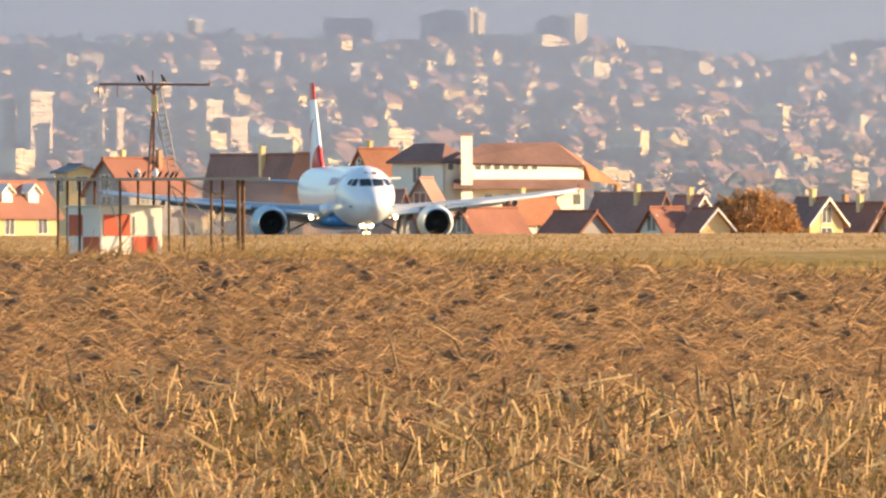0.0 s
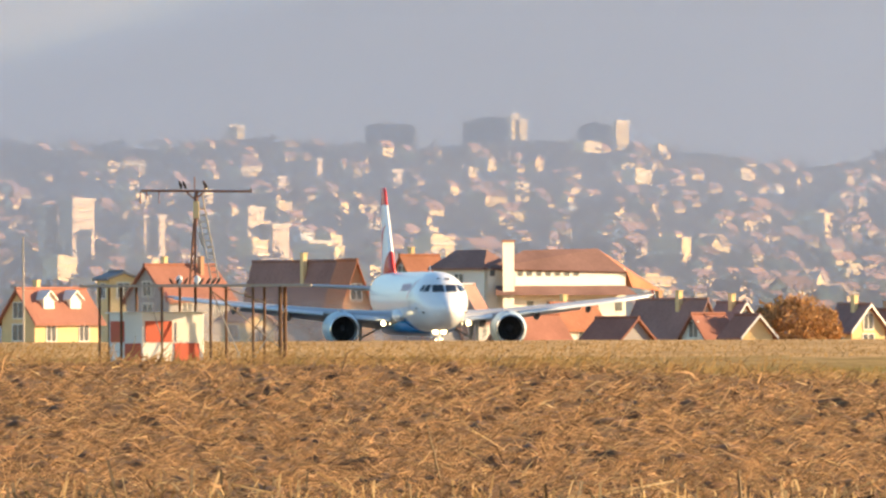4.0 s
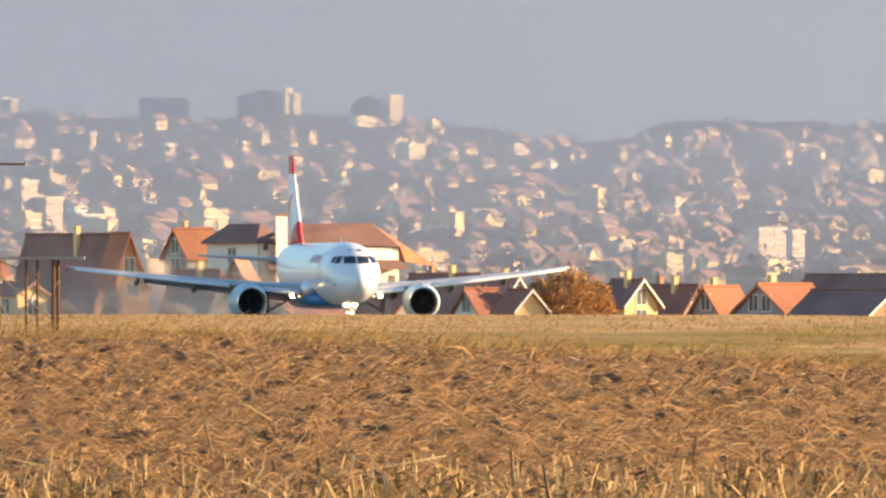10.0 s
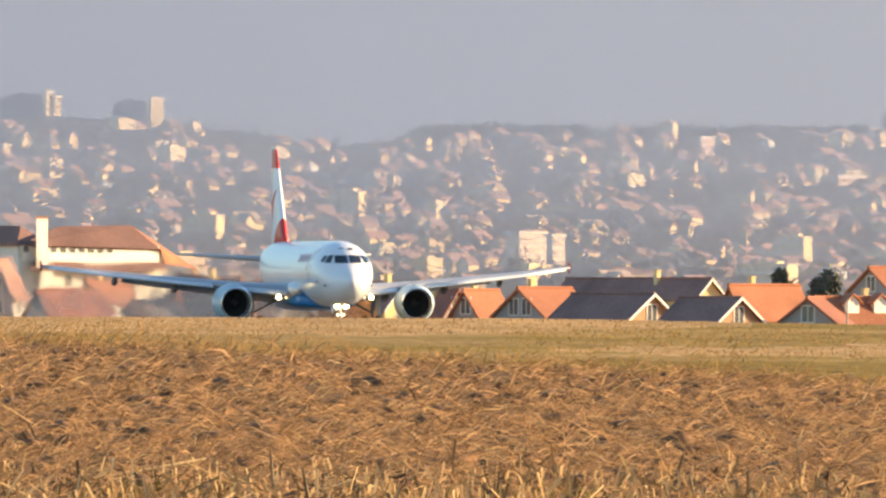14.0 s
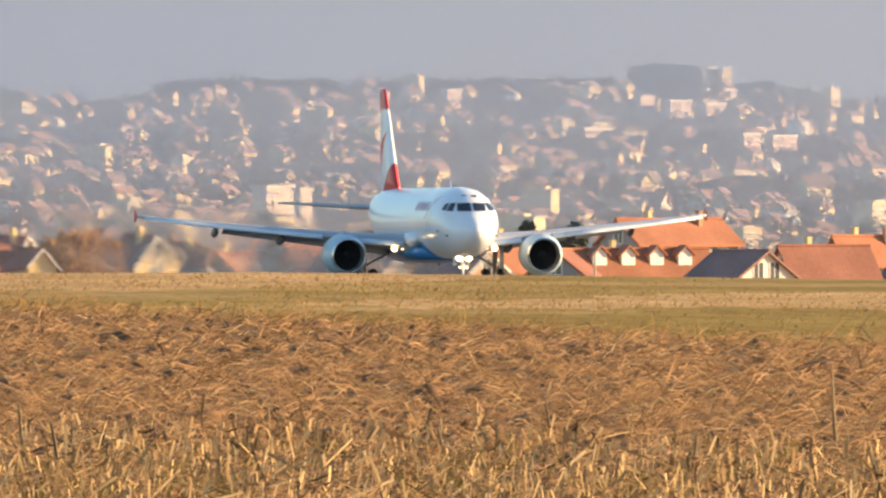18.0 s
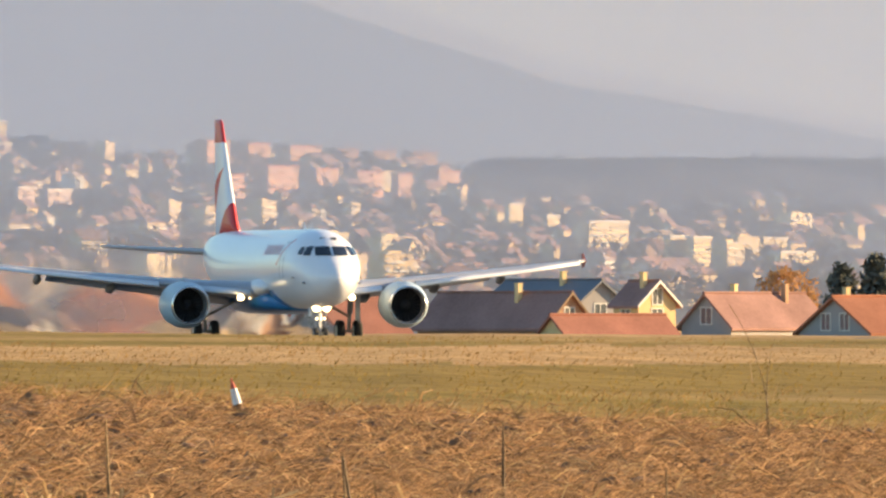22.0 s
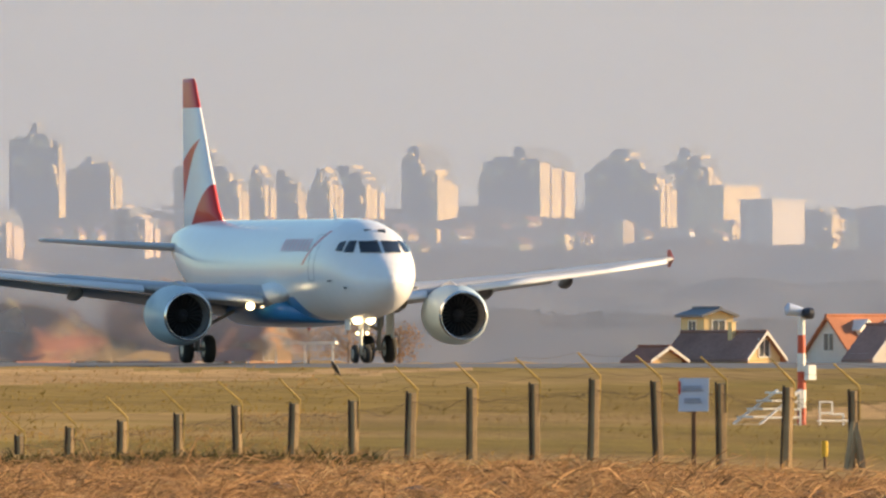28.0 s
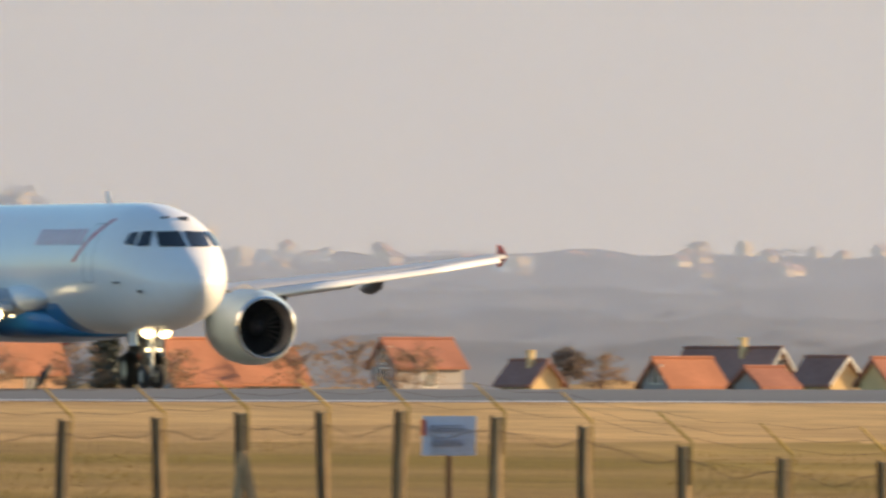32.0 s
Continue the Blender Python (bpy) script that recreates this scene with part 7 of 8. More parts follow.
def build_fence():
    fence = new("perimeter_fence")
    tops = []
    post_h = 1.75
    bm = bmesh.new()
    add_box(bm, (-0.04, -0.055, -post_h), (0.06, 0.055, 0), bevel=0.014)
    post_me = bpy.data.meshes.new("post")
    bm.to_mesh(post_me)
    bm.free()
    post_me.materials.append(M_POST)
    # dark strip added along each post's left edge for its shaded side
    bm = bmesh.new()
    add_box(bm, (-0.085, -0.03, -post_h), (-0.058, 0.02, 0.02))
    shade_me = bpy.data.meshes.new("steel_stake")
    bm.to_mesh(shade_me)
    bm.free()
    shade_me.materials.append(M_POST_SHADE)
    bm = bmesh.new()
    add_rod(bm, (0.075, 0, -0.42), (0.08, 0, 0.05), 0.015, n=6)
    add_rod(bm, (0.08, 0, 0.05), (-0.27, -0.1, 0.38), 0.013, n=6)
    add_rod(bm, (0.08, 0, 0.05), (-0.1, -0.05, 0.22), 0.018, n=6)
    arm_me = bpy.data.meshes.new("barbed_wire_arm")
    bm.to_mesh(arm_me)
    bm.free()
    arm_me.materials.append(M_YELLOW)
    # wire mesh panel: slack diamond wire, shared by all bays
    verts, faces = [], []

    def wire(a, b, w=0.0026):
        i = len(verts)
        a, b = Vector(a), Vector(b)
        n = Vector((0, 1, 0)).cross(b - a).normalized() * w
        verts.extend([tuple(a - n), tuple(a + n), tuple(b + n), tuple(b - n)])
        faces.append((i, i + 1, i + 2, i + 3))
    L, H = FENCE_STEP, 1.55
    n = 54
    for i in range(-24, n):
        x = i * L / n
        for sgn in (1, -1):
            x0, z0, x1, z1 = (x, 0.0, x + H, H) if sgn == 1 else (x + H, 0.0, x, H)
            # clip to the bay
            pts = []
            for xx, zz, ox, oz in ((x0, z0, x1, z1), (x1, z1, x0, z0)):
                if xx < 0:
                    t = (0 - xx) / (ox - xx)
                    xx, zz = 0, zz + (oz - zz) * t
                elif xx > L:
                    t = (L - xx) / (ox - xx)
                    xx, zz = L, zz + (oz - zz) * t
                pts.append((xx, 0, zz))
            if abs(pts[0][0] - pts[1][0]) > 0.02:
                wire(*pts)
    mesh_ob = soup("wire_mesh", verts, faces, M_RUST)
    mesh_me = mesh_ob.data
    bpy.data.objects.remove(mesh_ob)
    prev = None
    rng = random.Random(4)
    for u in POST_U:
        lo, hi = -200.0, 420.0
        for _ in range(40):
            mid = (lo + hi) / 2
            if fence_point(mid)[1] < u:
                lo = mid
            else:
                hi = mid
        q, u, r = fence_point(lo)
        v = lerp_table(FENCE_TOP, u)
        top = place(u, v, r)
        top.z += rng.uniform(-0.015, 0.015)
        lean = rng.uniform(-2.5, 2.5)
        yaw = -math.degrees(u / FOC)
        for nm, me in (("post", post_me), ("steel_stake", shade_me), ("barbed_wire_arm", arm_me)):
            o = new(nm, me)
            o.parent = fence
            o.matrix_local = pose(top.x, top.y, top.z, 0, lean, yaw + rng.uniform(-10, 10) + (38 if nm == "post" else 0))
        if prev is not None:
            a, b = prev, top
            o = new("wire_mesh", mesh_me)
            o.parent = fence
            dx = b - a
            turn = math.degrees(math.atan2(dx.y, dx.x))
            tilt = -math.degrees(math.atan2(dx.z, math.hypot(dx.x, dx.y)))
            o.matrix_local = pose(a.x, a.y, a.z - 1.70, 0, tilt, turn)
            o.scale = (dx.length / FENCE_STEP, 1, 1)
            bm = bmesh.new()
            # slack top strand and three barbed strands from arm to arm
            last = None
            for j in range(9):
                w = j / 8
                pt = a.lerp(b, w) + Vector((0, 0, -0.14 - 0.10 * math.sin(math.pi * w) * (1 + 0.5 * math.sin(u + j))))
                if last is not None:
                    add_rod(bm, last, pt, 0.004, n=4, caps=False)
                last = pt
            for dxx, dz in ((-0.27, 0.38), (-0.12, 0.24), (0.05, 0.1)):
                off = Vector((dxx, -0.05, dz))
                mid = (a + b) / 2 + off + Vector((0, 0, -0.05))
                add_rod(bm, a + off, mid, 0.002, n=3, caps=False)
                add_rod(bm, mid, b + off, 0.002, n=3, caps=False)
            part("strand", bm, M_RUST, fence, "rusty wire strands")
        tops.append((u, top))
        prev = top
    # raking struts at two posts
    for uu in (5894, 8729):
        u, top = min(tops, key=lambda t: abs(t[0] - uu))
        for sx in (-0.22, 0.2):
            bm = bmesh.new()
            a = top + Vector((0, -0.1, -0.45))
            add_rod(bm, a, top + Vector((sx, -0.5, -1.75)), 0.06, 0.075, n=5)
            part("strut", bm, M_POST, fence)
    tagged(fence, "old concrete-post wire fence with yellow barbed wire arms", "fence")
    return tops


fence_tops = build_fence()


def fence_arm_tip(uu):
    u, top = min(fence_tops, key=lambda t: abs(t[0] - uu))
    return top + Vector((-0.27, -0.1, 0.39))


perched(fence_arm_tip(5010), 0.26, 200)
perched(fence_arm_tip(8450), 0.36, 20)


def panel_sign(u0, u1, v0, v1, label, dark=False):
    uc = (u0 + u1) / 2
    u, top = min(fence_tops, key=lambda t: abs(t[0] - uc))
    r = math.hypot(top.x, top.y) - 1.0
    k = r / FOC
    p = place(uc, 0, r)
    z0, z1 = place(0, v1, r).z, place(0, v0, r).z
    sg = new("notice_board" if dark else "warning_sign")
    gz = ground_z(uc, r)
    sg.matrix_world = pose(p.x, p.y, gz, 0, 0, -math.degrees(uc / FOC) + (4 if dark else -6))
    w = (u1 - u0) * k
    bm = bmesh.new()
    nseg = 8
    rings = []
    for i in range(nseg + 1):
        x = -w / 2 + w * i / nseg
        bow = 0.03 * math.sin(math.pi * i / nseg)
        rings.append([Vector((x, -bow - 0.012, z0 - gz)), Vector((x, -bow + 0.0, z0 - gz)), Vector((x + 0.015, -bow, z1 - gz)), Vector((x + 0.015, -bow - 0.012, z1 - gz))])
    rings_mesh(bm, rings)
    bmesh.ops.recalc_face_normals(bm, faces=bm.faces)
    part("board", bm, M_BLACK if dark else M_SIGN_BLUE, sg)
    bm = bmesh.new()
    add_box(bm, (-0.03, 0.02, -0.2), (0.03, 0.07, z1 - gz - 0.05))
    part("stake", bm, M_RUST, sg)
    H = z1 - z0
    if dark:
        bm = bmesh.new()
        add_box(bm, (-w * 0.36, -0.05, z0 - gz + H * 0.48), (-w * 0.27, -0.03, z0 - gz + H * 0.62))
        part("pale_patch", bm, M_WEED, sg)
    else:
        for j, (za, zb, xa, xb) in enumerate(((0.60, 0.80, -0.36, 0.36), (0.24, 0.42, -0.3, 0.3))):
            for nb in range(3):
                bm = bmesh.new()
                zz = z0 - gz + H * (za + (zb - za) * nb / 3)
                add_box(bm, (w * xa, -0.055, zz), (w * xb * (1 - 0.1 * nb), -0.045, zz + H * 0.035))
                part("text_bar", bm, M_SIGN_TEXT, sg)
        bm = bmesh.new()
        add_box(bm, (-w * 0.5, -0.045, z0 - gz + H * 0.5), (-w * 0.42, -0.035, z0 - gz + H * 0.9))
        part("red_mark", bm, M_SIGN_RED, sg)
    tagged(sg, label, "sign")


M_SIGN_BLUE = mat("pale_blue_sign", (0.50, 0.58, 0.74), 0.5, vary=0.08, scale=2.0)
M_SIGN_TEXT = mat("sign_text_bars", (0.28, 0.33, 0.46), 0.6, vary=0.1)
panel_sign(5584, 5637, 32, 91, "pale blue warning sign with unreadable lines on the fence")
panel_sign(9081, 9176, 57, 127, "pale blue warning sign with unreadable lines on the fence")
panel_sign(7440, 7522, 41, 179, "warped black board on a stake before the fence", True)


def sensor_pole(u, v_top, v_base, r, flip, label):
    """Red and white pole with a sensor head, its ladder and pipe frame."""
    p = place(u, v_base, r)
    g = ground_z(u, r)
    k = r / FOC
    sp = new("sensor_pole")
    sp.matrix_world = pose(p.x, p.y, g, 0, 0, -math.degrees(u / FOC))
    z0 = p.z - g
    h = (v_base - v_top) * k
    for i in range(6):
        bm = bmesh.new()
        add_rod(bm, (0, 0, (z0 if i else -0.2) + (h * i / 6 if i else 0)), (0, 0, z0 + h * (i + 1) / 6), 0.105 - 0.004 * i, n=14)
        part("red_band" if i % 2 == (0 if not flip else 1) else "white_band", bm, M_SIGN_RED if i % 2 == (0 if not flip else 1) else M_SIGN_WHITE, sp)
    bm = bmesh.new()
    lathe(bm, ((-0.28, 0.05), (-0.22, 0.15), (0.05, 0.12), (0.16, 0.1)), pose(-0.12, 0, z0 + h + 0.14, 0, 10, 20), 14, True, True)
    part("sensor_head", bm, M_SIGN_BLUE if not flip else M_SIGN_WHITE, sp, "pale sensor head")
    bm = bmesh.new()
    lathe(bm, ((-0.12, 0.1), (0.0, 0.14), (0.12, 0.13)), pose(0.14, -0.05, z0 + h + 0.08, 0, 0, 30), 12, True, True)
    part("sensor_eye", bm, M_BLACK, sp, "black sensor opening")
    bm = bmesh.new()
    add_box(bm, (-0.02 if not flip else -0.26, -0.25, z0 + (h * 0.42 if not flip else -0.1)), (0.25, -0.1, z0 + (h * 0.56 if not flip else h * 0.36)), pose(0, 0, 0, 0, 0, 42), bevel=0.02)
    part("cabinet", bm, M_SIGN_WHITE, sp)
    tagged(sp, label, "sensor pole", "sensor poles")
    # the ladder
    ld = new("step_ladder")
    sx = -1 if not flip else 1
    ld.matrix_world = pose(p.x, p.y, g, 0, 0, 36 - math.degrees(u / FOC))
    w = 92 * k
    x0, x1 = sx * 20 * k, sx * (20 * k + w)
    for y in (-0.3, 0.3):
        bm = bmesh.new()
        off = sx * (0 if y < 0 else 0.35)
        add_rod(bm, (x1 + off, y, -0.02), (x0 + off * 0.6, y, z0 + h * 0.33), 0.035, n=6)
        part("rail", bm, M_SIGN_WHITE, ld)
    for i in range(5):
        wq = i / 4.5
        bm = bmesh.new()
        zx = z0 + h * 0.33 * wq + 0.02
        xx = x1 + (x0 - x1) * wq
        add_box(bm, (min(xx, xx + sx * 0.35) - 0.06, -0.32, zx), (max(xx, xx + sx * 0.35) + 0.06, 0.32, zx + 0.04))
        part("step", bm, M_SIGN_WHITE, ld)
        bm = bmesh.new()
        add_rod(bm, (xx, -0.3, zx), (x0, -0.3, zx), 0.03, n=6)
        part("brace", bm, M_SIGN_WHITE, ld)
    bm = bmesh.new()
    add_rod(bm, (x0, -0.3, -0.02), (x0, -0.3, z0 + h * 0.34), 0.035, n=6)
    part("upright", bm, M_SIGN_WHITE, ld)
    tagged(ld, "white steel step ladder beside the sensor pole", "ladder", "step ladders")
    fr = new("pipe_frame")
    fr.matrix_world = pose(p.x, p.y, g, 0, 0, 34 - math.degrees(u / FOC))
    a = -1.2 * sx
    for (xa, za, xb, zb) in ((24, 0.05, 88, 0.05), (28, 0.0, 28, 0.22), (28, 0.22, 50, 0.22), (50, 0.22, 50, 0.11), (50, 0.11, 70, 0.11), (70, 0.11, 70, 0.0), (28, 0.12, 50, 0.12)):
        bm = bmesh.new()
        add_rod(bm, (a * xa * k, -0.1, z0 + h * za - (0.05 if za == 0 else 0)), (a * xb * k, -0.1, z0 + h * zb - (0.05 if zb == 0 else 0)), 0.03, n=6)
        part("pipe", bm, M_SIGN_WHITE, fr)
    tagged(fr, "low white pipe frame beside the sensor pole", "frame", "pipe frames")


sensor_pole(5802, -76, 118, 690, False, "red and white banded pole with a grey sensor head")
sensor_pole(6402, -72, 118, 690, True, "white and red banded pole with a sensor head")


def marker_stake(u, v0, v1, r):
    p = place(u, v1, r)
    g = ground_z(u, r)
    s = new("marker_stake")
    s.matrix_world = pose(p.x, p.y, g)
    h = place(0, v0, r).z - g
    bm = bmesh.new()
    add_rod(bm, (0, 0, -0.1), (0, 0, h * 0.5), 0.02, n=6)
    part("rod", bm, M_RUST, s)
    bm = bmesh.new()
    add_rod(bm, (0, 0, h * 0.45), (0, 0, h), 0.045, n=8)
    part("yellow_sleeve", bm, M_YELLOW_BRIGHT, s)
    tagged(s, "thin stake with a bright yellow sleeve", "stake")


M_YELLOW_BRIGHT = mat("yellow_plastic", (0.8, 0.5, 0.03), 0.5, vary=0.1)
marker_stake(5843, 144, 219, 420)


def field_marker():
    u, r = 2124, 505.0
    p = on_ground(u, r)
    c = new("field_marker")
    zt = place(0, 68, r).z - p.z
    c.matrix_world = pose(p.x, p.y, p.z, 0, -14, 0)
    for i, (za, zb, ra, rb, m, nm) in enumerate(((-0.1, 0.28, 0.085, 0.08, M_RUST, "base"), (0.28, 0.72, 0.08, 0.06, M_SIGN_WHITE, "white_body"), (0.72, 1.0, 0.05, 0.012, M_SIGN_RED, "red_tip"))):
        bm = bmesh.new()
        add_rod(bm, (0, 0, zt * za), (0, 0, zt * zb), ra, rb, n=12)
        part(nm, bm, m, c)
    tagged(c, "small leaning red and white cone marker in the grass", "marker")


field_marker()


def runway_light(u, v):
    # on the near or far edge of the strip
    b = u / FOC
    k = math.sin(b + RUN_TURN)
    r = (RUN_A.dot(RUN_L) - 23.5) / max(k, 0.11)
    q = place(u, 0, r)
    s = (Vector((q.x, q.y, 0)) - RUN_A).dot(RUN_D)
    z = runway_z(s) - 0.50
    o = new("runway_edge_light")
    o.matrix_world = pose(q.x, q.y, z)
    bm = bmesh.new()
    add_rod(bm, (0, 0, -0.25), (0, 0, 0.2), 0.05, n=8)
    part("stem", bm, M_STEEL, o)
    bm = bmesh.new()
    lathe(bm, ((0.2, 0.04), (0.24, 0.045), (0.28, 0.025)), pose(0, 0, 0, 0, -90, 0), 10, True, True)
    part("lens", bm, M_EDGE_LAMP, o, "small lit lens")
    tagged(o, "small white runway edge light", "runway light", "runway edge lights")


M_EDGE_LAMP = glow("edge_lamp", (1.0, 0.97, 0.9), 5.0)
for lu in (3109, 3606, 3968, 4404, 5040, 6204, 7062, 8020):
    runway_light(lu, 10)


# ---- the ploughed field, its straw and stubble ----
BOTTOM_V = ((-1100, 480), (1500, 480), (2400, 400), (3000, 375), (3400, 305), (5200, 280), (6300, 255), (10000, 235))


class Field:
    """Turns (u, v) on the field into places on the ground."""

    def __init__(self):
        self.us = np.arange(-1200, 10300, 100)
        self.rs = np.geomspace(165, 1500, 260)
        self.tab = []
        for u in self.us:
            v = np.array([(EYE - ground_z(u, r)) / r * FOC for r in self.rs])
            k = int(np.argmin(v))
            self.tab.append((v[:k + 1][::-1], self.rs[:k + 1][::-1]))

    def at(self, u, v):
        out = np.empty((len(u), 3))
        rr = np.empty(len(u))
        idx = np.clip(((u + 1200) / 100).astype(int), 0, len(self.us) - 1)
        for i in range(len(self.us)):
            m = idx == i
            if m.any():
                rr[m] = np.interp(v[m], self.tab[i][0], self.tab[i][1])
        out[:, 0] = rr * np.sin(u / FOC)
        out[:, 1] = rr * np.cos(u / FOC)
        out[:, 2] = EYE - v / FOC * rr
        return out, rr


field = Field()


def edge_v(u):
    x, y = zip(*EDGE_V)
    return np.interp(u, x, y)


def bottom_v(u):
    x, y = zip(*BOTTOM_V)
    return np.interp(u, x, y)


def ribbons(name, base, along, width, bend, material, label, category, blunt=0.2):
    """Thin curved leaves: base points, a vector along each, its width, and a bend."""
    n = len(base)
    g = np.random.default_rng(n)
    turn = g.uniform(-0.5, 1.25, n)
    side = np.cross(along, np.stack([np.sin(turn), np.cos(turn), g.normal(0, 0.25, n)], 1))
    side /= np.maximum(np.linalg.norm(side, axis=1, keepdims=True), 1e-6)
    side *= width[:, None] / 2
    tip = base + along + bend * 0.5
    mid = base + along * 0.5 + bend
    v = np.stack([base - side, base + side, mid - side * 0.8, mid + side * 0.8, tip - side * blunt, tip + side * blunt], 1).reshape(-1, 3)
    k = np.arange(n)[:, None] * 6
    f = np.concatenate([k + np.array([[0, 1, 3, 2]]), k + np.array([[2, 3, 5, 4]])])
    ob = soup(name, v, f, material)
    tagged(ob, label, category, kind="stuff")
    return ob


def clumpy(u, v, g, freq, stretch):
    """Smooth random field between 0 and 1 over (u, v)."""
    out = np.zeros(len(u))
    for k in range(5):
        a, b, c = g.uniform(0.5, 1.6), g.uniform(0.5, 1.6), g.uniform(0, 6.28)
        out += np.sin(u * freq * a + c + 1.7 * np.sin(v * freq * stretch * b + c * 2)) * np.cos(v * freq * stretch * b + 2.1 * c)
    return 1 / (1 + np.exp(-out))


def build_field():
    g = np.random.default_rng(21)
    # clods: rough lumps in the plough ridges
    n = 15000
    u = g.uniform(-1050, 6400, n)
    w = g.uniform(0, 1, n) ** 0.9
    v = edge_v(u) + (bottom_v(u) - edge_v(u)) * w
    p, r = field.at(u, v)
    size = (g.gamma(2.2, 3.2, n) + 3.0) * r / FOC
    size = np.clip(size, 0.02, 0.22)
    # shape of one lump: an icosahedron knocked about
    t = (1 + 5 ** 0.5) / 2
    ico = np.array([(-1, t, 0), (1, t, 0), (-1, -t, 0), (1, -t, 0), (0, -1, t), (0, 1, t), (0, -1, -t), (0, 1, -t), (t, 0, -1), (t, 0, 1), (-t, 0, -1), (-t, 0, 1)]) / 1.9
    tri = np.array([(0, 11, 5), (0, 5, 1), (0, 1, 7), (0, 7, 10), (0, 10, 11), (1, 5, 9), (5, 11, 4), (11, 10, 2), (10, 7, 6), (7, 1, 8), (3, 9, 4), (3, 4, 2), (3, 2, 6), (3, 6, 8), (3, 8, 9), (4, 9, 5), (2, 4, 11), (6, 2, 10), (8, 6, 7), (9, 8, 1)])
    sc = np.stack([g.uniform(0.8, 1.7, n), g.uniform(0.8, 1.5, n), g.uniform(0.5, 1.0, n)], 1)
    verts = ico[None] * g.uniform(0.65, 1.3, (n, 12, 1)) * (sc * size[:, None])[:, None] + p[:, None]
    f = (np.arange(n)[:, None, None] * 12 + tri[None]).reshape(-1, 3)
    ob = soup("soil_clods", verts.reshape(-1, 3), f, M_CLOD)
    tagged(ob, "brown clods of turned earth in plough ridges", "soil", kind="stuff")
    # straw and maize leaves lying over the ridges
    n = 330000
    u = g.uniform(-1050, 6400, n)
    v = edge_v(u) - 2 + (bottom_v(u) - edge_v(u)) * g.uniform(0, 1, n) ** 0.95
    keep = clumpy(u, v, g, 0.034, 2.0) * 0.65 + clumpy(u, v, g, 0.075, 1.6) * 0.35 > g.uniform(0.27, 0.57, n)
    stand = np.interp(u, (-1050, 1300, 1800, 2400, 3300, 3310), (242, 256, 290, 325, 345, 999))
    keep &= (v < stand + g.normal(0, 10, n)) | (g.uniform(0, 1, n) < 0.4)
    u, v = u[keep], v[keep]
    n = len(u)
    p, r = field.at(u, v)
    px = r / FOC
    ln = np.clip(g.gamma(2.2, 11.0, n) + 8, 8, 110) * px * np.interp(v, (15, 60, 250), (0.45, 0.7, 1.0))
    ang = g.normal(0.25, 0.55, n) + np.where(g.uniform(0, 1, n) < 0.4, math.pi - 0.3, 0)
    along = np.stack([np.cos(ang) * ln, g.normal(0, 0.7, n) * ln, np.abs(np.sin(ang)) * ln * 0.6 + 0.005], 1)
    p[:, 2] += g.uniform(0, 9, n) * px
    wd = (g.gamma(2.0, 0.42, n) + 0.65) * px
    bend = np.stack([g.normal(0, 0.1, n) * ln, g.normal(0, 0.1, n) * ln, g.normal(0.13, 0.16, n) * ln], 1)
    ribbons("straw_litter", p, along, wd, bend, M_STRAW, "tangled dry maize leaves over the ploughed ridges", "straw")
    # bleached straws lying on top
    n = 16000
    u = g.uniform(-1050, 6400, n)
    v = edge_v(u) + (bottom_v(u) - edge_v(u)) * g.uniform(0, 1, n)
    p, r = field.at(u, v)
    px = r / FOC
    ln = (g.gamma(2.5, 9.0, n) + 8) * px * np.interp(v, (15, 60, 250), (0.5, 0.8, 1.1))
    ang = g.normal(0.3, 0.5, n) + np.where(g.uniform(0, 1, n) < 0.45, math.pi - 0.4, 0)
    along = np.stack([np.cos(ang) * ln, g.normal(0, 0.5, n) * ln, np.abs(np.sin(ang)) * ln * 0.7 + 0.005], 1)
    p[:, 2] += g.uniform(4, 13, n) * px
    bend = np.stack([0 * ln, 0 * ln, g.normal(0.08, 0.1, n) * ln], 1)
    ribbons("bleached_straw", p, along, g.uniform(1.0, 2.2, n) * px, bend, M_STALK, "pale bleached straws on top of the litter", "straw")
    # standing stubble close to the tripod
    n = 10500
    u = g.uniform(-1050, 3300, n)
    lo = np.interp(u, (-1050, 1300, 1800, 2400, 3300), (242, 256, 290, 325, 345))
    v = lo + (bottom_v(u) + 60 - lo) * g.uniform(0, 1, n) ** 0.8
    ok = v > lo + 12 * np.sin(u * 0.02) + g.normal(0, 8, n)
    u, v = u[ok], v[ok]
    n = len(u)
    p, r = field.at(u, v)
    px = r / FOC
    h = np.clip(g.gamma(4.0, 6.5, n) + 6, 8, 80) * px
    lean = g.normal(0.02, 0.26, n) + np.where(g.uniform(0, 1, n) < 0.14, g.normal(0, 1.5, n), 0)
    along = np.stack([lean * h, g.normal(0, 0.2, n) * h, h], 1)
    wd = g.uniform(2.5, 7.0, n) * px
    ribbons("stubble_stalks", p, along, wd, np.stack([g.normal(0, 0.04, n) * h, 0 * h, 0 * h], 1), M_STALK, "cut maize stalks standing in the field", "stubble", 0.8)
    # torn leaves on the stalks
    q = p + along * g.uniform(0.1, 0.9, (n, 1))
    ln = g.uniform(12, 40, n) * px
    a2 = g.uniform(-0.6, 1.3, n)
    sgn = np.where(g.uniform(0, 1, n) < 0.5, -1, 1)
    along2 = np.stack([sgn * np.cos(a2) * ln, g.normal(0, 0.4, n) * ln, np.sin(a2) * ln], 1)
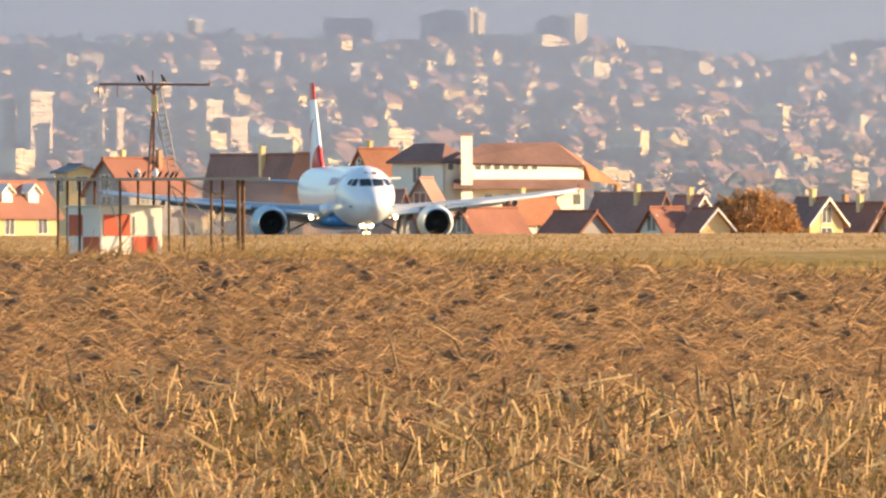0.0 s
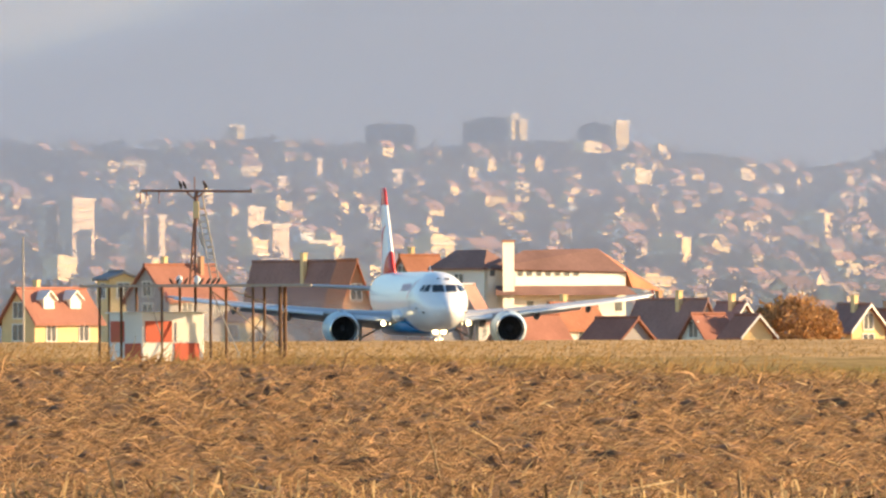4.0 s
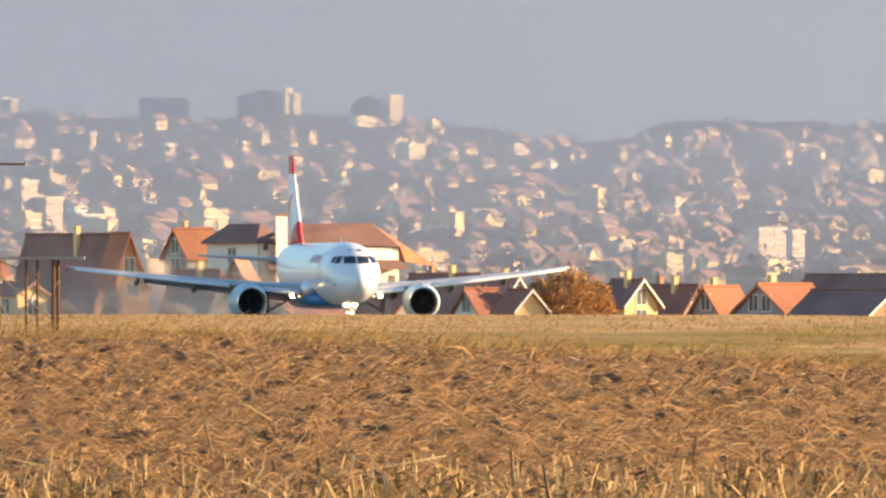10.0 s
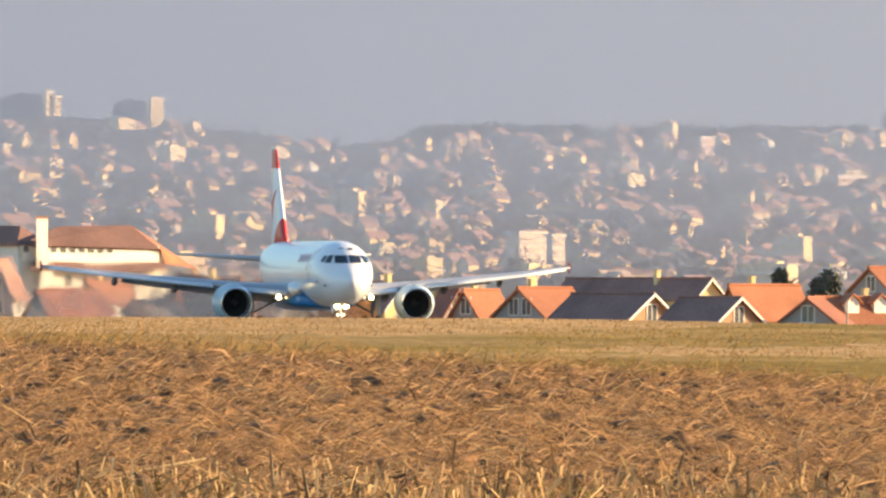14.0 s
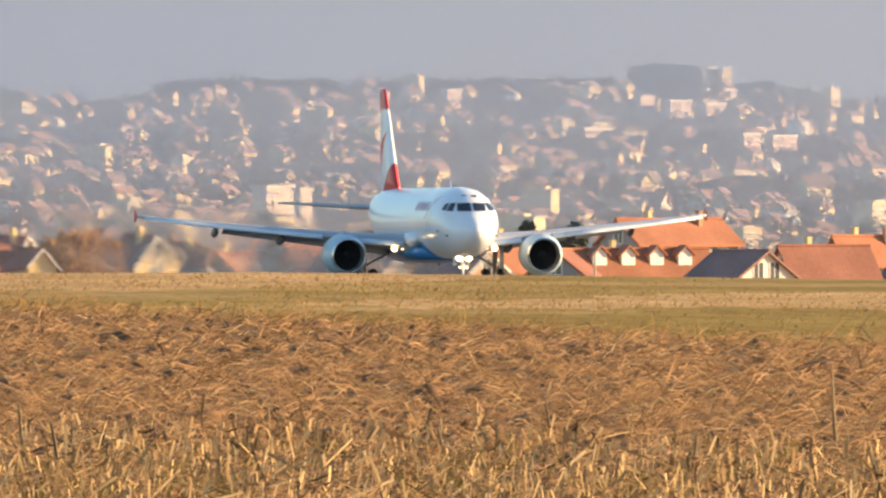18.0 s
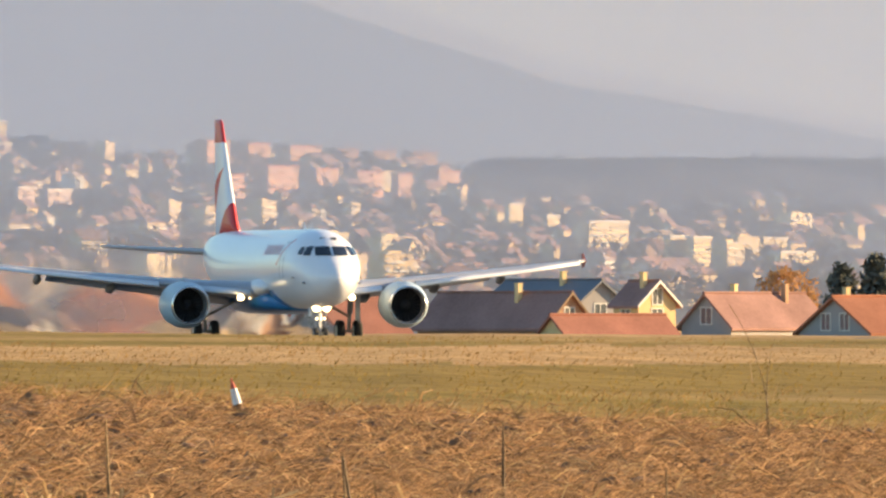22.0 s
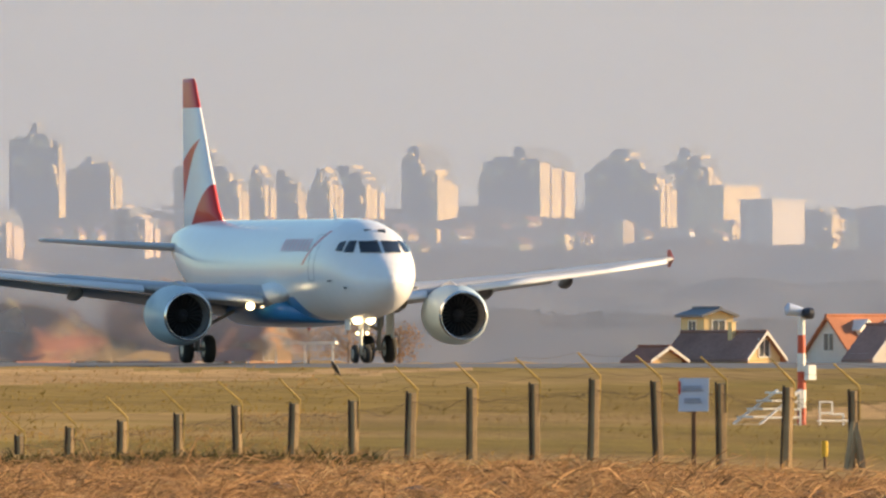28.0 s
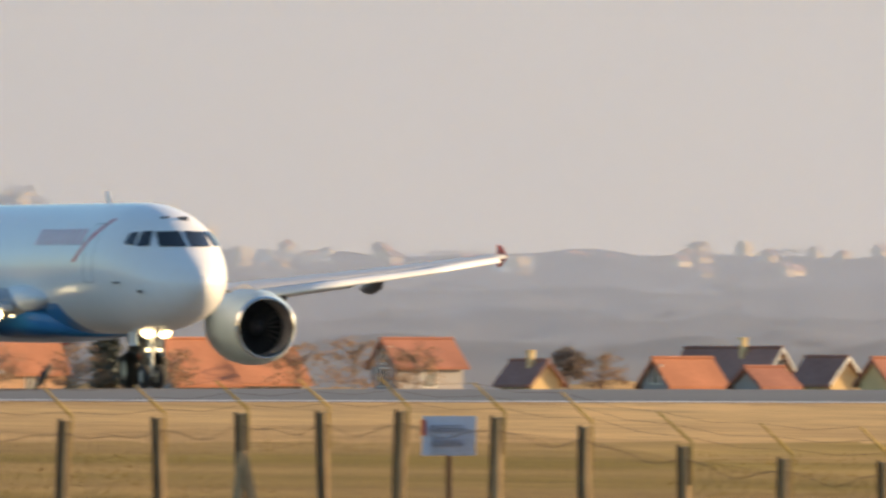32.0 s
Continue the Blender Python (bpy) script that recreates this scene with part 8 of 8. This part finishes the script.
    ribbons("stubble_leaves", q, along2, g.uniform(2, 6, n) * px, np.stack([0 * ln, 0 * ln, -0.2 * ln], 1), M_STRAW, "torn dry leaves on the maize stalks", "stubble")
    # green weeds low between them
    n = 26000
    u = g.uniform(-1050, 3300, n)
    lo = np.interp(u, (-1050, 1500, 2400, 3300), (262, 275, 325, 345))
    v = lo + (bottom_v(u) + 50 - lo) * g.uniform(0, 1, n) ** 0.7
    keep = clumpy(u, v, g, 0.012, 1.6) > g.uniform(0.25, 0.75, n)
    u, v = u[keep], v[keep]
    n = len(u)
    p, r = field.at(u, v)
    px = r / FOC
    h = g.uniform(10, 34, n) * px
    along = np.stack([g.normal(0, 0.5, n) * h, g.normal(0, 0.4, n) * h, h], 1)
    ribbons("weeds", p, along, g.uniform(2, 5, n) * px, np.stack([g.normal(0, 0.2, n) * h, 0 * h, 0 * h], 1), M_WEED, "low green weeds among the stubble", "weeds")
    # ragged tall grass along the field's edge
    n = 5200
    u = g.uniform(-1050, 6400, n)
    v = edge_v(u) + g.normal(2, 4, n)
    p, r = field.at(u, v)
    px = r / FOC
    h = np.clip(g.gamma(2.0, 7.0, n) + 5, 5, 50) * px
    along = np.stack([g.normal(0.45, 0.55, n) * h, g.normal(0, 0.3, n) * h, h], 1)
    ribbons("edge_grass", p, along, g.uniform(1.3, 2.8, n) * px, np.stack([g.normal(0.1, 0.15, n) * h, 0 * h, 0 * h], 1), M_GRASS_BLADE, "ragged dry grass at the edge of the plough", "grass")


def build_verge():
    """Dark weeds along the foot of the fence, and a low heap of brush in the grass."""
    g = np.random.default_rng(17)
    n = 3600
    u = np.concatenate([g.uniform(4300, 5050, n // 2), g.normal(4620, 130, n // 2)])
    v = np.interp(u, (4300, 4700, 5050), (192, 188, 182)) + g.normal(0, 5, n)
    p, r = field.at(u, v)
    px = r / FOC
    h = np.clip(g.gamma(2.0, 5.0, n) + 3, 3, 30) * px
    along = np.stack([g.normal(0.1, 0.6, n) * h, g.normal(0, 0.4, n) * h, h], 1)
    ribbons("fence_weeds", p, along, g.uniform(2, 5, n) * px, np.stack([g.normal(0, 0.2, n) * h, 0 * h, 0 * h], 1), M_VERGE, "dark green weeds along the foot of the fence", "weeds")
    p, r = field.at(np.array([6155.0]), np.array([150.0]))
    k = r[0] / FOC
    tri = [blades(60, g, (p[0, 0] + x * k, p[0, 1], p[0, 2] + 7 * k), 5 * k, (9 * k, 9 * k, 4 * k)) for x in range(-55, 60, 10)]
    t = np.concatenate(tri)
    t[:, 2] = np.maximum(t[:, 2], p[0, 2] - 0.02)
    heap = new("brush_heap")
    soup("twigs", t, np.arange(len(t)).reshape(-1, 3), M_TWIG, heap)
    tagged(heap, "low dark heap of cut brush lying in the grass", "brush heap")


def build_grass():
    g = np.random.default_rng(8)
    for name, n, mt, label, green in (("dry_grass", 60000, M_GRASS_BLADE, "dry straw-coloured airfield grass", False), ("green_grass", 40000, M_GRASS_GREEN, "olive green patches of airfield grass", True)):
        u = g.uniform(-1050, 10100, n)
        x, y = zip(*CREST_V)
        top = np.interp(u, x, y)
        bot = np.minimum(edge_v(u), bottom_v(u))
        w = g.uniform(0, 1, n)
        v = top + 1.5 + (bot - top) * w
        c = clumpy(u, v, g, 0.004, 9.0)
        near = (u > 5000) & (g.uniform(0, 1, n) < 0.65)
        kind = np.array([grass_kind(a, 300.0, b) for a, b in zip(u, v)])
        keep = ((kind == 5) | ((kind == 1) & (c > 0.55))) if green else ((kind == 4) | ((kind == 1) & (c < 0.7)))
        keep &= ~near if green else ~((u > 5000) & (kind == 1))
        u, v = u[keep], v[keep]
        n = len(u)
        p, r = field.at(u, v)
        px = r / FOC
        h = np.clip(g.gamma(2.5, 1.3, n) + 1.6, 1.6, 10) * px * np.interp(v - np.interp(u, x, y), (0, 40, 200), (0.5, 0.8, 1.4))
        along = np.stack([g.normal(0.3, 0.6, n) * h, g.normal(0, 0.4, n) * h, h], 1)
        ribbons(name, p, along, g.uniform(1.2, 2.8, n) * px, np.stack([g.normal(0.1, 0.2, n) * h, 0 * h, 0 * h], 1), mt, label, "grass")


M_CLOD = islands(mat("dark_clods", (0.11, 0.052, 0.026), 0.95, vary=0.4, scale=3.0, bump=0.4, second=(0.19, 0.10, 0.045)), 0.4)
build_field()
build_grass()
M_VERGE = islands(mat("dark_verge_weeds", (0.075, 0.075, 0.025), 0.85, vary=0.3, second=(0.12, 0.09, 0.035), spec=0.1), 0.5)
build_verge()


def tall_stalk(u0, v0, u1, v1, w=4.0, mt=None, curve=0.0, label="single tall dry stalk leaning in the field"):
    """From the root (u0, v0) to the tip (u1, v1)."""
    p, r = field.at(np.array([float(u0)]), np.array([float(v0)]))
    r = r[0]
    a, b = place(u0, v0 + 4, r), place(u1, v1, r)
    k = r / FOC
    s = new("dry_stalk")
    bm = bmesh.new()
    rings = []
    n = 6
    for i in range(n + 1):
        t = i / n
        pt = a.lerp(b, t) + Vector((curve * k * 4 * t * (1 - t), 0, abs(curve) * k * 1.5 * t * (1 - t)))
        rad = w * k / 2 * (1.1 - 0.6 * i / n)
        rings.append([pt + Vector((rad * math.cos(j * math.pi / 3), rad * math.sin(j * math.pi / 3), 0)) for j in range(6)])
    rings_mesh(bm, rings)
    part("stem", bm, mt or M_STALK, s)
    bm = bmesh.new()
    m = a.lerp(b, 0.45)
    d = (b - a) * 0.25
    q = m + d + Vector((14 * k, 0, -10 * k))
    vs = [bm.verts.new(x) for x in (m, m + Vector((3 * k, 0, 2 * k)), q)]
    bm.faces.new(vs)
    part("leaf", bm, mt or M_STALK, s)
    tagged(s, label, "stalk", "tall stalks")


tall_stalk(-76, 232, -107, 106, 5)
tall_stalk(784, 240, 714, 136, 4)
tall_stalk(440, 305, 326, 214, 6, M_WOOD)
tall_stalk(14, 24, 86, -24, 3, M_WOOD, -14, "arching dark weed above the field's edge")
tall_stalk(170, 255, 145, 170, 4)
tall_stalk(1893, 292, 1886, 140, 7)
tall_stalk(888, 268, 889, 214, 9)
tall_stalk(1100, 300, 1085, 268, 9)
tall_stalk(2328, 352, 2306, 205, 8)
tall_stalk(2312, 300, 2304, 205, 6)
tall_stalk(2590, 290, 2590, 150, 7)
tall_stalk(2880, 300, 2878, 232, 6)
tall_stalk(1390, 270, 1378, 190, 5)
tall_stalk(3062, 190, 2990, -60, 2.4, None, 20, "thin branching weed standing in the grass")
tall_stalk(3062, 190, 3070, 0, 2.4, None, -10, "thin branching weed standing in the grass")
tall_stalk(1930, 104, 1972, 40, 4, None, -10)
tall_stalk(430, 33, 470, 2, 4)
tall_stalk(-130, 250, -30, 225, 7)
tall_stalk(520, 320, 505, 240, 9)
tall_stalk(455, 300, 448, 205, 9)
tall_stalk(1200, 300, 1190, 250, 8)
tall_stalk(1640, 320, 1648, 262, 8)
tall_stalk(3900, 215, 3930, 170, 4)
tall_stalk(4010, 205, 4040, 160, 3, None, 8)


def motions():
    walk(jet, [(t, jet_pose(s)) for t, s in ROLL])
    walk(jet_dust, [(t, jet_pose(s)) for t, s in ROLL])
    steps = [0.0]
    for (ta, sa), (tb, sb) in zip(ROLL, ROLL[1:]):
        n = max(1, math.ceil((tb - ta) * 10))
        steps += [ta + (tb - ta) * (i + 1) / n for i in range(n)]
    for w, rad in jet_wheels:
        rows, turn = [], 0.0
        # the wheels turn with the distance rolled, up to a quarter turn short of what a step can show
        last = 0.0
        for t in steps:
            s = lerp_table(ROLL, t)
            turn += min(math.degrees((s - last) / rad), 80.0)
            last = s
            rows.append((t, pose(*w.location, 0, turn % 360, 0)))
        walk(w, rows)

    # three crows cross the view
    tracks = (((0.0, 10180, -890, 800), (8.2, 314, -494, 800), (8.5, -47, -478, 800), (8.8, -474, -464, 800), (32.0, -32000, 400 - 900, 800)),
              ((0.0, 13000, -1000, 760), (8.4, 866, -435, 760), (9.0, -8, -371, 760), (9.3, -435, -341, 760), (32.0, -32500, -600, 760)),
              ((0.0, 20700, -300, 480), (24.0, 3790, -655, 480), (24.5, 3453, -685, 480), (24.8, 3212, -675, 480), (25.0, 3072, -696, 480), (25.3, 2868, -708, 480), (32.0, -1900, -900, 480)))
    for (b, wings), rows in zip(flyers, tracks):
        out = []
        for t, u, v, r in rows:
            p = place(u, v, r)
            out.append((t, pose(p.x, p.y, p.z, 0, 0, 180 - math.degrees(u / FOC))))
        walk(b, out)
        for w, sd in wings:
            beat = []
            n = 32 * 5
            for i in range(n + 1):
                beat.append((32.0 * i / n, pose(0, 0, 0, sd * (38 if i % 2 else -22), 0, 0)))
            walk(w, beat)


motions()
